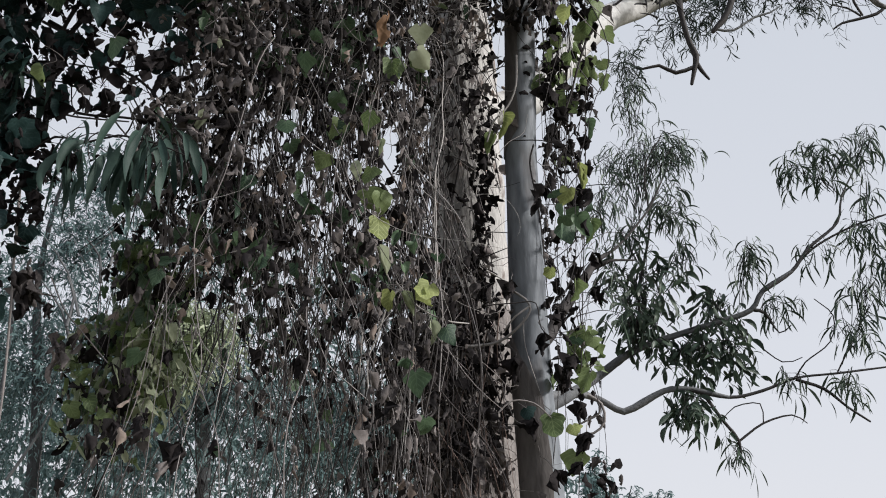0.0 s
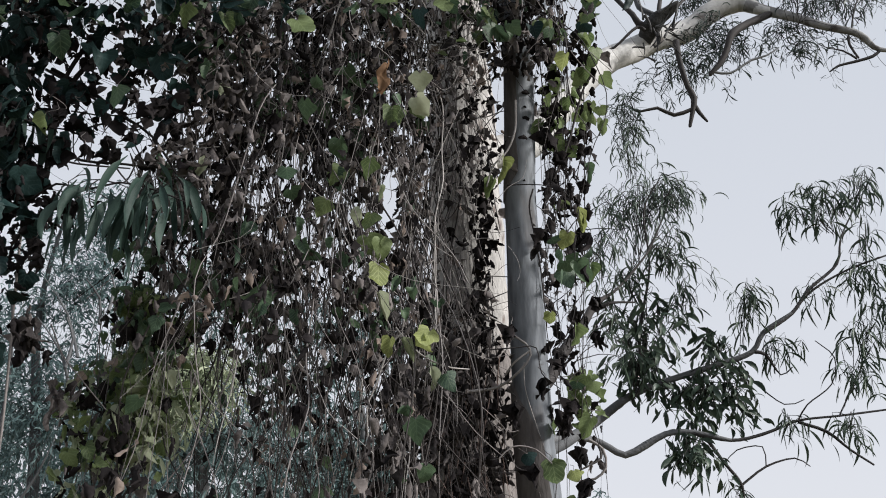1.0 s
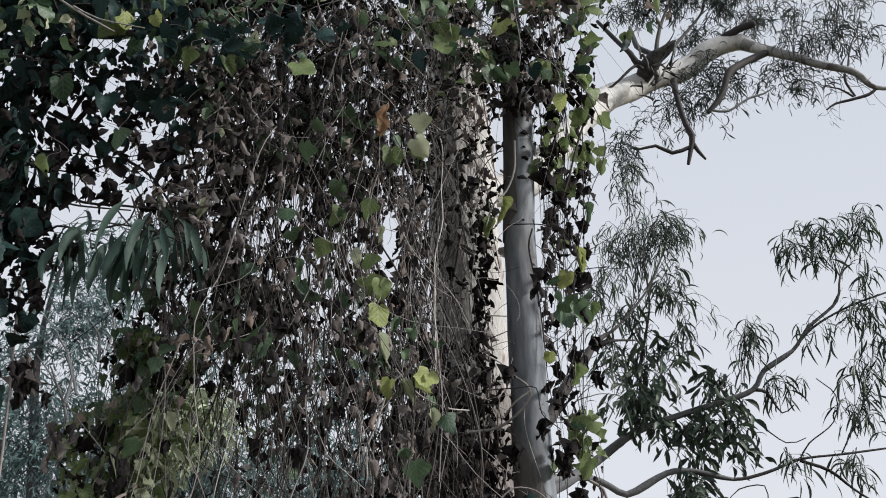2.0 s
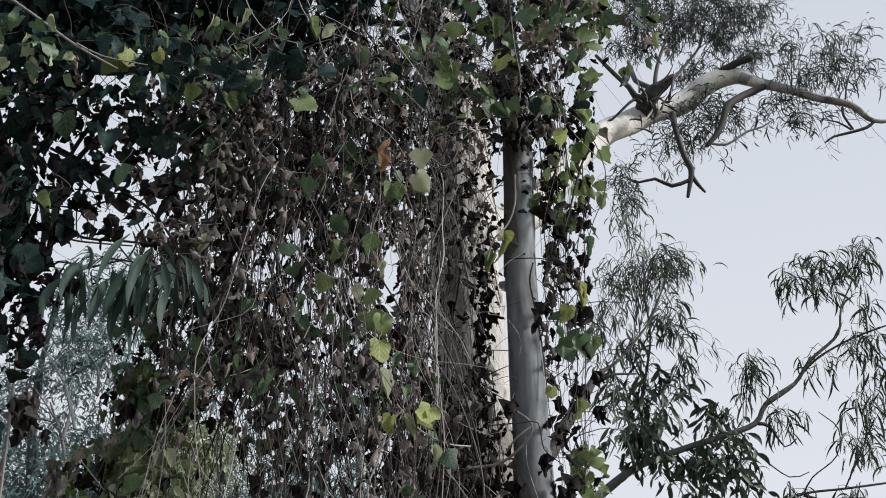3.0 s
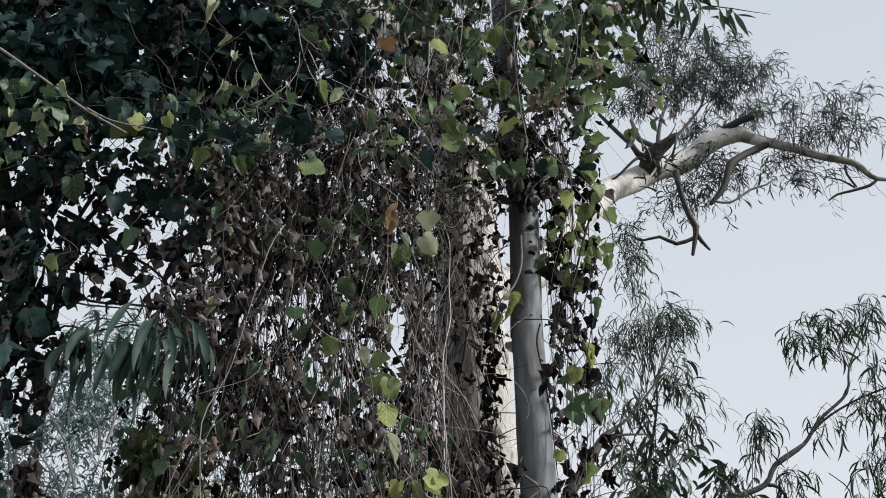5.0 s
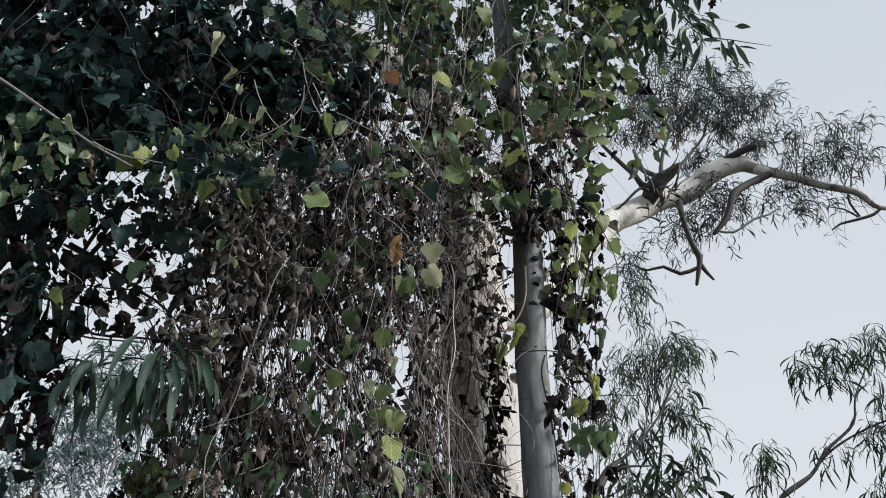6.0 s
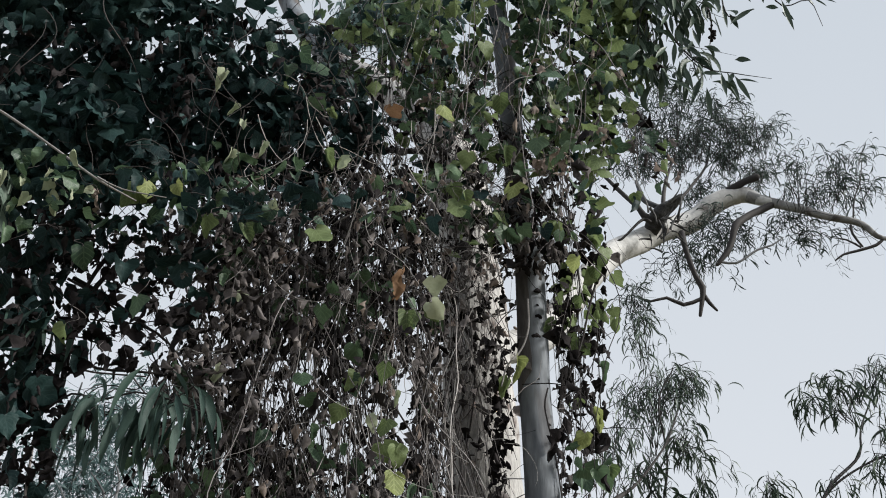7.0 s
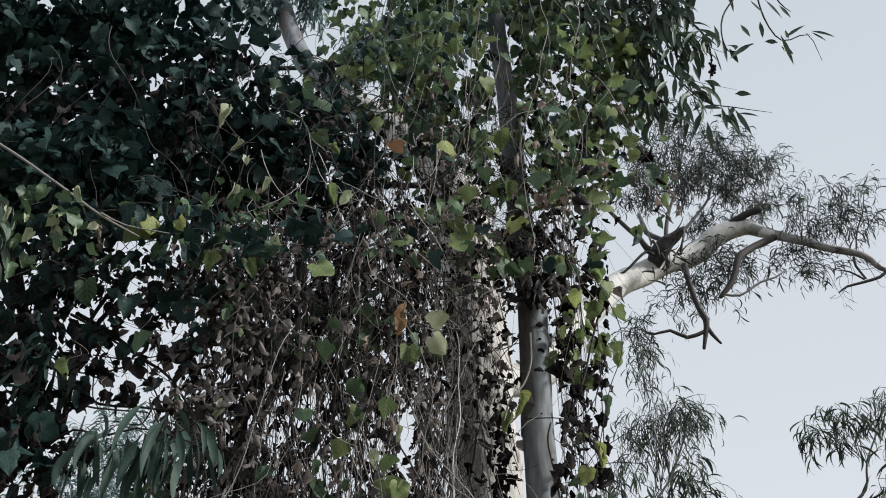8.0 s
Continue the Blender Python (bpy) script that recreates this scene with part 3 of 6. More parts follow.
for i in range(26):
    c = np.array((1.62, 6.38, 5.60)) + rng.normal(size=3) * np.array([0.09, 0.03, 0.09])
    ln = wander(c, 0.08 + 0.14 * rng.random(), (rng.normal() + 0.6, 0, rng.normal() + 0.4), 0.03, 0.3)
    v, f = tube(ln, np.linspace(0.010, 0.002, len(ln)) * (0.5 + rng.random()), 4)
    part("bark_strip", mesh_of("bark_strip", v, f, M_STUB), big)
limb("branch", [(1.56, 6.50, 5.69, 0.031), (1.50, 6.50, 5.72, 0.027), (1.46, 6.50, 5.80, 0.022), (1.41, 6.55, 5.90, 0.018), (1.35, 6.60, 6.02, 0.018), (1.26, 6.70, 6.23, 0.014)], M_TWIG, big, 8, 0.1)
limb("branch", [(1.65, 6.60, 5.86, 0.023), (1.59, 6.60, 5.89, 0.023), (1.55, 6.65, 5.96, 0.023), (1.54, 6.70, 6.07, 0.019), (1.54, 6.80, 6.24, 0.014)], M_LIMB_GREY, big, 8, 0.1)
limb("branch", [(1.53, 6.45, 5.63, 0.018), (1.47, 6.42, 5.64, 0.013), (1.38, 6.40, 5.55, 0.011), (1.28, 6.40, 5.45, 0.009), (1.17, 6.40, 5.41, 0.005)], M_TWIG, big, 6)
limb("branch", [(1.71, 6.70, 5.89, 0.018), (1.75, 6.80, 6.09, 0.019), (1.83, 6.90, 6.35, 0.014), (1.96, 7.00, 6.66, 0.010)], M_TWIG, big, 6)
limb("branch", [(1.81, 6.70, 5.94, 0.014), (2.03, 6.90, 6.26, 0.014), (2.21, 7.00, 6.53, 0.010), (2.31, 7.10, 6.84, 0.008)], M_TWIG, big, 6)
limb("branch", [(1.80, 6.60, 5.62, 0.029), (1.79, 6.50, 5.38, 0.022), (1.83, 6.50, 5.18, 0.021), (1.87, 6.50, 5.08, 0.025), (1.85, 6.50, 4.97, 0.018), (1.82, 6.50, 4.85, 0.012)], M_TWIG, big, 8, 0.12)
limb("branch", [(1.86, 6.50, 5.04, 0.018), (1.90, 6.50, 4.96, 0.015), (1.95, 6.50, 4.89, 0.009)], M_TWIG, big, 6)
limb("branch", [(1.85, 6.50, 4.99, 0.015), (1.71, 6.50, 4.94, 0.015), (1.59, 6.50, 5.00, 0.012), (1.46, 6.50, 4.97, 0.009), (1.38, 6.50, 5.02, 0.005)], M_TWIG, big, 6)
limb("branch", [(2.59, 6.68, 5.92, 0.027), (2.46, 6.62, 5.83, 0.029), (2.32, 6.55, 5.73, 0.029), (2.20, 6.50, 5.62, 0.031), (2.16, 6.50, 5.51, 0.026), (2.11, 6.50, 5.40, 0.024), (2.01, 6.50, 5.28, 0.017)], M_TWIG, big, 10, 0.2)
limb("branch", [(2.04, 6.50, 5.30, 0.011), (2.16, 6.50, 5.29, 0.009), (2.33, 6.50, 5.40, 0.009), (2.45, 6.50, 5.44, 0.007), (2.55, 6.50, 5.51, 0.004)], M_LIMB_GREY, big, 6)
limb("branch", [(3.09, 6.50, 5.61, 0.011), (3.09, 6.50, 5.53, 0.010), (3.14, 6.50, 5.42, 0.009)], M_TWIG, big, 6)
limb("branch", [(3.13, 6.50, 5.41, 0.009), (3.03, 6.50, 5.48, 0.007), (2.93, 6.50, 5.50, 0.004), (2.85, 6.50, 5.54, 0.003)], M_TWIG, big, 5)
limb("branch", [(3.32, 6.50, 5.49, 0.013), (3.25, 6.50, 5.43, 0.013), (3.09, 6.50, 5.38, 0.011), (2.98, 6.50, 5.35, 0.009), (2.91, 6.50, 5.30, 0.006)], M_TWIG, big, 6)
limb("branch", [(3.12, 6.50, 5.65, 0.008), (3.17, 6.50, 5.85, 0.006), (3.25, 6.50, 6.01, 0.005), (3.31, 6.50, 6.22, 0.003)], M_TWIG, big, 5)
low_a = [(0.34, 5.20, 2.20, 0.035), (0.72, 5.80, 2.45, 0.035), (0.99, 6.20, 2.65, 0.030), (1.22, 6.20, 2.81, 0.024), (1.52, 6.20, 2.92, 0.021), (1.78, 6.20, 3.00, 0.019), (2.00, 6.20, 3.08, 0.017), (2.09, 6.20, 3.21, 0.016), (2.29, 6.20, 3.34, 0.012)]
limb("low_branch", low_a, M_LIMB_GREY, big, 12, 0.10, "grey low branch")
limb("branch", [(2.09, 6.20, 3.21, 0.016), (2.29, 6.20, 3.34, 0.012), (2.42, 6.20, 3.50, 0.011), (2.63, 6.20, 3.68, 0.009), (2.68, 6.20, 3.86, 0.006), (2.79, 6.20, 4.06, 0.005)], M_DUSK, big, 8, 0.12, "dark slender branch end")
low_b = [(0.35, 5.20, 2.26, 0.028), (0.64, 5.70, 2.45, 0.027), (0.90, 6.10, 2.51, 0.023), (1.02, 6.10, 2.46, 0.021), (1.12, 6.10, 2.41, 0.021), (1.25, 6.10, 2.47, 0.023), (1.38, 6.10, 2.54, 0.019), (1.54, 6.10, 2.55, 0.017), (1.78, 6.10, 2.50, 0.011)]
limb("low_branch", low_b, M_LIMB_GREY, big, 12, 0.12, "grey low branch with a bend")
limb("branch", [(1.54, 6.10, 2.55, 0.017), (1.78, 6.10, 2.50, 0.011), (1.99, 6.10, 2.54, 0.010), (2.21, 6.10, 2.62, 0.008), (2.47, 6.10, 2.65, 0.007), (2.79, 6.10, 2.69, 0.006), (3.04, 6.10, 2.72, 0.004)], M_DUSK, big, 8, 0.12, "dark slender branch end")
limb("low_branch", [(0.30, 5.20, 2.45, 0.045), (0.58, 5.50, 2.73, 0.040), (0.69, 5.60, 2.92, 0.036), (0.83, 5.70, 3.12, 0.030), (0.94, 5.80, 3.29, 0.022), (1.03, 5.85, 3.36, 0.011), (1.13, 5.90, 3.45, 0.009), (1.33, 6.00, 3.70, 0.007), (1.46, 6.10, 3.95, 0.005)], M_TWIG, big, 10, 0.2, "dark broken low branch")
limb("branch", [(0.90, 5.80, 3.24, 0.018), (0.99, 5.80, 3.28, 0.015), (1.05, 5.80, 3.30, 0.009), (1.20, 5.90, 3.33, 0.006)], M_TWIG, big, 6, 0.2)
limb("branch", [(2.02, 6.20, 3.08, 0.014), (2.09, 6.20, 3.06, 0.011), (2.17, 6.20, 2.93, 0.005), (2.25, 6.20, 2.98, 0.004)], M_TWIG, big, 5)
limb("branch", [(1.60, 6.10, 2.54, 0.011), (1.65, 6.10, 2.48, 0.011), (1.72, 6.10, 2.37, 0.010), (1.82, 6.10, 2.23, 0.010), (1.82, 6.10, 2.10, 0.005)], M_TWIG, big, 6)
limb("branch", [(1.82, 6.10, 2.23, 0.008), (1.98, 6.10, 2.34, 0.007), (2.16, 6.10, 2.39, 0.005), (2.25, 6.10, 2.34, 0.003)], M_TWIG, big, 5)
limb("branch", [(2.21, 6.10, 2.61, 0.011), (2.38, 6.10, 2.55, 0.011), (2.51, 6.10, 2.44, 0.008), (2.64, 6.10, 2.35, 0.007)], M_TWIG, big, 5)
limb("branch", [(2.29, 6.20, 3.34, 0.008), (2.45, 6.20, 3.50, 0.008), (2.70, 6.20, 3.64, 0.007), (2.97, 6.20, 3.74, 0.006)], M_TWIG, big, 5)
limb("branch", [(1.29, 6.20, 2.85, 0.014), (1.28, 6.20, 3.19, 0.011), (1.40, 6.30, 3.69, 0.008), (1.39, 6.30, 4.10, 0.006), (1.52, 6.30, 4.35, 0.004)], M_TWIG, big, 5)
limb("branch", [(2.21, 6.10, 2.62, 0.006), (2.28, 6.10, 2.72, 0.005), (2.45, 6.10, 2.85, 0.004), (2.49, 6.10, 3.02, 0.004), (2.38, 6.10, 3.13, 0.003)], M_TWIG, big, 5)
limb("branch", [(1.89, 6.20, 3.04, 0.007), (1.99, 6.20, 2.89, 0.005), (2.17, 6.20, 2.74, 0.004), (2.30, 6.20, 2.77, 0.003)], M_TWIG, big, 5)
limb("branch", [(1.98, 6.10, 2.34, 0.004), (1.97, 6.10, 2.46, 0.004), (1.81, 6.10, 2.44, 0.004), (1.72, 6.10, 2.35, 0.002)], M_TWIG, big, 5)
limb("branch", [(2.47, 6.10, 2.65, 0.005), (2.60, 6.10, 2.87, 0.005), (2.73, 6.10, 3.09, 0.004)], M_TWIG, big, 5)


def sprays(tree, rows, leaf, mat, single=0, shapes=SICKLE, name="foliage", per=8, depth=0.5, loose=0.25, twig=1.0):
    """Twigs and their leaves. Rows: start of the twigs, centre of the spray, half width, half height, number of twigs."""
    twigs, places, dirs = Bundle(), [], []
    for start, centre, a, b, n in rows:
        start, centre = np.array(start), np.array(centre)
        for e in in_ball(n, centre + np.array([0, 0, leaf * 0.4]), (a, depth * a, b)):
            mid = start + (centre - start) * rng.random() * 1.1 + (e - centre) * 0.3 * rng.random() + rng.normal(size=3) * 0.02
            top = mid + (e - mid) * (0.45 + 0.2 * rng.random()) + np.array([0, 0, 0.22 * np.linalg.norm(e - mid)]) + rng.normal(size=3) * 0.04
            line = smooth_line([mid, top, e, e + np.array([rng.normal() * 0.04, rng.normal() * 0.03, -0.08])], 0.05 if twig == 1.0 else 0.2)
            twigs.add(*tube(line, np.linspace(0.0032, 0.0012, len(line)) * twig, 3))
            m = len(line)
            k = rng.integers(int(m * 0.2), m, per)
            places.append(line[k] + rng.normal(size=(per, 3)) * 0.02)
            out = (line[k] - mid) * np.array([1, 1, 0.2]) + rng.normal(size=(per, 3)) * 0.1
            out /= np.linalg.norm(out, axis=1)[:, None] + 1e-6
            dirs.append(out)
    places, dirs = np.vstack(places), np.vstack(dirs)
    order = rng.permutation(len(places))
    part("twig_mass", twigs.mesh("twig_mass", M_TWIG), tree, "", "stuff")
    leaves(name, shapes, places[order], hang(dirs[order], loose), leaf * (0.6 + 0.7 * rng.random(len(places))), mat, tree, "", single)


sprays(big, [
    ((1.35, 6.40, 3.72), (1.46, 6.50, 4.29), 0.42, 0.2, 62), ((1.34, 6.40, 4.35), (1.39, 6.50, 4.78), 0.2, 0.28, 18), ((1.21, 6.40, 4.14), (1.20, 6.50, 4.05), 0.18, 0.3, 14), ((1.45, 6.40, 4.14), (1.68, 6.50, 4.25), 0.2, 0.12, 14),
], 0.115, M_GUM_BLUE, 0, per=7, loose=0.35)
sprays(big, [
    ((0.94, 5.80, 3.29), (0.98, 5.90, 3.62), 0.16, 0.35, 10), ((1.05, 5.80, 3.35), (1.02, 5.90, 3.08), 0.14, 0.2, 8), ((1.33, 6.00, 3.72), (1.55, 6.10, 3.62), 0.22, 0.14, 10), ((1.29, 6.20, 3.34), (1.17, 6.20, 3.66), 0.2, 0.22, 13), ((1.33, 6.20, 3.54), (1.61, 6.20, 3.74), 0.22, 0.18, 8), ((1.31, 6.20, 3.11), (1.61, 6.20, 3.46), 0.2, 0.12, 8),
    ((1.89, 6.20, 3.04), (2.00, 6.20, 3.44), 0.16, 0.18, 14), ((2.68, 6.20, 3.86), (2.34, 6.20, 4.00), 0.1, 0.18, 9), ((2.68, 6.20, 3.86), (2.60, 6.20, 4.14), 0.24, 0.18, 18),
    ((2.70, 6.20, 3.66), (2.84, 6.20, 3.70), 0.2, 0.3, 19), ((2.79, 6.20, 4.06), (2.88, 6.20, 4.21), 0.18, 0.14, 12), ((2.42, 6.20, 3.50), (2.45, 6.20, 3.44), 0.12, 0.1, 5),
], 0.15, M_GUM, 0, per=7, loose=0.4)
sprays(big, [
    ((2.07, 6.20, 3.04), (2.21, 6.20, 3.10), 0.15, 0.12, 7), ((2.18, 6.10, 2.60), (2.16, 6.10, 2.58), 0.12, 0.1, 5), ((2.60, 6.10, 2.87), (2.73, 6.10, 3.17), 0.15, 0.22, 13),
    ((2.55, 6.10, 2.72), (2.63, 6.10, 2.85), 0.15, 0.14, 8), ((2.45, 6.10, 2.55), (2.49, 6.10, 2.55), 0.18, 0.12, 7), ((1.82, 6.10, 2.20), (1.78, 6.10, 2.13), 0.12, 0.12, 5),
    ((2.78, 6.10, 2.87), (2.95, 6.10, 3.32), 0.15, 0.4, 12),
], 0.15, M_GUM, 0, per=7, loose=0.4)
sprays(big, [
    ((1.74, 6.20, 2.98), (1.80, 6.20, 3.08), 0.2, 0.14, 14), ((1.54, 6.10, 2.54), (1.58, 6.10, 2.35), 0.2, 0.1, 12),
    ((1.21, 6.20, 2.74), (1.32, 6.20, 3.27), 0.34, 0.26, 38), ((1.21, 6.20, 2.74), (1.30, 6.20, 2.96), 0.26, 0.22, 24), ((1.52, 6.20, 2.91), (1.72, 6.20, 2.78), 0.3, 0.2, 34), ((1.51, 6.20, 2.89), (1.47, 6.20, 2.74), 0.2, 0.16, 12), ((1.78, 6.20, 2.98), (1.90, 6.20, 2.71), 0.12, 0.14, 8),
    ((1.47, 6.10, 2.55), (1.48, 6.10, 2.42), 0.2, 0.1, 9),
], 0.112, M_GUM, 290, OVAL, "leaf_mass", 6, 0.7, 0.7)
# the crown round the pale limb
sprays(big, [
    ((1.63, 6.90, 6.53), (1.69, 7.15, 7.15), 0.26, 0.19, 26), ((1.63, 6.90, 6.30), (1.69, 7.15, 6.64), 0.26, 0.19, 30), ((1.95, 6.90, 6.56), (2.08, 7.15, 7.33), 0.26, 0.19, 26),
    ((1.96, 6.90, 6.32), (2.09, 7.15, 6.82), 0.26, 0.19, 34), ((2.38, 6.90, 6.64), (2.48, 7.15, 7.26), 0.26, 0.19, 28), ((2.37, 6.90, 6.40), (2.46, 7.15, 6.75), 0.26, 0.19, 34),
    ((2.64, 6.90, 6.45), (2.80, 7.15, 7.00), 0.26, 0.19, 22), ((2.59, 6.90, 6.25), (2.70, 7.15, 6.56), 0.26, 0.19, 26), ((2.01, 6.90, 6.09), (2.19, 7.15, 6.34), 0.26, 0.19, 22),
], 0.108, M_GUM_DULL, 0, WISP, "crown", 13, 0.8, 0.8)
sprays(big, [
    ((2.70, 6.55, 5.70), (2.84, 6.60, 6.30), 0.26, 0.19, 14), ((2.77, 6.55, 5.70), (2.84, 6.60, 6.00), 0.26, 0.19, 14), ((3.08, 6.55, 5.70), (3.23, 6.60, 6.32), 0.26, 0.19, 16),
    ((3.19, 6.55, 5.69), (3.28, 6.60, 6.02), 0.26, 0.19, 16), ((2.95, 6.55, 5.70), (3.02, 6.60, 5.97), 0.26, 0.19, 10), ((1.91, 6.70, 5.83), (1.94, 6.75, 5.65), 0.26, 0.19, 14),
    ((2.17, 6.70, 5.91), (2.20, 6.75, 5.73), 0.26, 0.19, 20), ((2.39, 6.70, 5.83), (2.41, 6.75, 5.64), 0.26, 0.19, 16), ((2.01, 6.70, 5.57), (2.04, 6.75, 5.39), 0.26, 0.19, 14),
], 0.108, M_GUM_DULL, 0, WISP, "crown", 13, 0.8, 0.8)
sprays(big, [
    ((2.67, 6.70, 5.87), (2.69, 6.75, 5.69), 0.26, 0.19, 12), ((2.87, 6.70, 5.76), (2.90, 6.75, 5.58), 0.26, 0.19, 12), ((1.71, 6.70, 5.52), (1.74, 6.75, 5.35), 0.26, 0.19, 12),
    ((1.72, 6.90, 6.44), (1.87, 7.15, 6.95), 0.26, 0.19, 24), ((2.05, 6.90, 6.41), (2.29, 7.15, 7.01), 0.26, 0.19, 30), ((2.45, 6.90, 6.49), (2.64, 7.15, 6.94), 0.26, 0.19, 22),
    ((1.78, 6.90, 6.74), (2.01, 7.15, 7.60), 0.26, 0.19, 16), ((1.44, 6.50, 4.98), (1.35, 6.50, 4.93), 0.12, 0.25, 14),
], 0.108, M_GUM_DULL, 0, WISP, "crown", 13, 0.8, 0.8)
hair = Bundle()
for i in range(46):
    a = np.array((2.64, 6.55, 5.73)) + (np.array((3.22, 6.50, 5.53)) - np.array((2.64, 6.55, 5.73))) * rng.random()
    ln = wander(a, 0.15 + 0.35 * rng.random(), (rng.normal() * 0.6, rng.normal() * 0.3, 0.8 if rng.random() < 0.7 else -0.6), 0.03, 0.3)
    hair.add(*tube(ln, np.linspace(0.0026, 0.0012, len(ln)), 3))
part("twig_mass", hair.mesh("twig_mass", M_TWIG), big, "", "stuff")
# sparse high leaves seen above the dark vine, in the hazed far colour
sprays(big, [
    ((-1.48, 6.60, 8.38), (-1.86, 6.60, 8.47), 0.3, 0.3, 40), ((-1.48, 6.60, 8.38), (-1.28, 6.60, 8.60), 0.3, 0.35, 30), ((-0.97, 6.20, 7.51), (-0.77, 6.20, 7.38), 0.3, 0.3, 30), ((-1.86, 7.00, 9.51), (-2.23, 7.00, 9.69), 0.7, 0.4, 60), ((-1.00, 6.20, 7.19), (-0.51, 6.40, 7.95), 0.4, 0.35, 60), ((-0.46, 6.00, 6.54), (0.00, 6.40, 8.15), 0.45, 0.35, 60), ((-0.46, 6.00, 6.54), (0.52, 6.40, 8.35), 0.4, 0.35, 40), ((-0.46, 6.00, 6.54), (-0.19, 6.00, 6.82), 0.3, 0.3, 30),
], 0.15, M_GUM_HAZE, 0, THIN, "high_foliage", 12)
# leafy tips of the slender tree
sprays(slim, [
    ((0.70, 4.20, 6.38), (0.83, 4.00, 5.70), 0.3, 0.22, 36), ((0.86, 4.10, 6.27), (1.23, 4.00, 5.65), 0.2, 0.18, 30), ((1.13, 4.00, 5.87), (1.05, 4.00, 5.12), 0.12, 0.2, 16), ((1.18, 4.10, 6.16), (1.45, 4.00, 6.05), 0.25, 0.12, 20),
], 0.185, M_GUM, 200, BROAD, per=4, loose=0.3)
def gum_leaf(parent, base, tip, width, mat):
    """One broad gum leaf from its stalk to its tip, arched upwards and twisted."""
    a, b = np.array(base), np.array(tip)
    s = np.linspace(0, 1, 9)[:, None]
    size = np.linalg.norm(b - a)
    line = a + (b - a) * s + np.array([0, 0, 1.0]) * 0.5 * size * (0.12 + 0.1 * rng.random()) * 4 * s * (1 - s) * abs(b[0] - a[0]) / size
    along = np.gradient(line, axis=0)
    along /= np.linalg.norm(along, axis=1)[:, None]
    face = np.array([0.2 * rng.normal(), -1, 0.5 * rng.normal()])
    across = np.cross(along, face)
    across /= np.linalg.norm(across, axis=1)[:, None]
    w = width * np.interp(s[:, 0], [0, 0.08, 0.2, 0.45, 0.75, 1], [0.08, 0.12, 0.65, 1.0, 0.62, 0.03])[:, None]
    v = np.vstack([line - across * w * 0.5, line + np.array([0, 0.25, 0]) * w, line + across * w * 0.5])
    f = [[c * 9 + i, c * 9 + 9 + i, c * 9 + 10 + i, c * 9 + 1 + i] for c in range(2) for i in range(8)]
    part("leaf", mesh_of("leaf", v, np.array(f), mat), parent)


# single leaves at the ends of twigs, clear of the crown: x and z of stalk and tip
TIP_LEAVES = [(1.87, 5.60, 1.97, 5.63), (1.82, 5.56, 1.75, 5.57), (1.80, 5.52, 1.84, 5.32), (1.83, 5.52, 1.88, 5.45), (1.87, 5.56, 1.87, 5.64), (1.98, 5.56, 2.04, 5.47), (1.99, 5.58, 2.08, 5.47),
              (1.97, 5.59, 2.03, 5.60), (1.53, 5.49, 1.57, 5.40), (1.66, 5.51, 1.52, 5.41), (1.73, 5.68, 1.73, 5.57), (1.61, 5.64, 1.64, 5.53), (1.52, 5.62, 1.52, 5.43), (1.48, 5.69, 1.49, 5.56)]
LOW_LEAVES = [(1.49, 5.05, 1.55, 4.88), (1.45, 5.07, 1.49, 4.88), (1.52, 5.07, 1.61, 5.01), (1.49, 5.08, 1.44, 4.98), (1.42, 5.07, 1.42, 4.90), (1.31, 5.07, 1.41, 5.03), (1.35, 5.02, 1.35, 4.83), (1.31, 5.04, 1.23, 4.85),
              (1.52, 5.19, 1.60, 5.17), (1.35, 5.23, 1.42, 5.17), (1.25, 5.08, 1.21, 4.89), (1.20, 5.12, 1.19, 4.94), (1.78, 5.83, 1.86, 5.70), (1.88, 5.85, 1.93, 5.75), (1.71, 5.86, 1.74, 5.72)]
for x0, z0, x1, z1 in TIP_LEAVES + LOW_LEAVES:
    y = 4.0 + 0.03 * rng.normal()
    gum_leaf(slim, (x0, y, z0), (x1, y + 0.03 * rng.normal(), z1), 0.028 + 0.008 * rng.random(), M_GUM)
for x, z in rng.uniform((0.95, 4.95), (1.3, 5.9), (60, 2)):
    gum_leaf(slim, (x, 3.95, z), (x + 0.05 * rng.normal(), 3.95 + 0.05 * rng.normal(), z - 0.10 - 0.10 * rng.random()), 0.024 + 0.008 * rng.random(), M_GUM)
limb("twig", [(1.75, 4.00, 6.04, 0.006), (1.76, 4.00, 5.72, 0.005), (1.83, 4.00, 5.54, 0.004), (1.98, 4.00, 5.58, 0.003), (2.02, 4.00, 5.39, 0.0015)], M_TWIG, slim, 5)
limb("twig", [(1.75, 4.00, 6.04, 0.005), (1.53, 4.00, 5.73, 0.005), (1.52, 4.00, 5.47, 0.004), (1.67, 4.00, 5.52, 0.002)], M_TWIG, slim, 5)
limb("twig", [(1.17, 4.00, 5.30, 0.003), (1.35, 4.00, 5.24, 0.002), (1.52, 4.00, 5.19, 0.001)], M_TWIG, slim, 4)
limb("twig", [(1.81, 4.00, 6.04, 0.005), (1.87, 4.00, 5.83, 0.004), (1.92, 4.00, 5.76, 0.002)], M_TWIG, slim, 5)
limb("branch", [(0.28, 4.4, 7.0, 0.022), (1.10, 4.1, 6.55, 0.014), (1.75, 4.00, 6.04, 0.006)], M_TWIG, slim, 6)
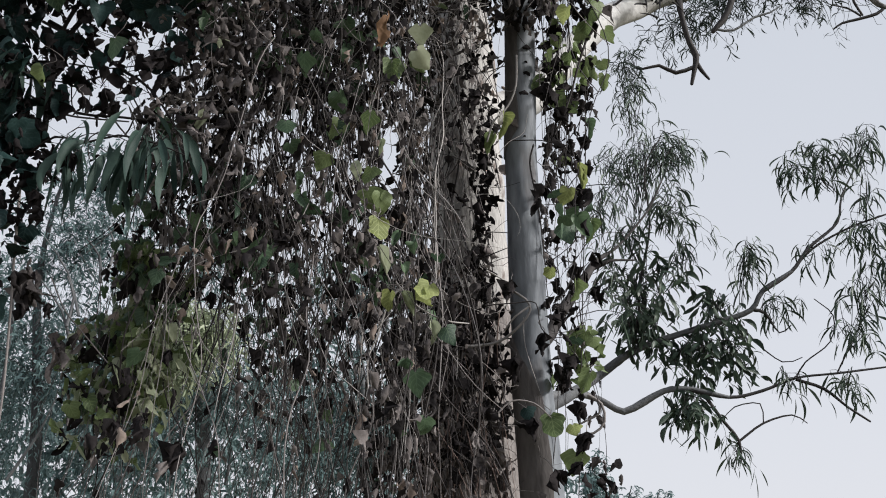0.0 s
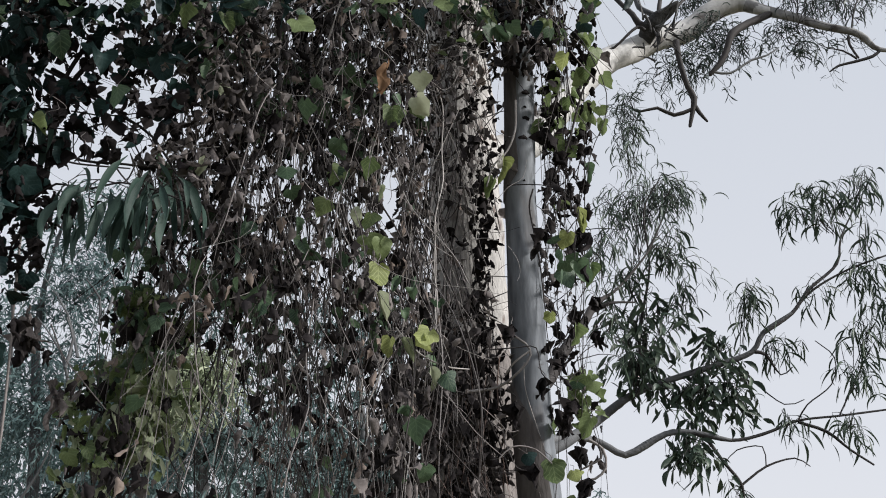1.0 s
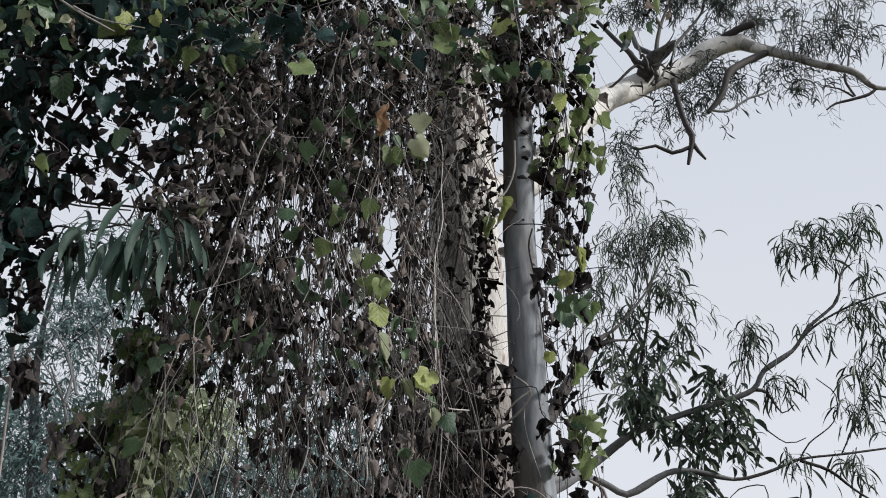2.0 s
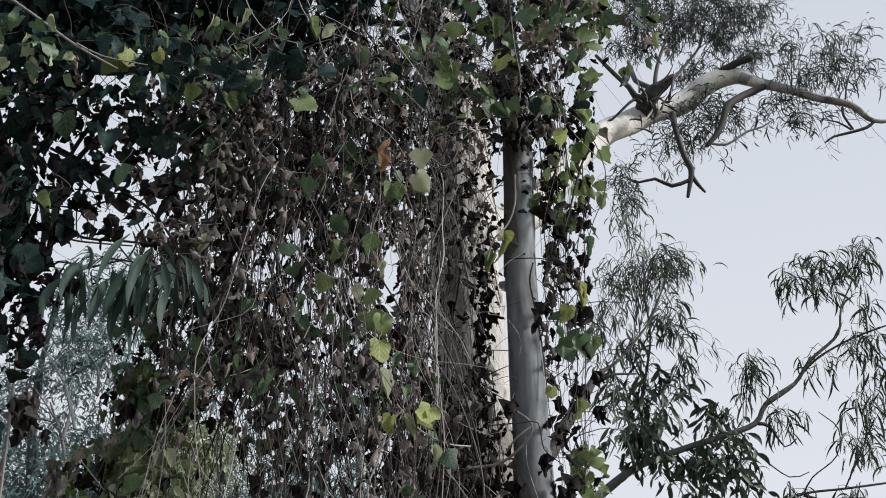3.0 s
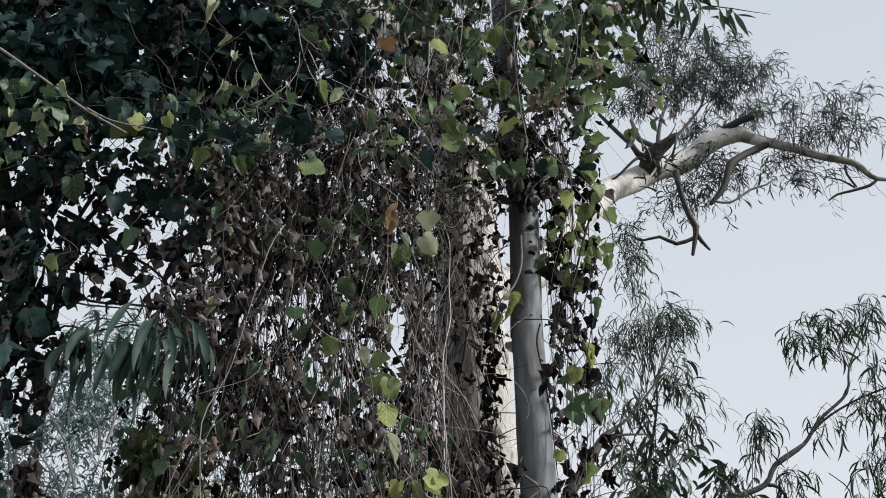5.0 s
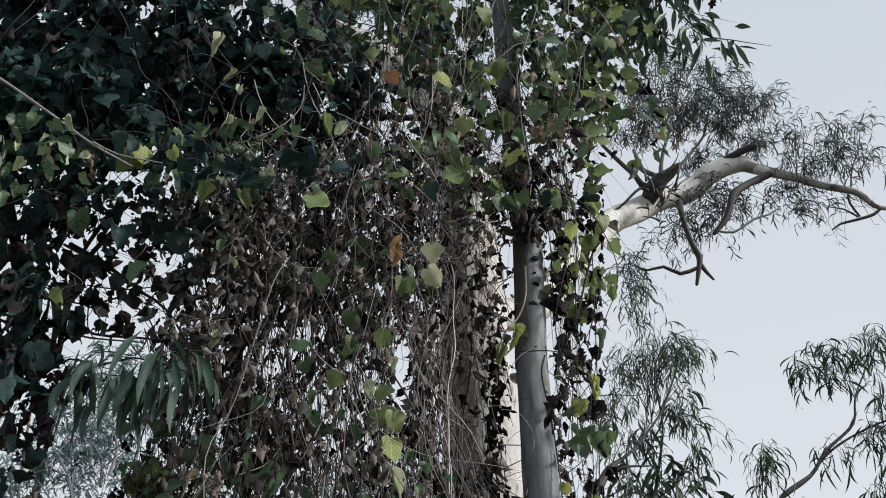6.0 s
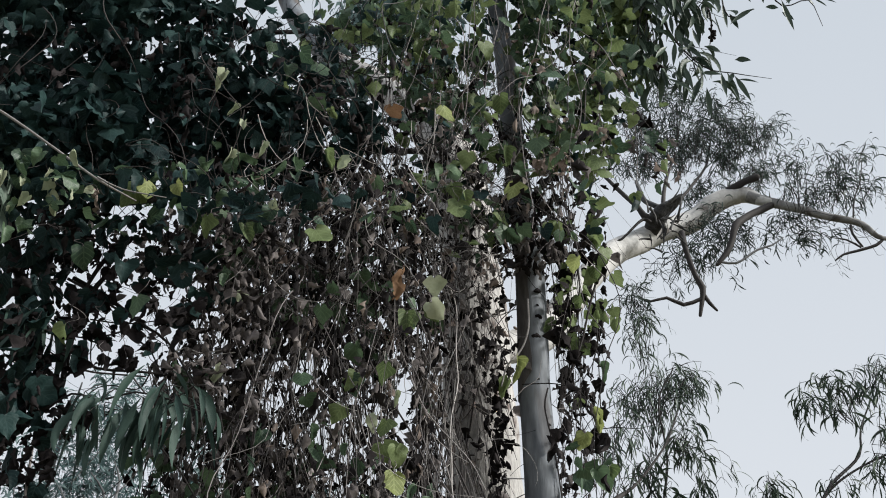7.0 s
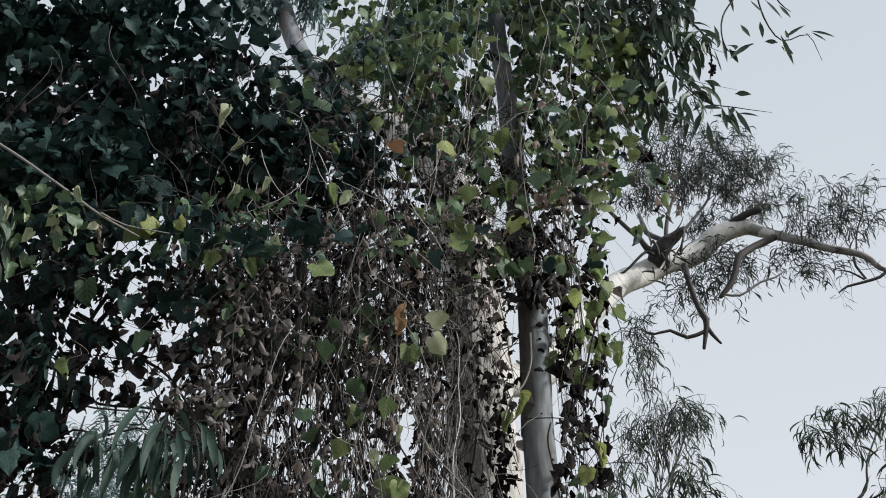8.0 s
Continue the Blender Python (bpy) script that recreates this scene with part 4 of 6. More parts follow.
sprays(slim, [
    ((1.29, 4.00, 5.11), (1.31, 4.00, 5.07), 0.08, 0.08, 5), ((1.26, 4.00, 5.61), (1.34, 4.00, 5.48), 0.1, 0.1, 7),
], 0.16, M_GUM, 60, BROAD, per=4, loose=0.3)
nuts = bmesh.new()
for c in in_ball(26, (1.41, 4.00, 5.35), (0.022, 0.02, 0.06)):
    bmesh.ops.create_icosphere(nuts, subdivisions=1, radius=0.009, matrix=Matrix.Translation(c.tolist()))
me = bpy.data.meshes.new("seed_cluster")
nuts.to_mesh(me)
me.materials.append(M_BLACK)
part("seed_cluster", me, slim, "hanging cluster of dark gum nuts")
limb("twig", [(1.28, 4.00, 5.78, 0.006), (1.40, 4.00, 5.60, 0.006), (1.42, 4.00, 5.43, 0.005), (1.39, 4.00, 5.27, 0.003)], M_TWIG, slim, 5)
limb("branch", [(0.28, 4.4, 6.9, 0.025), (0.71, 4.20, 6.48, 0.020), (1.14, 4.00, 5.96, 0.010), (1.36, 4.00, 5.70, 0.005)], M_TWIG, slim, 6)
limb("branch", [(1.14, 4.00, 5.96, 0.010), (1.16, 4.00, 5.44, 0.007), (1.32, 4.00, 5.13, 0.004), (1.49, 4.00, 5.07, 0.003), (1.68, 4.00, 5.03, 0.0012)], M_TWIG, slim, 5)

# ---- gum tree that carries the left-hand vines ----
side = thing("gum_tree", (-2.6, 3.6, 0), "dark gum tree smothered in climbing vine", "tree")
limb("trunk", [(-2.6, 3.6, -0.05, 0.16), (-2.65, 3.6, 1.5, 0.14), (-2.7, 3.55, 3.0, 0.11), (-2.75, 3.5, 4.4, 0.08), (-2.9, 3.5, 5.6, 0.03)], M_TWIG, side, 14, 0.1)
limb("limb", [(-2.45, 3.55, 3.4, 0.07), (-1.9, 3.45, 4.0, 0.05), (-1.41, 3.60, 4.06, 0.020), (-1.02, 3.70, 4.24, 0.018), (-0.58, 3.90, 4.53, 0.017), (-0.14, 4.10, 4.66, 0.015)], M_STEM_DARK, side, 10, 0.1)
limb("limb", [(-2.4, 3.55, 4.2, 0.06), (-2.00, 3.70, 4.93, 0.023), (-1.50, 3.80, 5.24, 0.021), (-0.86, 3.90, 5.31, 0.012), (-0.14, 4.10, 5.56, 0.010)], M_STEM_DARK, side, 10, 0.1)
limb("branch", [(-1.9, 3.45, 3.9, 0.03), (-1.54, 3.40, 3.06, 0.013), (-1.50, 3.40, 3.30, 0.012), (-1.46, 3.40, 3.49, 0.011), (-1.38, 3.40, 3.62, 0.009)], M_STEM_DARK, side, 7, 0.1)
limb("branch", [(-1.54, 3.40, 3.57, 0.009), (-1.39, 3.40, 3.48, 0.009), (-1.22, 3.40, 3.35, 0.007), (-1.11, 3.40, 3.27, 0.005), (-0.96, 3.40, 3.04, 0.004)], M_STEM_DARK, side, 5)
limb("branch", [(-1.58, 3.40, 3.42, 0.007), (-1.43, 3.40, 3.20, 0.006), (-1.21, 3.40, 3.16, 0.005), (-1.03, 3.40, 3.14, 0.004)], M_STEM_DARK, side, 5)
limb("branch", [(-1.74, 3.30, 3.10, 0.006), (-1.55, 3.32, 2.98, 0.005), (-1.40, 3.26, 3.02, 0.004), (-1.27, 3.20, 2.97, 0.004), (-1.15, 3.20, 3.00, 0.0035), (-1.02, 3.20, 2.97, 0.003), (-0.90, 3.20, 2.92, 0.002)], M_STEM_DARK, side, 6)
sprays(side, [((-1.27, 3.20, 2.96), (-1.26, 3.20, 2.89), 0.18, 0.05, 6), ((-1.07, 3.20, 2.98), (-1.03, 3.20, 2.93), 0.17, 0.04, 6), ((-1.59, 3.30, 3.46), (-1.55, 3.20, 3.24), 0.10, 0.15, 3)],
       0.20, M_GUM_DROOP, 120, DROOP, per=4, loose=0.15)
sprays(side, [((-1.77, 3.00, 3.84), (-1.71, 3.00, 3.66), 0.06, 0.12, 4)], 0.16, M_GUM_BLUE, 60, DROOP, per=5, loose=0.15)


# ---- vines ----
def strands(parent, n, span, top, low, depth, mat, thick=(0.0012, 0.0032), drift=0.12, pull=0.2, single=0, label="", true_fall=False, most=9.0):
    """Hanging stems, laid out by slopes from the camera's eye. span: range of the slope across; top and low: ranges of
    the slope up at which they start and end. Returns the lines.
    """
    b, lines = Bundle(), []
    for i in range(n):
        y = depth[0] + (depth[1] - depth[0]) * rng.random()
        x = y * (span[0] + (span[1] - span[0]) * rng.random())
        z = EYE_Z + y * (top[0] + (top[1] - top[0]) * rng.random())
        e = EYE_Z + y * (low[0] + (low[1] - low[0]) * rng.random())
        if z - e < 0.15:
            continue
        lean = 0.01 if true_fall else 0.10
        ln = wander((x, y, z), min((z - e) * 1.08, most * (0.5 + rng.random())), (rng.normal() * lean, rng.normal() * lean, -1), 0.07, drift, pull)
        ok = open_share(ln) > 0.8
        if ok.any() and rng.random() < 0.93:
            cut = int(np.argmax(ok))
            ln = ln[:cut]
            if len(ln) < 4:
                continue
        lines.append(ln)
        r = thick[0] + (thick[1] - thick[0]) * rng.random() ** 2
        v, f = tube(ln, np.linspace(r, r * 0.6, len(ln)), 4)
        if i < single:
            part("stem", mesh_of("stem", v, f, mat), parent)
        else:
            b.add(v, f)
    if b.n:
        part("stem_mass", b.mesh("stem_mass", mat), parent, label, "stuff")
    return lines


def tangle(parent, n, centre, radii, length, mat, thick=0.0018, drift=0.5, everywhere=False):
    """Curling thin stems that cross one another."""
    b = Bundle()
    p = in_ball(n, centre, radii)
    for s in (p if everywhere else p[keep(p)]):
        ln = wander(s, length * (0.5 + rng.random()), (rng.normal(), rng.normal() * 0.4, rng.normal() * 0.8), 0.035, drift, 0.02)
        r = thick * (0.5 + rng.random())
        b.add(*tube(ln, np.linspace(r, r * 0.5, len(ln)), 3))
    if b.n:
        part("stem_tangle", b.mesh("stem_tangle", mat), parent, "", "stuff")


def on_lines(lines, n, spread=0.03, low=-9.0, high=9.0):
    """Random points beside the stems, between two slopes up."""
    pts = np.vstack(lines)
    v = (pts[:, 2] - EYE_Z) / pts[:, 1]
    pts = pts[(v > low) & (v < high)]
    bunch = np.repeat(pts[rng.integers(0, len(pts), n // 3 + 1)] + rng.normal(size=(n // 3 + 1, 3)) * spread * 0.7, 3, axis=0)[:n]
    p = bunch + rng.normal(size=(n, 3)) * np.minimum(spread, 0.045)
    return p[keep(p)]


def sizes(n, mean, spread=0.3):
    return mean * np.clip(1 + spread * rng.normal(size=n), 0.4, 1.45)


# dead curtain in the middle
curtain = thing("dead_vine_curtain", (-0.5, 3.7, 0), "curtain of dead brown hanging vine stems and withered leaves", "vine")
ln_a = strands(curtain, 110, (-0.29, -0.05), (0.42, 0.9), (-0.25, 0.34), (3.55, 4.1), M_STEM, (0.0012, 0.0042), 0.2, 0.16, single=110)
ln_b = strands(curtain, 120, (-0.29, -0.03), (0.4, 0.9), (-0.3, 0.38), (3.6, 4.2), M_STEM_DARK, (0.0015, 0.005), 0.2, 0.16)
ln_c = strands(curtain, 170, (-0.28, 0.0), (0.2, 0.85), (-0.1, 0.4), (3.4, 3.9), M_STEM_PALE, (0.001, 0.0028), 0.28, 0.10, most=0.6)
strands(curtain, 30, (-0.2, -0.01), (0.3, 0.5), (-0.25, 0.1), (3.6, 4.2), M_STEM, (0.001, 0.003), 0.18, 0.18)
strands(curtain, 70, (-0.2, 0.0), (0.3, 0.5), (-0.25, 0.1), (3.6, 4.2), M_STEM_DARK, (0.001, 0.004), 0.18, 0.18)
p = np.vstack([on_lines(ln_a + ln_b, 1600, 0.07, 0.3), on_lines(ln_a + ln_b, 400, 0.06, 0.0, 0.34)])
leaves("withered_leaf_mass", WITHERED, p, turns(len(p), 1.2, 0.33), sizes(len(p), 0.040, 0.45), M_DEAD, curtain, "", 290)
p = np.vstack([on_lines(ln_a + ln_b, 1300, 0.07, 0.3), on_lines(ln_a + ln_b, 400, 0.06, 0.0, 0.34)])
leaves("blackened_leaf_mass", WITHERED, p, turns(len(p), 1.2, 0.33), sizes(len(p), 0.045, 0.5), M_BLACK, curtain)
p = on_lines(ln_a + ln_c, 420, 0.04)
leaves("dry_leaf_mass", WITHERED, p, turns(len(p), 1.2, 0.4), sizes(len(p), 0.039, 0.4), M_TAN, curtain)
p = on_lines(ln_a + ln_b, 560, 0.05)
p = p[(p[:, 2] > 2.45) | (rng.random(len(p)) < 0.3)]
leaves("green_leaf_mass", HEART, p, turns(len(p), 0.9, 0.45), sizes(len(p), 0.06), M_VINE, curtain)
tangle(curtain, 70, (-0.45, 3.65, 3.8), (0.75, 0.2, 0.45), 0.5, M_STEM)
tangle(curtain, 90, (-0.45, 3.65, 3.7), (0.75, 0.2, 0.55), 0.5, M_STEM_DARK, 0.0024)
tangle(curtain, 60, (-0.2, 3.75, 4.1), (0.7, 0.2, 0.35), 0.5, M_STEM_PALE, 0.0014)
tangle(curtain, 34, (-0.2, 3.75, 3.2), (0.45, 0.2, 0.7), 0.4, M_STEM_PALE, 0.0014)

# backing leaves coloured black to stand for the shade deep in the curtain
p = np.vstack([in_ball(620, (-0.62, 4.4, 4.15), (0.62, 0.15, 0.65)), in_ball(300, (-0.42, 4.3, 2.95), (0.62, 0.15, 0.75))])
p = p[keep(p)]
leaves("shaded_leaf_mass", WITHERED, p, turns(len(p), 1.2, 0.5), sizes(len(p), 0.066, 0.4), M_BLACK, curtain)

# vine matted on the large trunk
mat_vine = thing("trunk_vine", (0.1, 4.6, 0), "dead brown vine matted over the large trunk", "vine")
ln_p = strands(mat_vine, 34, (-0.055, 0.055), (0.35, 0.8), (0.0, 0.35), (4.3, 4.7), M_STEM_PALE, (0.0012, 0.0045), 0.12, 0.14, 30)
ln_u = strands(mat_vine, 20, (-0.06, 0.055), (0.3, 0.8), (-0.3, 0.2), (4.3, 4.75), M_STEM_DARK, (0.0015, 0.006), 0.14, 0.13, 30)
ln_t = strands(mat_vine, 36, (-0.06, 0.055), (0.3, 0.8), (-0.3, 0.2), (4.3, 4.75), M_STEM, (0.0015, 0.0055), 0.13, 0.13, 30)
ln_t = ln_t + ln_u
p = np.vstack([on_lines(ln_t, 800, 0.04, -1, 0.2), on_lines(ln_t, 330, 0.05, 0.2, 0.5)])
leaves("withered_leaf_mass", WITHERED, p, turns(len(p), 1.2, 0.5), sizes(len(p), 0.055, 0.4), M_DEAD, mat_vine, "", 200)
p = np.vstack([on_lines(ln_t, 380, 0.05, -1, 0.25), on_lines(ln_t, 260, 0.06, 0.25, 0.7)])
leaves("blackened_leaf_mass", WITHERED, p, turns(len(p), 1.2, 0.5), sizes(len(p), 0.047, 0.4), M_BLACK, mat_vine)
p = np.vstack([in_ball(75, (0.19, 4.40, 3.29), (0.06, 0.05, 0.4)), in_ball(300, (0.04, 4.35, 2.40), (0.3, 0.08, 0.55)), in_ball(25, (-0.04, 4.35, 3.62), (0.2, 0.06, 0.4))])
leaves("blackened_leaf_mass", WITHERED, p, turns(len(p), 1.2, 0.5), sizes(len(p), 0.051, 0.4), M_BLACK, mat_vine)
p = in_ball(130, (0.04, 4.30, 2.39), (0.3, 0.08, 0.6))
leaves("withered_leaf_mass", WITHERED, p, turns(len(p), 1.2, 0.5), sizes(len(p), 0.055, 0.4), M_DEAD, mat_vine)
# leaves coloured black to stand for the shadows low on the trunk mat
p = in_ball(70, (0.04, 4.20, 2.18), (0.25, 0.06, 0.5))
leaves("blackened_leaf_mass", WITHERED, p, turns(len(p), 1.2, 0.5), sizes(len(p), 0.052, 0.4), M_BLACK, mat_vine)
p = in_ball(130, (0.22, 4.45, 2.06), (0.12, 0.06, 0.45))
leaves("withered_leaf_mass", WITHERED, p, turns(len(p), 1.2, 0.5), sizes(len(p), 0.047, 0.4), M_DEAD, mat_vine)
strands(mat_vine, 110, (-0.03, 0.062), (0.02, 0.26), (-0.25, -0.02), (4.2, 4.5), M_FIBRE, (0.0012, 0.0035), 0.16, 0.12, most=0.5)
strands(mat_vine, 40, (-0.03, 0.062), (0.02, 0.26), (-0.25, -0.02), (4.15, 4.4), M_STEM_DARK, (0.0015, 0.005), 0.2, 0.12, most=0.6)
tangle(mat_vine, 130, (0.11, 4.30, 2.24), (0.25, 0.08, 0.6), 0.4, M_STEM)
tangle(mat_vine, 50, (0.02, 4.35, 3.33), (0.25, 0.08, 0.7), 0.5, M_STEM_DARK, 0.003, 0.3)
tangle(mat_vine, 22, (0.02, 4.30, 3.31), (0.25, 0.08, 0.7), 0.5, M_STEM_PALE, 0.0022, 0.3)
p = on_lines(ln_t, 330, 0.05)
p = p[p[:, 2] > 2.6]
leaves("dry_leaf_mass", WITHERED, p, turns(len(p), 1.2, 0.5), sizes(len(p), 0.039, 0.4), M_TAN, mat_vine)
for n, name, mt in ((120, "withered_leaf_mass", M_DEAD), (90, "blackened_leaf_mass", M_BLACK)):
    p = np.vstack([in_ball(n, (0.05, 4.35, 4.10), (0.32, 0.12, 0.42)), in_ball(n // 4, (0.20, 4.30, 3.55), (0.14, 0.08, 0.35))])
    leaves(name, WITHERED, p, turns(len(p), 1.2, 0.5), sizes(len(p), 0.044, 0.4), mt, mat_vine)

# dense green canopy of vine above on the left
canopy = thing("vine_canopy", (-1.4, 3.5, 0), "dense leafy green vine hung over branches, shade in its leaf colour", "vine")
ln_d = strands(canopy, 95, (-0.72, -0.12), (0.72, 1.05), (0.55, 0.8), (3.2, 3.9), M_STEM_DARK, (0.0015, 0.004), 0.3, 0.1, 40)
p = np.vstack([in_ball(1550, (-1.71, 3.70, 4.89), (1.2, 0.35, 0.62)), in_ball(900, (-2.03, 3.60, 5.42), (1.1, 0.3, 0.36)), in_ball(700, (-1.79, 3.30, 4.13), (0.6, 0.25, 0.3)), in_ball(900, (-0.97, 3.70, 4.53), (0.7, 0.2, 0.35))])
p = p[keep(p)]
leaves("dark_leaf_mass", HEART, p, turns(len(p), 1.1, 0.75), sizes(len(p), 0.072), M_SHADE_GREEN, canopy, "", 280)
p = np.vstack([in_ball(30, (-1.44, 3.10, 3.77), (0.7, 0.2, 0.18)), in_ball(40, (-0.91, 3.40, 4.01), (0.5, 0.2, 0.22))])
p = p[keep(p)]
leaves("green_leaf_mass", HEART, p, turns(len(p), 1.0, 0.6), sizes(len(p), 0.062), M_VINE, canopy)
p = in_ball(14, (-1.54, 2.95, 3.74), (0.3, 0.12, 0.16))
leaves("pale_leaf_mass", HEART + FOLDED, p, turns(len(p), 1.2, 0.5), sizes(len(p), 0.045), M_PALE, canopy)
p = in_ball(16, (-1.53, 2.95, 3.70), (0.3, 0.12, 0.18))
leaves("green_leaf_mass", HEART + FOLDED, p, turns(len(p), 1.2, 0.5), sizes(len(p), 0.05), M_VINE, canopy)
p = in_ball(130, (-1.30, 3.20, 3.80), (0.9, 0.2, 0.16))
leaves("dark_leaf_mass", HEART, p, turns(len(p), 1.1, 0.6), sizes(len(p), 0.062), M_SHADE_GREEN, canopy)
p = np.vstack([on_lines(ln_d, 500, 0.05), in_ball(300, (-1.30, 3.50, 3.40), (0.5, 0.2, 0.5)), in_ball(460, (-1.59, 3.30, 3.13), (0.2, 0.2, 0.8))])
p = p[keep(p) | (rng.random(len(p)) < 0.05)]
leaves("blackened_leaf_mass", WITHERED, p, turns(len(p), 1.2, 0.5), sizes(len(p), 0.043, 0.4), M_BLACK, canopy)
p = in_ball(500, (-1.02, 3.50, 3.42), (0.45, 0.2, 0.5))
p = p[keep(p)]
leaves("withered_leaf_mass", WITHERED, p, turns(len(p), 1.2, 0.5), sizes(len(p), 0.047, 0.4), M_DEAD, canopy)
tangle(canopy, 260, (-0.71, 3.90, 4.89), (0.6, 0.25, 0.5), 0.6, M_STEM_DARK, 0.0025)
tangle(canopy, 30, (-0.65, 3.60, 4.41), (0.6, 0.2, 0.35), 0.4, M_STEM)
p = np.vstack([in_ball(200, (-1.36, 3.40, 3.76), (0.7, 0.2, 0.12)), in_ball(120, (-0.94, 3.50, 3.84), (0.4, 0.2, 0.25))])
leaves("blackened_leaf_mass", WITHERED, p[:140], turns(140, 1.2, 0.5), sizes(140, 0.043, 0.4), M_BLACK, canopy)
leaves("withered_leaf_mass", WITHERED, p[140:], turns(len(p) - 140, 1.2, 0.5), sizes(len(p) - 140, 0.043, 0.4), M_DEAD, canopy)
tangle(canopy, 16, (-1.35, 3.50, 3.37), (0.4, 0.15, 0.35), 0.6, M_STEM_DARK, 0.0026, 0.28, True)
tangle(canopy, 34, (-1.40, 3.60, 3.40), (0.4, 0.15, 0.35), 0.35, M_STEM_DARK, 0.0013, 0.5, True)
# dark clumps of leaves across the opening, coloured black as silhouettes and placed to fit the camera's view
for cx, cz, wide, n in ((-1.39, 3.42, 0.055, 16), (-1.48, 3.42, 0.03, 8), (-1.35, 3.49, 0.05, 12), (-1.24, 3.20, 0.045, 10), (-1.40, 3.31, 0.05, 12), (-1.33, 3.26, 0.04, 7), (-1.24, 3.35, 0.05, 10),
                        (-1.19, 3.50, 0.07, 18), (-1.44, 3.20, 0.05, 14), (-1.09, 3.35, 0.06, 14), (-1.48, 3.10, 0.06, 16), (-1.56, 3.20, 0.06, 18), (-1.00, 3.41, 0.07, 16), (-1.43, 3.63, 0.09, 20), (-1.13, 3.26, 0.05, 9)):
    n = int(n * 0.6)
    p = in_ball(n, (cx, 3.32, cz), (wide, 0.06, wide))
    leaves("blackened_leaf_mass", WITHERED[:3] + HEART[:3], p, turns(n, 0.9, 0.6), sizes(n, 0.048, 0.35), M_BLACK, canopy)
    p = in_ball(n // 3, (cx, 3.30, cz), (wide, 0.06, wide))
    leaves("dark_leaf_mass", HEART, p, turns(n // 3, 0.8, 0.5), sizes(n // 3, 0.055, 0.3), M_SHADE_GREEN, canopy)
# black leaves in the canopy's middle stand for its inner shade
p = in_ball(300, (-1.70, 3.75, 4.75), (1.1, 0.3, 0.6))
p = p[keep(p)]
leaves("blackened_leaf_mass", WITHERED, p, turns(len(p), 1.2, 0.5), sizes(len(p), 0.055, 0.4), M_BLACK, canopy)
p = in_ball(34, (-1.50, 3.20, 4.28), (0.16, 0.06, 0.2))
leaves("green_leaf_mass", HEART, p, turns(len(p), 0.8, 0.5), sizes(len(p), 0.10), M_SHADE_GREEN, canopy)
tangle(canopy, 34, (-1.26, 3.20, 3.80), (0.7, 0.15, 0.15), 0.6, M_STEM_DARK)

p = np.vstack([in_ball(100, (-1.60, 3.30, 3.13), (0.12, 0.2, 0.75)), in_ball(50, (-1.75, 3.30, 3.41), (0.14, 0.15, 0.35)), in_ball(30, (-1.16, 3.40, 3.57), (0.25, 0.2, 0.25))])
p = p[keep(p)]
leaves("dark_leaf_mass", HEART, p, turns(len(p), 1.0, 0.5), sizes(len(p), 0.08), M_SHADE_GREEN, canopy)

# leafy vine wrapped over the slender tree's top
crown_vine = thing("leafy_vine", (0.3, 4.1, 0), "leafy green climbing vine on a slender trunk", "vine")
ln_e = strands(crown_vine, 125, (-0.10, 0.19), (0.85, 1.15), (0.4, 0.8), (3.7, 4.3), M_STEM, (0.001, 0.003), 0.2, 0.15, 40)
p = np.vstack([on_lines(ln_e, 800, 0.08, 0.62), in_ball(520, (-0.20, 4.00, 5.27), (0.65, 0.3, 0.55)), in_ball(640, (-0.00, 4.20, 6.20), (0.9, 0.3, 0.42)), in_ball(260, (0.67, 4.20, 5.95), (0.45, 0.3, 0.3)), in_ball(340, (0.60, 4.00, 5.17), (0.3, 0.25, 0.55))])
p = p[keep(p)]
k = rng.random(len(p))
for share, name, mt, single in ((k < 0.55, "green_leaf_mass", M_VINE, 280), ((k > 0.55) & (k < 0.86), "light_leaf_mass", M_LIME, 0), (k > 0.86, "dark_leaf_mass", M_SHADE_GREEN, 0)):
    q = p[share]
    leaves(name, HEART, q, turns(len(q), 1.0, 0.5), sizes(len(q), 0.06), mt, crown_vine, "", single)
p = np.vstack([on_lines(ln_e, 400, 0.06, 0.4, 0.8), in_ball(230, (0.37, 4.10, 4.24), (0.22, 0.15, 0.3))])
leaves("withered_leaf_mass", WITHERED, p[::2], turns(len(p[::2]), 1.2, 0.5), sizes(len(p[::2]), 0.045, 0.4), M_DEAD, crown_vine)
leaves("blackened_leaf_mass", WITHERED, p[1::2], turns(len(p[1::2]), 1.2, 0.5), sizes(len(p[1::2]), 0.048, 0.4), M_BLACK, crown_vine)
strands(crown_vine, 60, (0.05, 0.115), (0.45, 0.85), (0.4, 0.7), (4.15, 4.3), M_STEM, (0.001, 0.0035), 0.2, 0.12, most=0.6)
p = on_lines(ln_e, 300, 0.05, 0.3, 1.0)
leaves("blackened_leaf_mass", WITHERED, p, turns(len(p), 1.2, 0.5), sizes(len(p), 0.043, 0.4), M_BLACK, crown_vine)
p = on_lines(ln_e, 240, 0.06, 0.3, 0.95)
leaves("dry_leaf_mass", WITHERED, p, turns(len(p), 1.2, 0.5), sizes(len(p), 0.039, 0.4), M_TAN, crown_vine)
p = np.vstack([in_ball(150, (0.95, 4.05, 5.45), (0.17, 0.15, 0.42)), in_ball(60, (0.73, 4.00, 4.68), (0.12, 0.12, 0.25))])
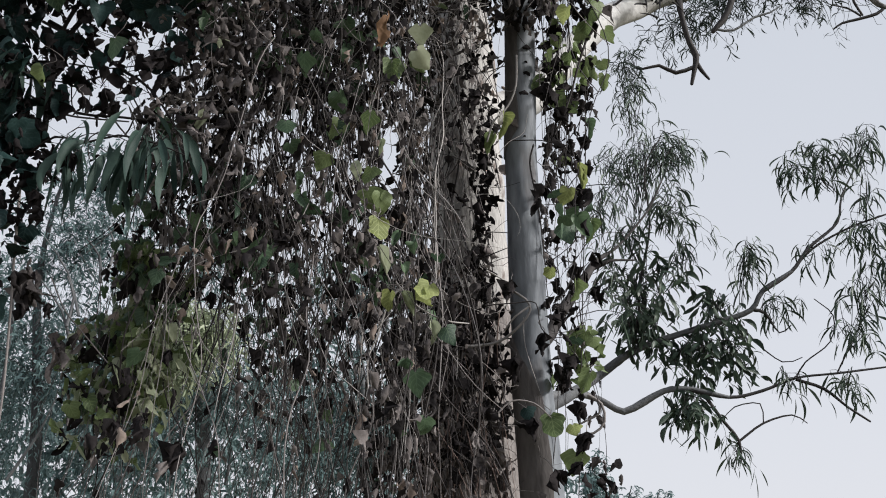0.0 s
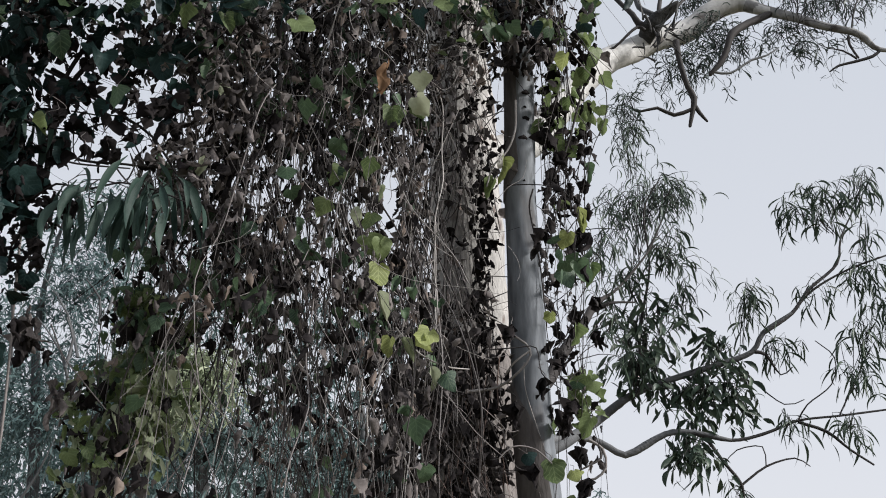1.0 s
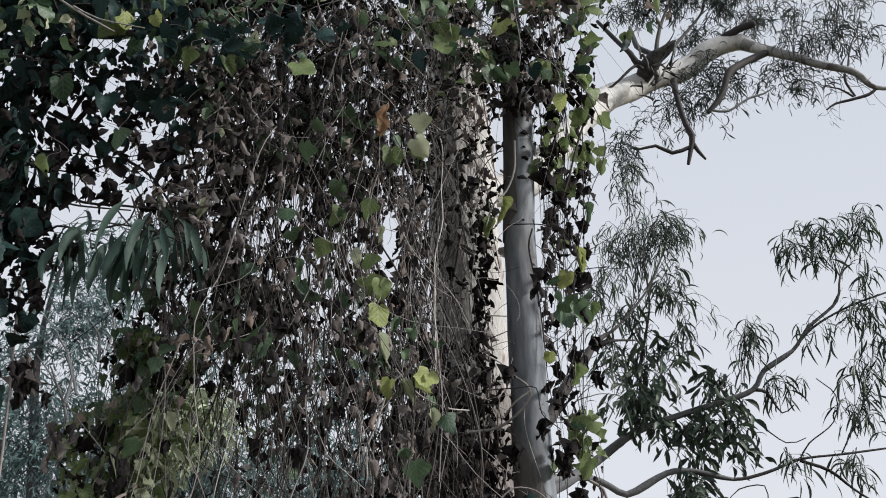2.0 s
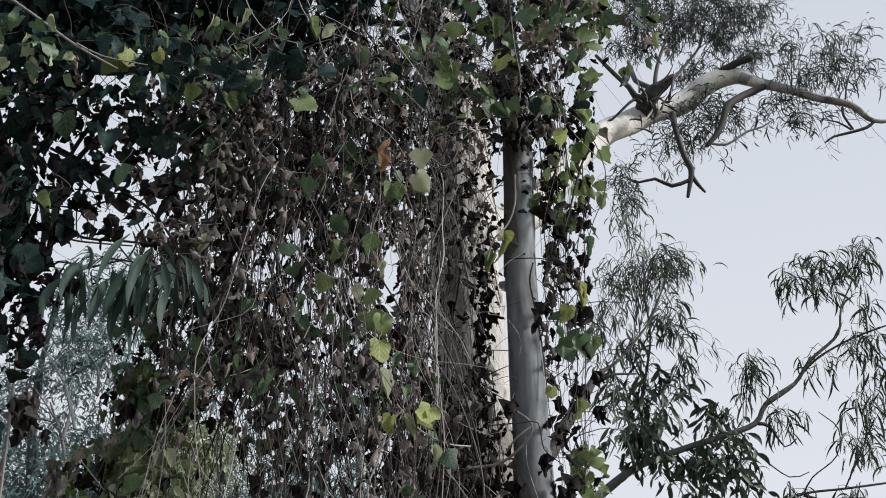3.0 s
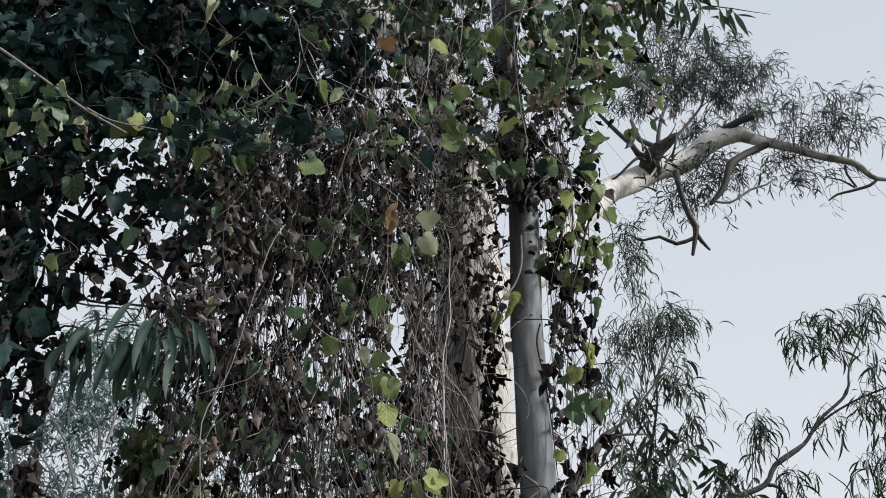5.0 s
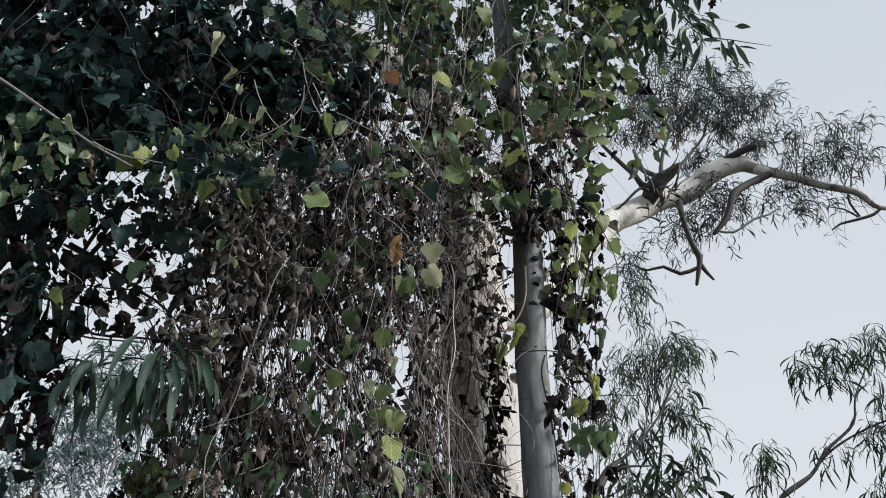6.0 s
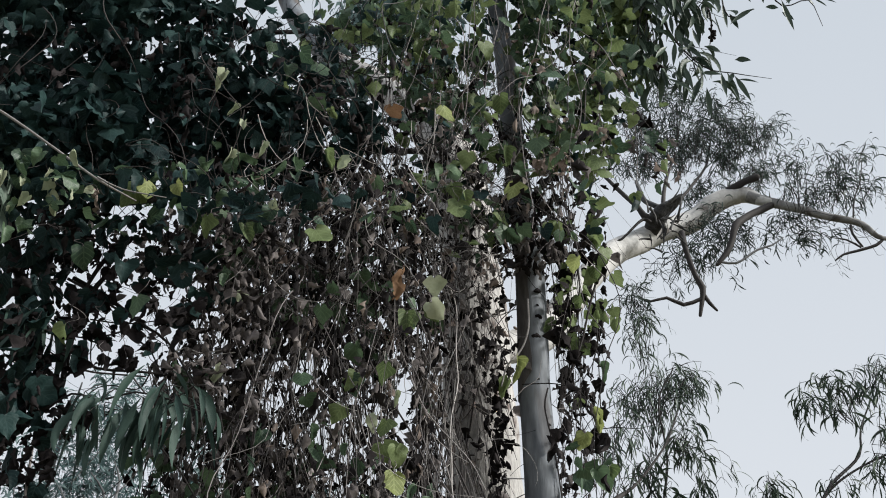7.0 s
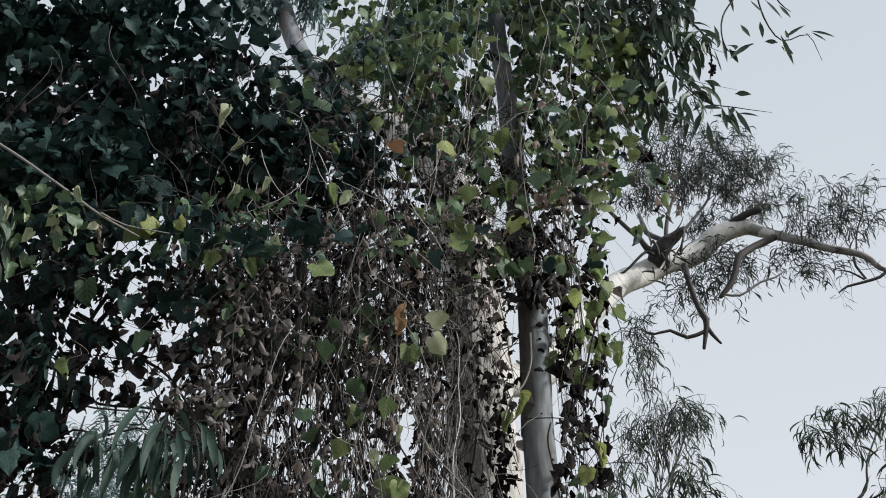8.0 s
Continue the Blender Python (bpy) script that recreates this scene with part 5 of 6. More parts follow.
leaves("light_leaf_mass", HEART, p, turns(len(p), 1.0, 0.5), sizes(len(p), 0.06), M_LIME, crown_vine)
p = in_ball(90, (0.88, 4.15, 5.41), (0.17, 0.15, 0.45))
leaves("green_leaf_mass", HEART, p, turns(len(p), 1.0, 0.5), sizes(len(p), 0.06), M_VINE, crown_vine)
p = in_ball(40, (0.47, 3.75, 4.35), (0.10, 0.05, 0.09))
leaves("dry_leaf_mass", WITHERED, p, turns(len(p), 1.2, 0.5), sizes(len(p), 0.035, 0.4), M_TAN, crown_vine)
tangle(crown_vine, 80, (0.12, 4.00, 4.51), (0.5, 0.2, 0.5), 0.5, M_STEM)
tangle(crown_vine, 80, (0.13, 4.00, 4.69), (0.5, 0.2, 0.5), 0.5, M_STEM_DARK, 0.0024)
p = in_ball(34, (0.69, 4.10, 4.01), (0.07, 0.08, 0.35))
leaves("blackened_leaf_mass", WITHERED, p, turns(len(p), 1.2, 0.5), sizes(len(p), 0.047, 0.4), M_BLACK, crown_vine)
p = in_ball(14, (0.70, 4.05, 4.04), (0.06, 0.08, 0.35))
leaves("light_leaf_mass", HEART, p, turns(len(p), 1.0, 0.5), sizes(len(p), 0.065), M_LIME, crown_vine)
tangle(crown_vine, 22, (0.13, 4.00, 4.87), (0.5, 0.2, 0.5), 0.5, M_STEM_PALE, 0.0014)

# hanging strand beside the slender trunk
strand = thing("hanging_vine", (0.62, 4.4, 0), "hanging vine strand with black withered and yellow leaves", "vine")
ln_f = strands(strand, 24, (0.112, 0.148), (0.5, 0.85), (-0.1, 0.4), (4.25, 4.45), M_STEM_DARK, (0.001, 0.003), 0.16, 0.35, 24, true_fall=True)
ln_f = [q for q in (np.asarray(line)[np.asarray(line)[:, 0] / np.asarray(line)[:, 1] < 0.165] for line in ln_f) if len(q)]
p = on_lines(ln_f, 300, 0.04)
leaves("blackened_leaf_mass", WITHERED, p, turns(len(p), 1.2, 0.4), sizes(len(p), 0.055, 0.4), M_BLACK, strand, "", 200)
p = on_lines(ln_f, 20, 0.04)
leaves("light_leaf_mass", HEART, p, turns(len(p), 0.9, 0.4), sizes(len(p), 0.075), M_LIME, strand, "", 90)
p = in_ball(44, (0.64, 4.40, 2.46), (0.09, 0.08, 0.13))
leaves("light_leaf_mass", HEART, p, turns(len(p), 0.9, 0.5), sizes(len(p), 0.046, 0.4), M_LIME, strand)

p = on_lines(ln_f, 60, 0.04)
leaves("withered_leaf_mass", WITHERED, p, turns(len(p), 1.2, 0.4), sizes(len(p), 0.051, 0.4), M_DEAD, strand)
p = in_ball(24, (0.61, 4.30, 3.93), (0.14, 0.1, 0.3))
leaves("green_leaf_mass", HEART, p, turns(len(p), 0.9, 0.4), sizes(len(p), 0.055), M_LIME, strand)

# thin crossing stems and withered scraps between the trunk and the strand
tangle(strand, 42, (0.58, 4.40, 3.15), (0.13, 0.10, 0.85), 0.4, M_STEM_DARK, 0.0022, 0.3, True)
tangle(strand, 22, (0.58, 4.35, 3.05), (0.12, 0.10, 0.8), 0.35, M_STEM, 0.0018, 0.3, True)
p = in_ball(60, (0.57, 4.42, 3.2), (0.11, 0.08, 0.9))
leaves("withered_leaf_mass", WITHERED, p[:30], turns(30, 1.2, 0.4), sizes(30, 0.05, 0.4), M_DEAD, strand)
leaves("blackened_leaf_mass", WITHERED, p[30:], turns(30, 1.2, 0.4), sizes(30, 0.05, 0.4), M_BLACK, strand)

# yellow-green mound of vine
mound = thing("vine_mound", (-1.25, 3.8, 0), "mound of mixed yellow-green and withered vine leaves", "vine")
ln_g = strands(mound, 34, (-0.42, -0.28), (0.2, 0.33), (-0.3, 0.15), (3.65, 4.0), M_STEM, (0.001, 0.003), 0.15, 0.2, 30)
p = np.vstack([in_ball(270, (-1.16, 3.80, 2.60), (0.16, 0.14, 0.17)), in_ball(480, (-1.28, 3.80, 2.30), (0.22, 0.16, 0.27)), in_ball(130, (-1.36, 3.80, 2.15), (0.17, 0.16, 0.22)), in_ball(120, (-1.21, 3.80, 2.17), (0.13, 0.16, 0.28))])
p = p[np.array([noise.noise(Vector(q) * 6.0) for q in p]) > -0.04]
k = rng.random(len(p))
# large lime and pale shares make up in colour for sun the curtain blocks
for low, high, name, mt, shp in ((0, 0.14, "green_leaf_mass", M_VINE, HEART + FOLDED), (0.14, 0.54, "light_leaf_mass", M_LIME, HEART + FOLDED), (0.54, 0.80, "pale_leaf_mass", M_PALE, HEART + FOLDED), (0.80, 0.93, "withered_leaf_mass", M_DEAD, WITHERED), (0.93, 1.0, "blackened_leaf_mass", M_BLACK, WITHERED)):
    q = p[(k >= low) & (k < high)]
    leaves(name, shp, q, turns(len(q), 1.2, 0.5), sizes(len(q), 0.038, 0.45), mt, mound, "", 140 if mt in (M_VINE, M_LIME) else 0)
p = in_ball(70, (-1.10, 3.68, 2.26), (0.09, 0.08, 0.2))
leaves("pale_leaf_mass", HEART + FOLDED, p, turns(len(p), 1.2, 0.5), sizes(len(p), 0.045), M_PALE, mound)
p = in_ball(60, (-1.12, 3.68, 2.32), (0.10, 0.08, 0.22))
leaves("light_leaf_mass", HEART + FOLDED, p, turns(len(p), 1.2, 0.5), sizes(len(p), 0.045), M_LIME, mound)
p = on_lines(ln_g, 60, 0.04)
leaves("blackened_leaf_mass", WITHERED, p, turns(len(p), 1.2, 0.4), sizes(len(p), 0.055, 0.4), M_BLACK, mound)
p = np.vstack([in_ball(90, (-1.08, 3.72, 2.28), (0.15, 0.08, 0.24)), in_ball(60, (-1.26, 3.62, 2.12), (0.18, 0.05, 0.2))])
q = p[60:140]
leaves("light_leaf_mass", HEART + FOLDED, q[:44], turns(44, 1.2, 0.5), sizes(44, 0.045, 0.4), M_LIME, mound)
leaves("blackened_leaf_mass", WITHERED, q[44:], turns(len(q) - 44, 1.2, 0.4), sizes(len(q) - 44, 0.045, 0.4), M_BLACK, mound)
p = p[::3]
leaves("drooping_leaf_mass", DROOP, p, turns(len(p), 1.2, 0.2), sizes(len(p), 0.085, 0.35), M_GUM_LIGHT, mound)
p = in_ball(70, (-1.17, 3.62, 2.62), (0.15, 0.06, 0.15))
leaves("withered_leaf_mass", WITHERED, p[:36], turns(36, 1.2, 0.35), sizes(36, 0.05, 0.4), M_BLACK, mound)
leaves("green_leaf_mass", HEART + FOLDED, p[36:], turns(34, 1.2, 0.35), sizes(34, 0.04, 0.4), M_VINE, mound)
p = in_ball(26, (-1.14, 3.60, 2.66), (0.09, 0.04, 0.07))
leaves("light_leaf_mass", HEART, p, turns(len(p), 0.9, 0.5), sizes(len(p), 0.05, 0.3), M_LIME, mound)
# shrivelled bunches beside the mound
for cx, cz, wide, high, n, mt in ((-1.54, 2.56, 0.035, 0.08, 22, M_DEAD), (-1.53, 2.50, 0.03, 0.05, 9, M_BLACK), (-1.40, 2.30, 0.025, 0.06, 12, M_DEAD), (-1.16, 2.03, 0.03, 0.05, 4, M_BLACK), (-1.06, 1.99, 0.03, 0.04, 3, M_BLACK)):
    p = in_ball(n, (cx, 3.5, cz), (wide, 0.03, high))
    leaves("withered_leaf_mass", WITHERED, p, turns(n, 1.2, 0.2), sizes(n, 0.055, 0.35), mt, mound)

# ---- leaves that stand out one by one ----
one_leaf(curtain, (-0.40, 3.42, 3.27), 0.092, M_VINE, HEART[1], yaw=-0.3, tilt=0.3, roll=-0.0)
one_leaf(curtain, (-0.28, 3.42, 3.19), 0.084, M_LIME, HEART[0], yaw=-0.6, tilt=0.0, roll=0.4)
one_leaf(curtain, (-0.41, 3.42, 3.14), 0.084, M_VINE, HEART[0], yaw=-0.4, tilt=0.1, roll=-0.2)
one_leaf(curtain, (-0.39, 3.42, 3.15), 0.080, M_LIME, HEART[1], yaw=0.5, tilt=-0.1, roll=0.4)
one_leaf(curtain, (-0.44, 3.42, 3.02), 0.076, M_LIME, HEART[0], yaw=0.5, tilt=0.3, roll=0.3)
one_leaf(curtain, (-0.31, 3.42, 2.98), 0.071, M_PALE, HEART[1], yaw=-0.5, tilt=-0.1, roll=0.4)
one_leaf(curtain, (-0.27, 3.42, 2.96), 0.071, M_LIME, HEART[2], yaw=-0.6, tilt=0.2, roll=0.2)
one_leaf(curtain, (-0.28, 3.42, 2.87), 0.092, M_LIME, HEART[4], yaw=-0.4, tilt=-0.1, roll=-0.2)
one_leaf(curtain, (-0.23, 3.42, 2.86), 0.088, M_LIME, HEART[4], yaw=0.5, tilt=-0.3, roll=-0.2)
one_leaf(curtain, (-0.24, 3.42, 2.76), 0.092, M_YELLOW, HEART[5], yaw=0.5, tilt=0.4, roll=0.0)
one_leaf(curtain, (-0.20, 3.42, 3.40), 0.092, M_LIME, HEART[3], yaw=-0.1, tilt=-0.1, roll=-0.0)
one_leaf(curtain, (-0.10, 3.42, 3.45), 0.092, M_PALE, HEART[1], yaw=-0.3, tilt=0.4, roll=-0.5)
one_leaf(curtain, (-0.09, 3.42, 3.56), 0.084, M_PALE, HEART[0], yaw=-0.1, tilt=0.5, roll=0.0)
one_leaf(curtain, (-0.05, 3.42, 2.51), 0.088, M_YELLOW, HEART[5], yaw=-0.0, tilt=-0.0, roll=0.5)
one_leaf(curtain, (-0.07, 3.42, 2.49), 0.080, M_YELLOW, HEART[1], yaw=-0.6, tilt=0.4, roll=0.1)
one_leaf(curtain, (-0.19, 3.42, 2.48), 0.071, M_YELLOW, HEART[3], yaw=-0.3, tilt=-0.0, roll=0.2)
one_leaf(curtain, (-0.60, 3.42, 3.15), 0.076, M_VINE, HEART[2], yaw=0.2, tilt=-0.1, roll=-0.2)
one_leaf(curtain, (-0.86, 3.42, 3.51), 0.052, M_PALE, HEART[0], yaw=0.3, tilt=-0.1, roll=0.1)
one_leaf(curtain, (-0.50, 3.42, 3.54), 0.060, M_VINE, HEART[1], yaw=-0.5, tilt=0.4, roll=-0.2)
one_leaf(curtain, (-0.54, 3.42, 3.44), 0.092, M_VINE, HEART[0], yaw=-0.6, tilt=0.3, roll=0.4)
one_leaf(curtain, (0.01, 3.42, 2.35), 0.068, M_VINE, HEART[2], yaw=0.3, tilt=0.5, roll=-0.5)
one_leaf(curtain, (-0.10, 3.42, 2.19), 0.071, M_VINE, HEART[2], yaw=-0.2, tilt=-0.2, roll=0.2)
one_leaf(curtain, (-0.06, 3.42, 2.03), 0.068, M_VINE, HEART[4], yaw=0.3, tilt=-0.2, roll=0.1)
one_leaf(curtain, (-0.24, 3.42, 2.64), 0.103, M_PALE, FOLDED[1], yaw=0.4, tilt=0.1, roll=-0.3)
one_leaf(curtain, (-0.15, 3.42, 2.47), 0.088, M_PALE, FOLDED[1], yaw=0.5, tilt=0.1, roll=-0.5)
one_leaf(curtain, (-0.04, 3.42, 2.37), 0.084, M_PALE, FOLDED[0], yaw=0.4, tilt=0.1, roll=-0.2)
one_leaf(curtain, (-0.91, 3.42, 3.18), 0.091, M_PALE, FOLDED[0], yaw=0.5, tilt=0.1, roll=0.4)
one_leaf(curtain, (-0.24, 3.42, 3.07), 0.068, M_PALE, FOLDED[1], yaw=0.3, tilt=0.1, roll=0.1)
one_leaf(curtain, (-0.225, 3.26, 3.49), 0.105, M_ORANGE, DEAD[2], yaw=0.2, tilt=0.1, label="dry orange leaf")
one_leaf(canopy, (-1.22, 3.15, 3.86), 0.090, M_YELLOW, HEART[2], yaw=0.7, tilt=0.2, roll=-0.1)
one_leaf(canopy, (-1.10, 3.15, 3.85), 0.061, M_YELLOW, HEART[1], yaw=-0.1, tilt=-0.2, roll=-0.5)
one_leaf(canopy, (-1.25, 3.15, 3.84), 0.103, M_LIME, HEART[0], yaw=0.3, tilt=0.2, roll=0.6)
one_leaf(canopy, (-1.61, 3.15, 3.84), 0.069, M_PALE, HEART[4], yaw=-0.6, tilt=0.1, roll=-0.3)
one_leaf(canopy, (-0.96, 3.15, 3.70), 0.086, M_LIME, HEART[0], yaw=-0.5, tilt=0.1, roll=0.3)
one_leaf(canopy, (-0.81, 3.15, 3.65), 0.074, M_LIME, HEART[3], yaw=0.2, tilt=-0.2, roll=-0.4)
one_leaf(canopy, (-0.86, 3.15, 4.15), 0.045, M_PALE, HEART[3], yaw=-0.1, tilt=-0.4, roll=-0.1)
one_leaf(canopy, (-1.02, 3.15, 3.71), 0.082, M_VINE, HEART[1], yaw=0.2, tilt=0.0, roll=-0.3)
one_leaf(canopy, (-0.71, 3.15, 3.77), 0.053, M_PALE, HEART[1], yaw=-0.7, tilt=-0.1, roll=-0.3)
one_leaf(canopy, (-1.42, 3.15, 3.57), 0.095, M_VINE, HEART[1], yaw=0.4, tilt=0.0, roll=-0.3)
one_leaf(canopy, (-1.18, 3.15, 3.35), 0.082, M_VINE, HEART[2], yaw=-0.6, tilt=0.5, roll=0.1)
one_leaf(canopy, (-1.73, 3.15, 3.89), 0.082, M_VINE, HEART[4], yaw=-0.1, tilt=0.5, roll=0.2)
one_leaf(canopy, (-0.54, 3.15, 3.63), 0.103, M_LIME, HEART[5], yaw=0.3, tilt=0.1, roll=-0.5)
one_leaf(canopy, (-0.89, 3.15, 3.80), 0.069, M_VINE, HEART[1], yaw=0.6, tilt=0.2, roll=0.5)
one_leaf(canopy, (-1.43, 3.15, 3.24), 0.082, M_LIME, HEART[1], yaw=-0.2, tilt=0.3, roll=0.4)
one_leaf(canopy, (-0.98, 3.20, 4.45), 0.095, M_PALE, FOLDED[2], yaw=0.4, tilt=0.1, roll=0.3)
one_leaf(canopy, (-0.79, 3.20, 4.07), 0.083, M_PALE, FOLDED[1], yaw=0.6, tilt=0.1, roll=0.2)
one_leaf(canopy, (-0.91, 3.20, 4.04), 0.079, M_PALE, FOLDED[2], yaw=0.9, tilt=0.1)
one_leaf(canopy, (-0.53, 3.20, 4.02), 0.100, M_LIME, FOLDED[1], yaw=0.4, tilt=0.1, roll=-0.3)
one_leaf(canopy, (-0.47, 3.20, 4.00), 0.095, M_PALE, FOLDED[1], yaw=1.1, tilt=0.1, roll=0.4)
one_leaf(canopy, (-0.92, 3.20, 4.28), 0.063, M_PALE, FOLDED[0], yaw=1.0, tilt=0.1, roll=0.2)
one_leaf(canopy, (-1.37, 3.05, 3.75), 0.091, M_TAN, DEAD[6], yaw=0.2, tilt=0.1, label="shrivelled tan leaf")
one_leaf(crown_vine, (-0.05, 3.50, 4.48), 0.090, M_YELLOW, HEART[2], yaw=0.6, tilt=0.2, roll=-0.5)
one_leaf(crown_vine, (-0.28, 3.50, 4.49), 0.082, M_ORANGE, HEART[4], yaw=-0.4, tilt=0.5, roll=0.2)
one_leaf(crown_vine, (0.06, 3.50, 4.23), 0.082, M_LIME, HEART[0], yaw=0.4, tilt=0.3, roll=-0.0)
one_leaf(crown_vine, (0.23, 3.50, 4.25), 0.086, M_LIME, HEART[3], yaw=0.3, tilt=0.4, roll=-0.3)
one_leaf(crown_vine, (0.37, 3.50, 4.30), 0.090, M_VINE, HEART[0], yaw=-0.3, tilt=-0.2, roll=0.1)
one_leaf(crown_vine, (0.26, 3.50, 4.06), 0.090, M_YELLOW, HEART[2], yaw=-0.5, tilt=0.3, roll=0.3)
one_leaf(crown_vine, (0.21, 3.50, 4.54), 0.090, M_LIME, HEART[1], yaw=0.1, tilt=0.4, roll=-0.3)
one_leaf(crown_vine, (0.01, 3.50, 3.97), 0.098, M_LIME, HEART[5], yaw=0.1, tilt=0.4, roll=0.1)
one_leaf(crown_vine, (0.04, 3.50, 4.02), 0.071, M_LIME, HEART[3], yaw=0.5, tilt=0.1, roll=-0.4)
one_leaf(crown_vine, (-0.10, 3.50, 4.07), 0.059, M_VINE, HEART[5], yaw=0.1, tilt=0.1, roll=0.4)
one_leaf(crown_vine, (0.15, 3.50, 4.86), 0.086, M_LIME, HEART[4], yaw=0.3, tilt=-0.3, roll=-0.4)
one_leaf(crown_vine, (0.73, 3.50, 4.66), 0.082, M_LIME, HEART[4], yaw=0.5, tilt=-0.1, roll=-0.2)
one_leaf(crown_vine, (0.92, 3.50, 4.75), 0.057, M_LIME, HEART[0], yaw=-0.5, tilt=0.1, roll=-0.1)
one_leaf(crown_vine, (0.63, 3.50, 4.19), 0.082, M_LIME, HEART[2], yaw=-0.1, tilt=0.3, roll=0.4)
one_leaf(crown_vine, (0.58, 3.50, 4.16), 0.071, M_LIME, HEART[3], yaw=-0.5, tilt=-0.2, roll=0.1)
one_leaf(crown_vine, (0.66, 3.50, 4.12), 0.067, M_LIME, HEART[2], yaw=0.0, tilt=0.0, roll=0.4)
one_leaf(crown_vine, (-0.56, 3.50, 4.48), 0.055, M_LIME, HEART[3], yaw=-0.5, tilt=0.4, roll=-0.3)
one_leaf(crown_vine, (-0.63, 3.50, 4.74), 0.090, M_VINE, HEART[2], yaw=0.5, tilt=0.1, roll=-0.4)
one_leaf(crown_vine, (-0.64, 3.50, 4.55), 0.086, M_VINE, HEART[4], yaw=-0.4, tilt=0.4, roll=-0.3)
one_leaf(crown_vine, (-0.10, 3.50, 3.48), 0.086, M_LIME, HEART[1], yaw=-0.2, tilt=0.4, roll=-0.2)
one_leaf(crown_vine, (-0.19, 3.50, 3.45), 0.079, M_LIME, HEART[0], yaw=0.3, tilt=-0.3, roll=-0.2)
one_leaf(crown_vine, (0.03, 3.50, 3.94), 0.067, M_VINE, HEART[4], yaw=-0.5, tilt=0.3, roll=0.1)
one_leaf(crown_vine, (0.13, 3.50, 4.33), 0.071, M_VINE, HEART[4], yaw=-0.5, tilt=-0.1, roll=0.3)
one_leaf(crown_vine, (0.46, 3.50, 4.68), 0.098, M_VINE, HEART[2], yaw=-0.3, tilt=-0.2, roll=0.4)
one_leaf(crown_vine, (-0.37, 3.50, 4.63), 0.067, M_LIME, HEART[0], yaw=0.2, tilt=0.2, roll=-0.2)
one_leaf(crown_vine, (0.51, 3.50, 4.59), 0.079, M_VINE, HEART[3], yaw=0.3, tilt=0.2, roll=0.4)
one_leaf(crown_vine, (0.81, 3.50, 4.42), 0.067, M_LIME, HEART[4], yaw=0.3, tilt=0.2, roll=-0.1)
one_leaf(crown_vine, (0.50, 3.50, 3.69), 0.075, M_YELLOW, HEART[1], yaw=-0.3, tilt=0.2, roll=0.5)
one_leaf(crown_vine, (0.60, 3.50, 3.87), 0.075, M_LIME, HEART[2], yaw=-0.4, tilt=-0.2, roll=-0.4)
one_leaf(crown_vine, (0.63, 3.50, 3.45), 0.054, M_LIME, HEART[4], yaw=-0.4, tilt=0.4, roll=-0.1)
one_leaf(crown_vine, (0.45, 3.50, 4.23), 0.065, M_TAN, DEAD[9], yaw=0.4, tilt=0.1, roll=0.1)
one_leaf(crown_vine, (0.48, 3.50, 4.18), 0.057, M_TAN, DEAD[1], yaw=-0.5, tilt=0.1, roll=0.1)
one_leaf(crown_vine, (0.39, 3.50, 4.17), 0.051, M_TAN, DEAD[2], yaw=-0.2, tilt=0.1, roll=-0.1)
one_leaf(crown_vine, (0.44, 3.50, 4.51), 0.098, M_PALE, DEAD[2], yaw=-0.2, tilt=0.1, roll=-0.4)
one_leaf(crown_vine, (0.67, 3.50, 4.35), 0.057, M_TAN, DEAD[0], yaw=0.0, tilt=0.1, roll=0.2)
one_leaf(crown_vine, (0.38, 3.50, 4.18), 0.059, M_TAN, DEAD[1], yaw=0.4, tilt=0.1, roll=0.2)
one_leaf(strand, (0.28, 4.12, 3.50), 0.120, M_YELLOW, FOLDED[0], yaw=0.5, tilt=-0.1, roll=0.1)
one_leaf(strand, (0.23, 4.12, 3.40), 0.106, M_LIME, FOLDED[2], yaw=-0.0, tilt=0.1, roll=0.4)
one_leaf(strand, (0.60, 4.12, 3.25), 0.111, M_YELLOW, FOLDED[1], yaw=0.3, tilt=0.4, roll=-0.3)
one_leaf(strand, (0.56, 4.12, 3.14), 0.086, M_YELLOW, HEART[1], yaw=0.2, tilt=0.2, roll=0.2)
one_leaf(strand, (0.54, 4.12, 2.97), 0.096, M_VINE, HEART[2], yaw=0.1, tilt=0.3, roll=-0.2)
one_leaf(strand, (0.66, 4.12, 2.99), 0.106, M_LIME, FOLDED[0], yaw=0.4, tilt=0.0, roll=0.1)
one_leaf(strand, (0.58, 4.12, 2.71), 0.114, M_LIME, FOLDED[2], yaw=0.4, tilt=0.2, roll=-0.2)
one_leaf(strand, (0.75, 4.12, 3.70), 0.072, M_LIME, HEART[3], yaw=-0.3, tilt=-0.0, roll=0.1)
one_leaf(strand, (0.70, 4.12, 3.80), 0.067, M_LIME, HEART[0], yaw=0.5, tilt=0.3, roll=-0.1)
one_leaf(strand, (0.45, 4.12, 2.13), 0.104, M_LIME, HEART[5], yaw=-0.1, tilt=0.3, roll=-0.2)
one_leaf(strand, (0.54, 4.12, 2.09), 0.063, M_YELLOW, HEART[2], yaw=-0.1, tilt=-0.2, roll=-0.3)
one_leaf(strand, (0.55, 4.12, 1.98), 0.107, M_LIME, HEART[0], yaw=0.0, tilt=0.2, roll=0.1)
one_leaf(strand, (0.47, 4.12, 2.77), 0.063, M_YELLOW, HEART[1], yaw=-0.1, tilt=0.4, roll=0.1)
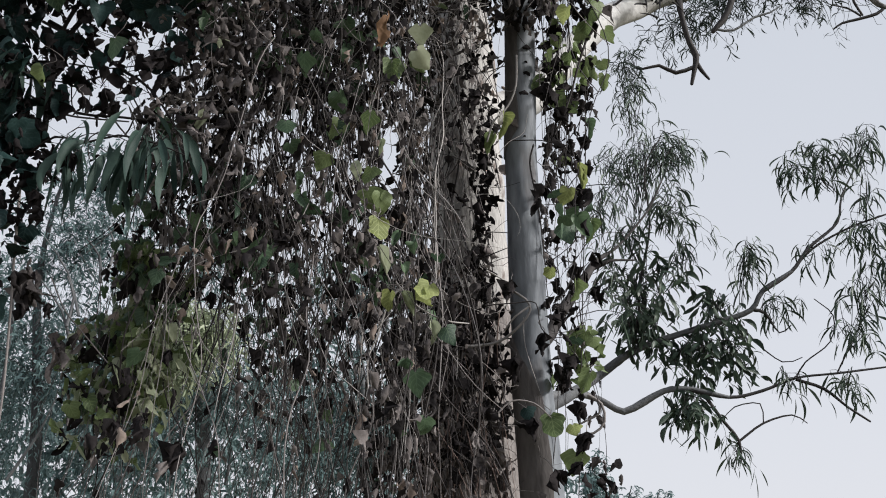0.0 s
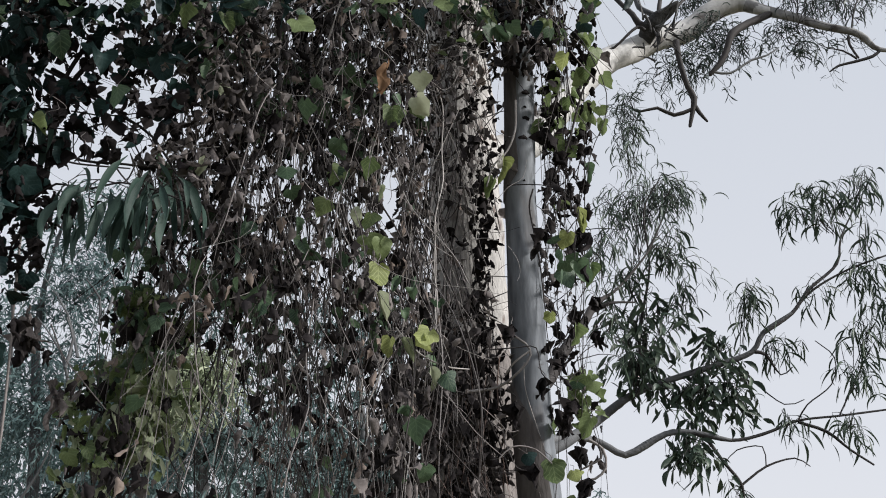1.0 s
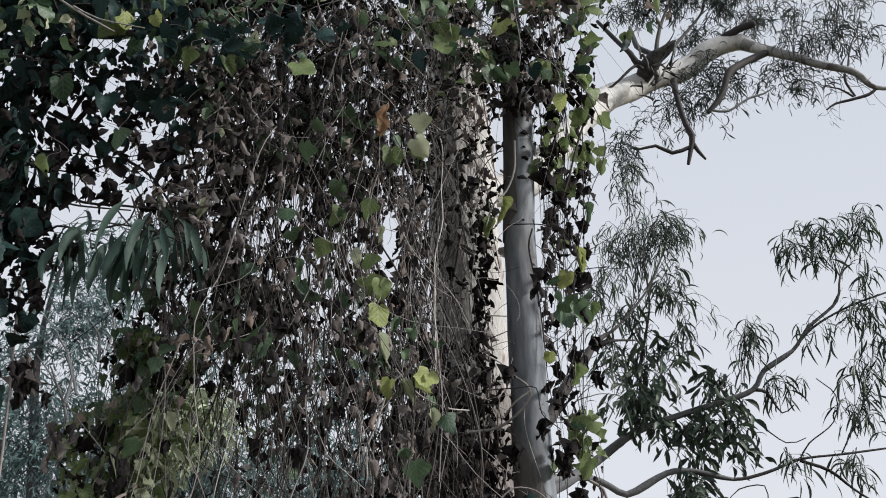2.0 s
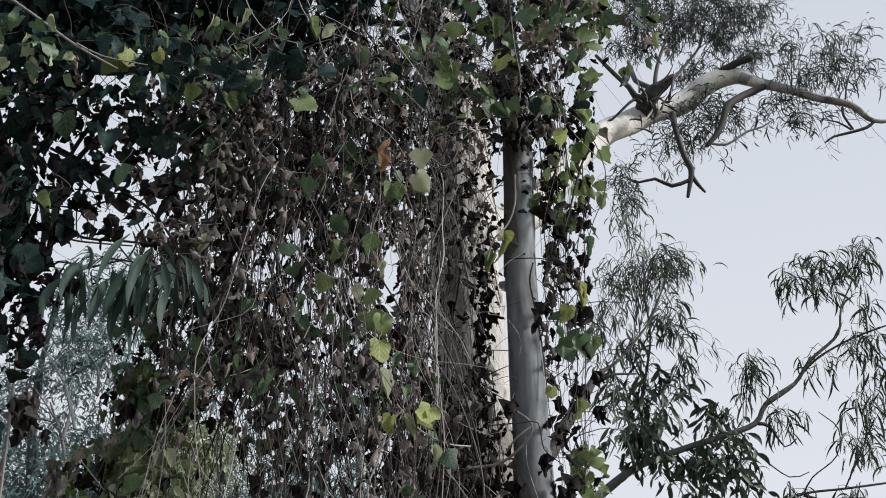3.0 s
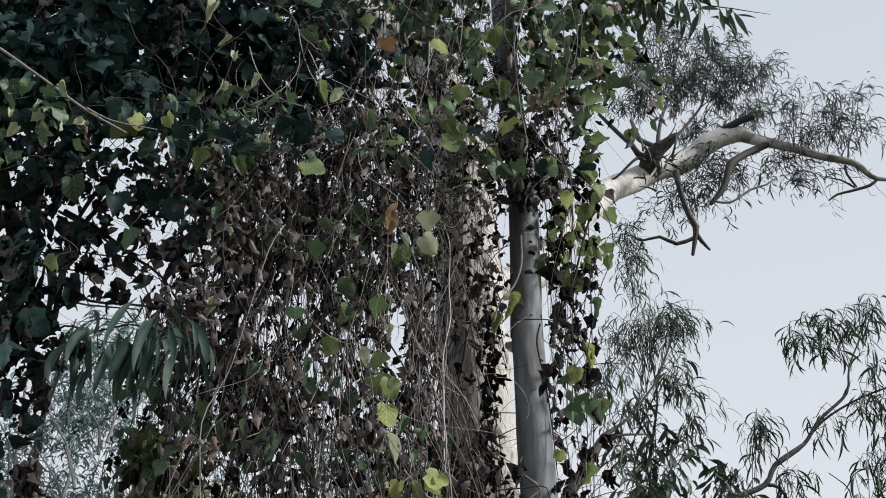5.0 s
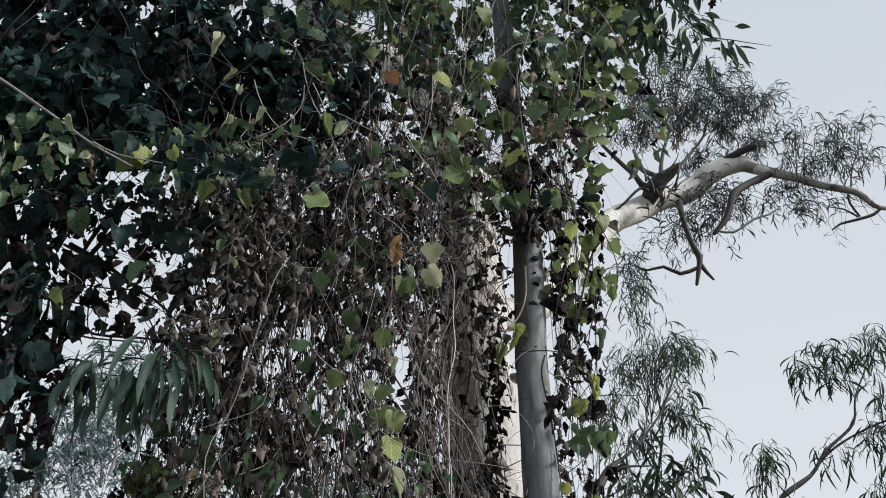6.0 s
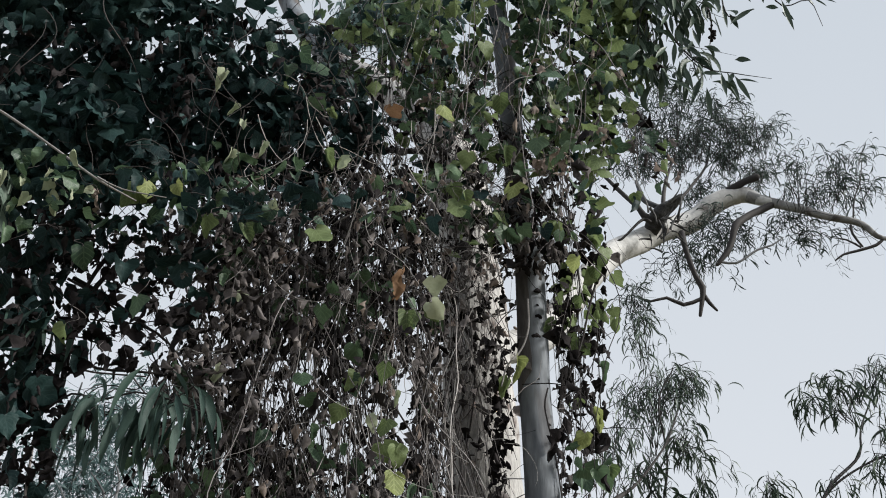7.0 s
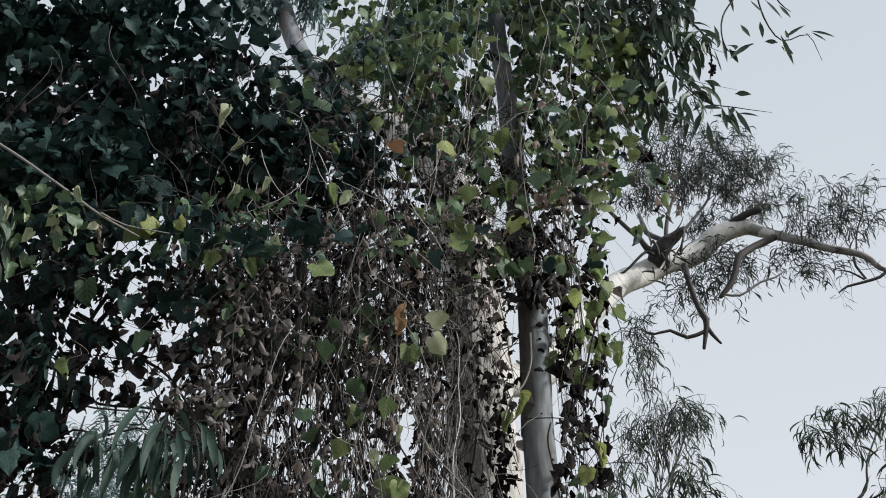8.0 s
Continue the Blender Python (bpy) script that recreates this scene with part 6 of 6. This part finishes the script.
one_leaf(strand, (0.62, 4.12, 2.31), 0.096, M_LIME, HEART[3], yaw=-0.3, tilt=-0.2, roll=0.4)
one_leaf(strand, (0.61, 4.12, 2.49), 0.066, M_LIME, HEART[0], yaw=0.5, tilt=0.4, roll=0.1)
one_leaf(strand, (0.64, 4.12, 2.46), 0.062, M_LIME, HEART[2], yaw=-0.2, tilt=-0.1, roll=-0.2)
one_leaf(strand, (0.57, 4.12, 2.46), 0.060, M_VINE, HEART[4], yaw=-0.3, tilt=0.4, roll=0.3)
one_leaf(strand, (0.66, 4.12, 3.47), 0.096, M_VINE, FOLDED[0], yaw=0.3, tilt=-0.1, roll=-0.2)
one_leaf(strand, (0.35, 4.12, 2.16), 0.06, M_SHADE_GREEN, HEART[2], yaw=-0.2, tilt=0.4, roll=-0.3)
one_leaf(strand, (0.66, 4.12, 3.14), 0.110, M_BLACK, SHRUNK[9], yaw=0.3, tilt=0.0, roll=0.4)
one_leaf(strand, (0.64, 4.12, 3.26), 0.082, M_BLACK, SHRUNK[4], yaw=-0.8, tilt=-0.2, roll=0.2)
one_leaf(strand, (0.65, 4.12, 2.68), 0.101, M_BLACK, SHRUNK[3], yaw=-0.7, tilt=-0.1, roll=-0.3)
one_leaf(strand, (0.60, 4.12, 2.06), 0.125, M_BLACK, SHRUNK[0], yaw=0.6, tilt=0.1, roll=0.1)
one_leaf(strand, (0.31, 4.12, 2.38), 0.106, M_BLACK, SHRUNK[10], yaw=0.3, tilt=0.1, roll=0.1)
one_leaf(strand, (0.30, 4.12, 2.71), 0.096, M_BLACK, SHRUNK[2], yaw=0.6, tilt=0.1, roll=0.0)
one_leaf(strand, (0.68, 4.12, 3.57), 0.077, M_BLACK, SHRUNK[0], yaw=0.4, tilt=0.0, roll=0.0)
one_leaf(strand, (0.65, 4.12, 3.40), 0.072, M_BLACK, SHRUNK[2], yaw=-0.5, tilt=-0.1, roll=0.0)
one_leaf(strand, (0.66, 4.12, 2.84), 0.082, M_BLACK, SHRUNK[6], yaw=-0.5, tilt=0.2, roll=-0.2)
one_leaf(strand, (0.57, 4.12, 2.78), 0.087, M_BLACK, SHRUNK[6], yaw=0.1, tilt=-0.1, roll=-0.1)
one_leaf(strand, (0.47, 4.12, 3.66), 0.110, M_BLACK, SHRUNK[2], yaw=-0.2, tilt=-0.0, roll=-0.4)
one_leaf(strand, (0.52, 4.12, 3.54), 0.096, M_BLACK, SHRUNK[10], yaw=-0.8, tilt=0.3, roll=-0.3)
one_leaf(strand, (0.56, 4.12, 2.19), 0.087, M_BLACK, SHRUNK[2], yaw=-0.6, tilt=0.1, roll=-0.4)
one_leaf(strand, (0.43, 4.12, 2.48), 0.120, M_BLACK, SHRUNK[3], yaw=0.1, tilt=-0.0, roll=0.2)
one_leaf(strand, (0.56, 4.12, 2.38), 0.106, M_BLACK, SHRUNK[2], yaw=0.6, tilt=-0.0, roll=0.2)
one_leaf(strand, (0.38, 4.12, 2.12), 0.096, M_BLACK, SHRUNK[10], yaw=0.7, tilt=-0.1, roll=0.3)
one_leaf(strand, (0.50, 4.12, 2.56), 0.096, M_BLACK, SHRUNK[7], yaw=0.2, tilt=-0.1, roll=0.3)
one_leaf(strand, (0.53, 4.12, 2.31), 0.096, M_BLACK, SHRUNK[3], yaw=0.6, tilt=0.2, roll=0.1)
one_leaf(strand, (0.57, 4.12, 1.94), 0.096, M_BLACK, SHRUNK[0], yaw=0.2, tilt=0.0, roll=0.4)
one_leaf(strand, (0.46, 4.12, 1.91), 0.106, M_BLACK, SHRUNK[5], yaw=0.7, tilt=-0.2, roll=-0.4)
one_leaf(curtain, (-1.42, 3.42, 2.44), 0.068, M_BLACK, SHRUNK[3], yaw=0.3, tilt=-0.1, roll=0.1)
one_leaf(curtain, (-0.57, 3.42, 2.70), 0.080, M_BLACK, SHRUNK[2], yaw=0.3, tilt=-0.2, roll=0.4)
one_leaf(curtain, (-0.79, 3.42, 2.54), 0.088, M_BLACK, SHRUNK[8], yaw=0.5, tilt=-0.3, roll=-0.2)
one_leaf(curtain, (-0.51, 3.42, 2.25), 0.084, M_BLACK, SHRUNK[4], yaw=0.2, tilt=-0.3, roll=0.2)
one_leaf(curtain, (-0.26, 3.42, 2.46), 0.080, M_BLACK, SHRUNK[0], yaw=-0.8, tilt=0.1, roll=-0.2)
one_leaf(curtain, (-0.72, 3.42, 2.98), 0.080, M_BLACK, SHRUNK[3], yaw=0.6, tilt=0.1, roll=0.3)
one_leaf(curtain, (-0.84, 3.42, 2.48), 0.060, M_BLACK, SHRUNK[4], yaw=0.6, tilt=0.1, roll=-0.1)
one_leaf(curtain, (-0.65, 3.42, 2.27), 0.068, M_BLACK, SHRUNK[2], yaw=-0.1, tilt=0.3, roll=0.2)
one_leaf(curtain, (-0.97, 3.42, 2.27), 0.064, M_BLACK, SHRUNK[8], yaw=-0.3, tilt=0.1, roll=0.2)
one_leaf(curtain, (-0.37, 3.42, 2.39), 0.068, M_BLACK, SHRUNK[6], yaw=-0.3, tilt=-0.2, roll=-0.0)
one_leaf(curtain, (-0.33, 3.42, 2.52), 0.072, M_BLACK, SHRUNK[6], yaw=0.7, tilt=-0.1, roll=0.2)
one_leaf(curtain, (-0.66, 3.42, 3.38), 0.088, M_BLACK, SHRUNK[6], yaw=0.7, tilt=0.3, roll=-0.1)
one_leaf(curtain, (-0.11, 3.42, 2.96), 0.068, M_BLACK, SHRUNK[9], yaw=-0.5, tilt=-0.1, roll=-0.3)
one_leaf(curtain, (0.10, 3.42, 3.24), 0.068, M_BLACK, SHRUNK[6], yaw=-0.4, tilt=-0.1, roll=0.3)
one_leaf(curtain, (0.14, 3.42, 3.28), 0.060, M_BLACK, SHRUNK[2], yaw=0.2, tilt=-0.1, roll=0.3)
one_leaf(curtain, (-0.05, 3.42, 2.27), 0.068, M_BLACK, SHRUNK[2], yaw=0.2, tilt=0.1, roll=0.3)
one_leaf(canopy, (-1.22, 3.20, 3.18), 0.075, M_BLACK, SHRUNK[4], yaw=0.3, tilt=0.2, roll=-0.0)
one_leaf(canopy, (-1.39, 3.20, 2.72), 0.064, M_BLACK, SHRUNK[1], yaw=0.2, tilt=-0.3, roll=0.1)
one_leaf(canopy, (-1.18, 3.20, 3.13), 0.064, M_BLACK, SHRUNK[3], yaw=-0.5, tilt=-0.2, roll=0.3)
one_leaf(canopy, (-1.12, 3.20, 3.36), 0.067, M_BLACK, SHRUNK[1], yaw=0.5, tilt=-0.1, roll=0.3)
one_leaf(canopy, (-1.29, 3.20, 3.15), 0.075, M_BLACK, SHRUNK[9], yaw=0.3, tilt=0.2, roll=-0.3)
one_leaf(canopy, (-1.38, 3.20, 3.29), 0.067, M_BLACK, SHRUNK[2], yaw=0.6, tilt=0.1, roll=0.2)
one_leaf(canopy, (-1.02, 3.20, 3.33), 0.075, M_BLACK, SHRUNK[2], yaw=0.3, tilt=-0.1, roll=0.1)
one_leaf(canopy, (-0.85, 3.20, 1.92), 0.10, M_BLACK, SHRUNK[2], yaw=0.2, tilt=0.1, roll=0.1, label="blackened star-shaped leaf")
one_leaf(canopy, (-1.45, 3.20, 2.50), 0.082, M_BLACK, SHRUNK[10], yaw=-0.3, tilt=0.3, roll=0.1)
one_leaf(canopy, (-1.07, 3.20, 2.00), 0.064, M_BLACK, SHRUNK[5], yaw=0.8, tilt=-0.2, roll=0.2)
one_leaf(canopy, (-0.98, 3.20, 2.01), 0.064, M_BLACK, SHRUNK[0], yaw=0.7, tilt=0.3, roll=0.1)
one_leaf(canopy, (-1.40, 3.20, 3.24), 0.064, M_BLACK, SHRUNK[0], yaw=0.3, tilt=-0.1, roll=0.3)
one_leaf(canopy, (-1.13, 3.20, 3.20), 0.056, M_BLACK, SHRUNK[10], yaw=0.5, tilt=-0.2, roll=-0.2)
one_leaf(canopy, (-1.42, 3.20, 2.79), 0.075, M_BLACK, SHRUNK[2], yaw=-0.2, tilt=0.1, roll=-0.0)
one_leaf(canopy, (-1.30, 3.20, 2.93), 0.082, M_BLACK, SHRUNK[5], yaw=-0.2, tilt=0.1, roll=0.3)

# stems that stand out
def stem(parent, points, r, mat=M_STEM_PALE, label=""):
    p = smooth_line(points, 0.03)
    v, f = tube(p, np.linspace(r, r * 0.7, len(p)), 6)
    part("stem", mesh_of("stem", v, f, mat), parent, label)


stem(strand, [(0.42, 4.20, 3.39), (0.40, 4.20, 3.30), (0.42, 4.20, 3.16), (0.44, 4.20, 3.02), (0.45, 4.20, 2.89), (0.46, 4.20, 2.73)], 0.004, M_STEM_DARK)
stem(strand, [(0.30, 4.20, 3.41), (0.46, 4.20, 3.41), (0.57, 4.20, 3.37), (0.62, 4.25, 3.32)], 0.003, M_STEM_DARK)
stem(strand, [(0.70, 4.20, 3.97), (0.65, 4.20, 3.82), (0.59, 4.20, 3.61), (0.52, 4.20, 3.44)], 0.006, M_STEM_DARK)
stem(strand, [(0.72, 4.30, 4.54), (0.67, 4.30, 3.31), (0.62, 4.30, 2.50), (0.57, 4.30, 1.65)], 0.003, M_STEM_DARK)
stem(strand, [(0.11, 4.20, 2.44), (0.24, 4.20, 2.46), (0.33, 4.15, 2.52), (0.38, 4.15, 2.59), (0.36, 4.15, 2.64), (0.30, 4.15, 2.68)], 0.007, M_STEM_PALE, "pale looping stem")
stem(strand, [(0.38, 4.15, 2.61), (0.31, 4.15, 2.56), (0.27, 4.20, 2.51)], 0.005)
stem(strand, [(0.35, 4.15, 2.56), (0.35, 4.15, 2.46), (0.37, 4.15, 2.37), (0.41, 4.15, 2.24)], 0.002)
stem(strand, [(0.19, 4.15, 2.77), (0.26, 4.15, 2.73), (0.30, 4.15, 2.68)], 0.004)
stem(strand, [(0.65, 4.40, 2.26), (0.71, 4.40, 2.22), (0.72, 4.40, 2.14), (0.67, 4.40, 2.09), (0.59, 4.40, 2.08)], 0.007, M_STEM, "looping grey stem")
stem(strand, [(0.69, 4.40, 2.24), (0.70, 4.40, 2.18), (0.61, 4.40, 2.13)], 0.006, M_STEM)
stem(strand, [(0.35, 4.20, 3.85), (0.34, 4.15, 3.67), (0.30, 4.15, 3.56), (0.23, 4.10, 3.46), (0.20, 4.10, 3.36)], 0.006)
stem(strand, [(0.18, 4.10, 2.60), (0.31, 4.10, 2.61), (0.40, 4.10, 2.61), (0.42, 4.10, 2.50), (0.51, 4.20, 2.45)], 0.003, M_STEM_DARK)
stem(strand, [(0.23, 4.10, 2.14), (0.29, 4.10, 2.19), (0.38, 4.10, 2.18), (0.45, 4.10, 2.12)], 0.004, M_STEM)
stem(curtain, [(-0.18, 3.60, 2.57), (-0.09, 3.60, 2.47), (0.01, 3.60, 2.42), (0.10, 3.70, 2.43)], 0.004)
stem(curtain, [(-0.15, 3.60, 2.55), (-0.20, 3.60, 2.50), (-0.25, 3.60, 2.35), (-0.28, 3.60, 2.26), (-0.27, 3.60, 2.10)], 0.004)
stem(curtain, [(-1.16, 3.45, 3.20), (-1.08, 3.45, 3.25), (-0.97, 3.45, 3.26), (-0.90, 3.50, 3.30)], 0.003)
stem(curtain, [(-1.11, 3.45, 3.25), (-1.07, 3.45, 3.28), (-0.98, 3.45, 3.25), (-0.88, 3.50, 3.28)], 0.003)
stem(curtain, [(-0.19, 3.65, 3.22), (-0.12, 3.65, 3.07), (0.04, 3.65, 2.88), (0.10, 3.65, 2.76)], 0.003)
stem(curtain, [(-0.20, 3.60, 2.57), (-0.27, 3.62, 2.73), (-0.37, 3.65, 2.98), (-0.46, 3.70, 3.32)], 0.003, M_STEM)

stem(canopy, [(-1.58, 3.40, 3.40), (-1.57, 3.40, 2.99), (-1.56, 3.40, 2.77), (-1.55, 3.40, 2.56), (-1.54, 3.40, 2.40), (-1.53, 3.40, 2.15), (-1.53, 3.40, 1.9)], 0.006, M_STEM)
stem(mound, [(-1.45, 3.50, 2.56), (-1.39, 3.50, 2.44), (-1.32, 3.50, 2.36), (-1.21, 3.50, 2.24)], 0.003, M_STEM)
stem(canopy, [(-1.13, 3.40, 2.90), (-1.01, 3.40, 2.77), (-0.93, 3.40, 2.66), (-0.84, 3.42, 2.60)], 0.004, M_STEM_DARK)
for pts, r in (([(-1.38, 3.35, 3.68), (-1.45, 3.35, 3.53), (-1.48, 3.35, 3.41), (-1.49, 3.35, 3.26), (-1.48, 3.35, 3.12)], 0.009), ([(-1.54, 3.35, 3.54), (-1.42, 3.35, 3.47), (-1.32, 3.35, 3.40), (-1.20, 3.35, 3.33)], 0.006),
               ([(-1.42, 3.35, 3.36), (-1.27, 3.35, 3.34), (-1.10, 3.35, 3.36)], 0.003), ([(-1.41, 3.35, 3.15), (-1.37, 3.35, 3.14), (-1.28, 3.35, 3.13), (-1.17, 3.35, 3.12)], 0.004),
               ([(-1.26, 3.35, 3.20), (-1.22, 3.35, 3.12), (-1.16, 3.35, 3.05)], 0.004), ([(-1.40, 3.35, 3.27), (-1.39, 3.35, 3.19), (-1.36, 3.35, 3.14)], 0.003),
               ([(-1.25, 3.35, 3.28), (-1.18, 3.35, 3.24), (-1.13, 3.35, 3.16)], 0.004), ([(-1.28, 3.35, 3.31), (-1.39, 3.35, 3.28), (-1.48, 3.35, 3.29)], 0.004)):
    stem(canopy, pts, r, M_STEM_DARK)

cane = thing("dry_cane", (-1.56, 3.00, 3.95), "dry pale cane leaning on the vine", "stick")
limb("cane", [(-2.14, 3.00, 4.32, 0.006), (-1.81, 3.00, 4.12, 0.006), (-1.55, 3.00, 3.93, 0.005), (-1.36, 3.02, 3.79, 0.005), (-1.21, 3.05, 3.71, 0.003)], M_STEM_PALE, cane, 8, 0.08)
limb("side_shoot", [(-1.36, 3.02, 3.80, 0.004), (-1.25, 3.00, 3.73, 0.003), (-1.08, 3.00, 3.69, 0.002)], M_STEM_PALE, cane, 5)


# ---- distant trees ----
def far_tree(x, y, height, rows, stems, leaf=0.115, pale_rows=()):
    t = thing("gum_tree", (x, y, 0), "distant grey-green gum tree with drooping leaves", "tree", "distant gum trees")
    limb("trunk", [(x, y, -0.05, 0.12), (x + 0.1, y, height * 0.4, 0.075), (x - 0.1, y, height * 0.75, 0.04), (x + 0.1, y, height, 0.01)], M_LIMB_GREY, t, 8, 0.06, step=0.3)
    for a, b in stems:
        limb("branch", [(*a, 0.02), (*[(i + j) / 2 + 0.05 for i, j in zip(a, b)], 0.014), (*b, 0.006)], M_LIMB_GREY, t, 6, 0.05, step=0.2)
    sprays(t, rows, leaf, M_GUM_HAZE, 0, THIN, "foliage", 17, 0.6, 0.9, 0.5)
    if pale_rows:
        sprays(t, pale_rows, leaf, M_GUM_LIGHT, 0, THIN, "young_foliage", 12, 0.6, 0.8)


far_tree(-4.6, 11.0, 6.2, [((-4.6, 11, 4.0), (-4.6, 11, 3.4), 1.5, 1.9, 300), ((-4.5, 11, 4.6), (-4.2, 11, 5.0), 1.2, 1.0, 160), ((-4.1, 11, 5.4), (-4.0, 11, 5.8), 0.9, 0.6, 70)],
         [((-4.57, 10.50, 2.28), (-4.14, 10.50, 3.17)), ((-4.75, 10.50, 3.17), (-4.84, 10.50, 4.82)), ((-4.00, 10.50, 4.04), (-4.48, 10.50, 4.95)), ((-3.76, 9.80, 3.49), (-4.20, 9.80, 4.30)), ((-3.85, 9.80, 3.77), (-3.90, 9.80, 4.30)), ((-3.55, 9.80, 4.23), (-3.75, 9.80, 4.72)), ((-3.48, 9.80, 4.35), (-3.53, 9.80, 4.84))])
far_tree(-2.6, 10.5, 5.6, [((-2.6, 10.5, 3.6), (-2.6, 10.5, 2.85), 1.4, 1.35, 350), ((-2.6, 10.5, 4.4), (-2.7, 10.5, 4.7), 1.1, 0.9, 90)],
         [((-2.86, 10.50, 2.23), (-2.78, 10.50, 3.54)), ((-2.27, 10.50, 2.23), (-2.24, 10.50, 3.79))],
         pale_rows=[((-2.58, 9.60, 3.83), (-2.47, 9.40, 3.50), 0.6, 0.45, 170), ((-2.66, 9.40, 3.44), (-2.62, 9.30, 3.21), 0.4, 0.35, 90)])
far_tree(-0.9, 11.5, 5.4, [((-0.9, 11.5, 3.0), (-1.0, 11.5, 2.7), 1.5, 1.3, 400), ((-0.9, 11.5, 4.2), (-1.1, 11.5, 4.4), 1.3, 0.9, 120)], [])
far_tree(-7.0, 13.0, 7.0, [((-7.0, 13, 4.5), (-6.8, 13, 4.0), 1.8, 2.4, 260)], [])
far_tree(0.6, 12.0, 3.6, [((0.6, 12, 2.2), (0.5, 12, 1.9), 1.2, 0.9, 160)], [])
far_tree(-9.0, 18.0, 7.5, [((-9, 18, 4.5), (-9, 18, 3.8), 2.6, 3.0, 300)], [], 0.26)
far_tree(-5.6, 17.0, 6.5, [((-5.6, 17, 4.0), (-5.6, 17, 3.2), 2.4, 2.6, 300)], [], 0.26)
far_tree(-2.2, 18.0, 6.6, [((-2.2, 18, 4.0), (-2.2, 18, 3.0), 2.4, 2.2, 170)], [], 0.26)
far_tree(1.2, 19.0, 4.0, [((1.2, 19, 2.6), (1.2, 19, 2.0), 2.2, 1.5, 180)], [], 0.26)
# tree tops and a roof far off
for px, py, high, wide in ((4.6, 30.0, 4.5, 0.45), (5.9, 32.0, 3.5, 0.7), (7.0, 33.0, 3.45, 0.8), (4.9, 29.0, 3.2, 0.6)):
    far_tree(px, py, high, [((px, py, high * 0.7), (px, py, high * 0.72), wide, high * 0.3, 60)], [], 0.24)
roof = thing("shed", (13.3, 36.0, 0), "far shed with a pale grey metal roof", "shed")
box = bmesh.new()
bmesh.ops.create_cube(box, size=1, matrix=Matrix.Translation((13.4, 36, 1.55)) @ Matrix.Diagonal((0.8, 2, 3.1, 1)))
me = bpy.data.meshes.new("wall")
box.to_mesh(me)
me.materials.append(M_LIMB_GREY)
part("wall", me, roof)
box = bmesh.new()
bmesh.ops.create_cube(box, size=1, matrix=Matrix.Translation((13.4, 36, 3.2)) @ Matrix.Diagonal((1.0, 2.3, 0.12, 1)))
bmesh.ops.bevel(box, geom=box.edges[:], offset=0.02, segments=1, affect="EDGES")
me = bpy.data.meshes.new("roof")
box.to_mesh(me)
me.materials.append(M_ROOF)
part("roof", me, roof)
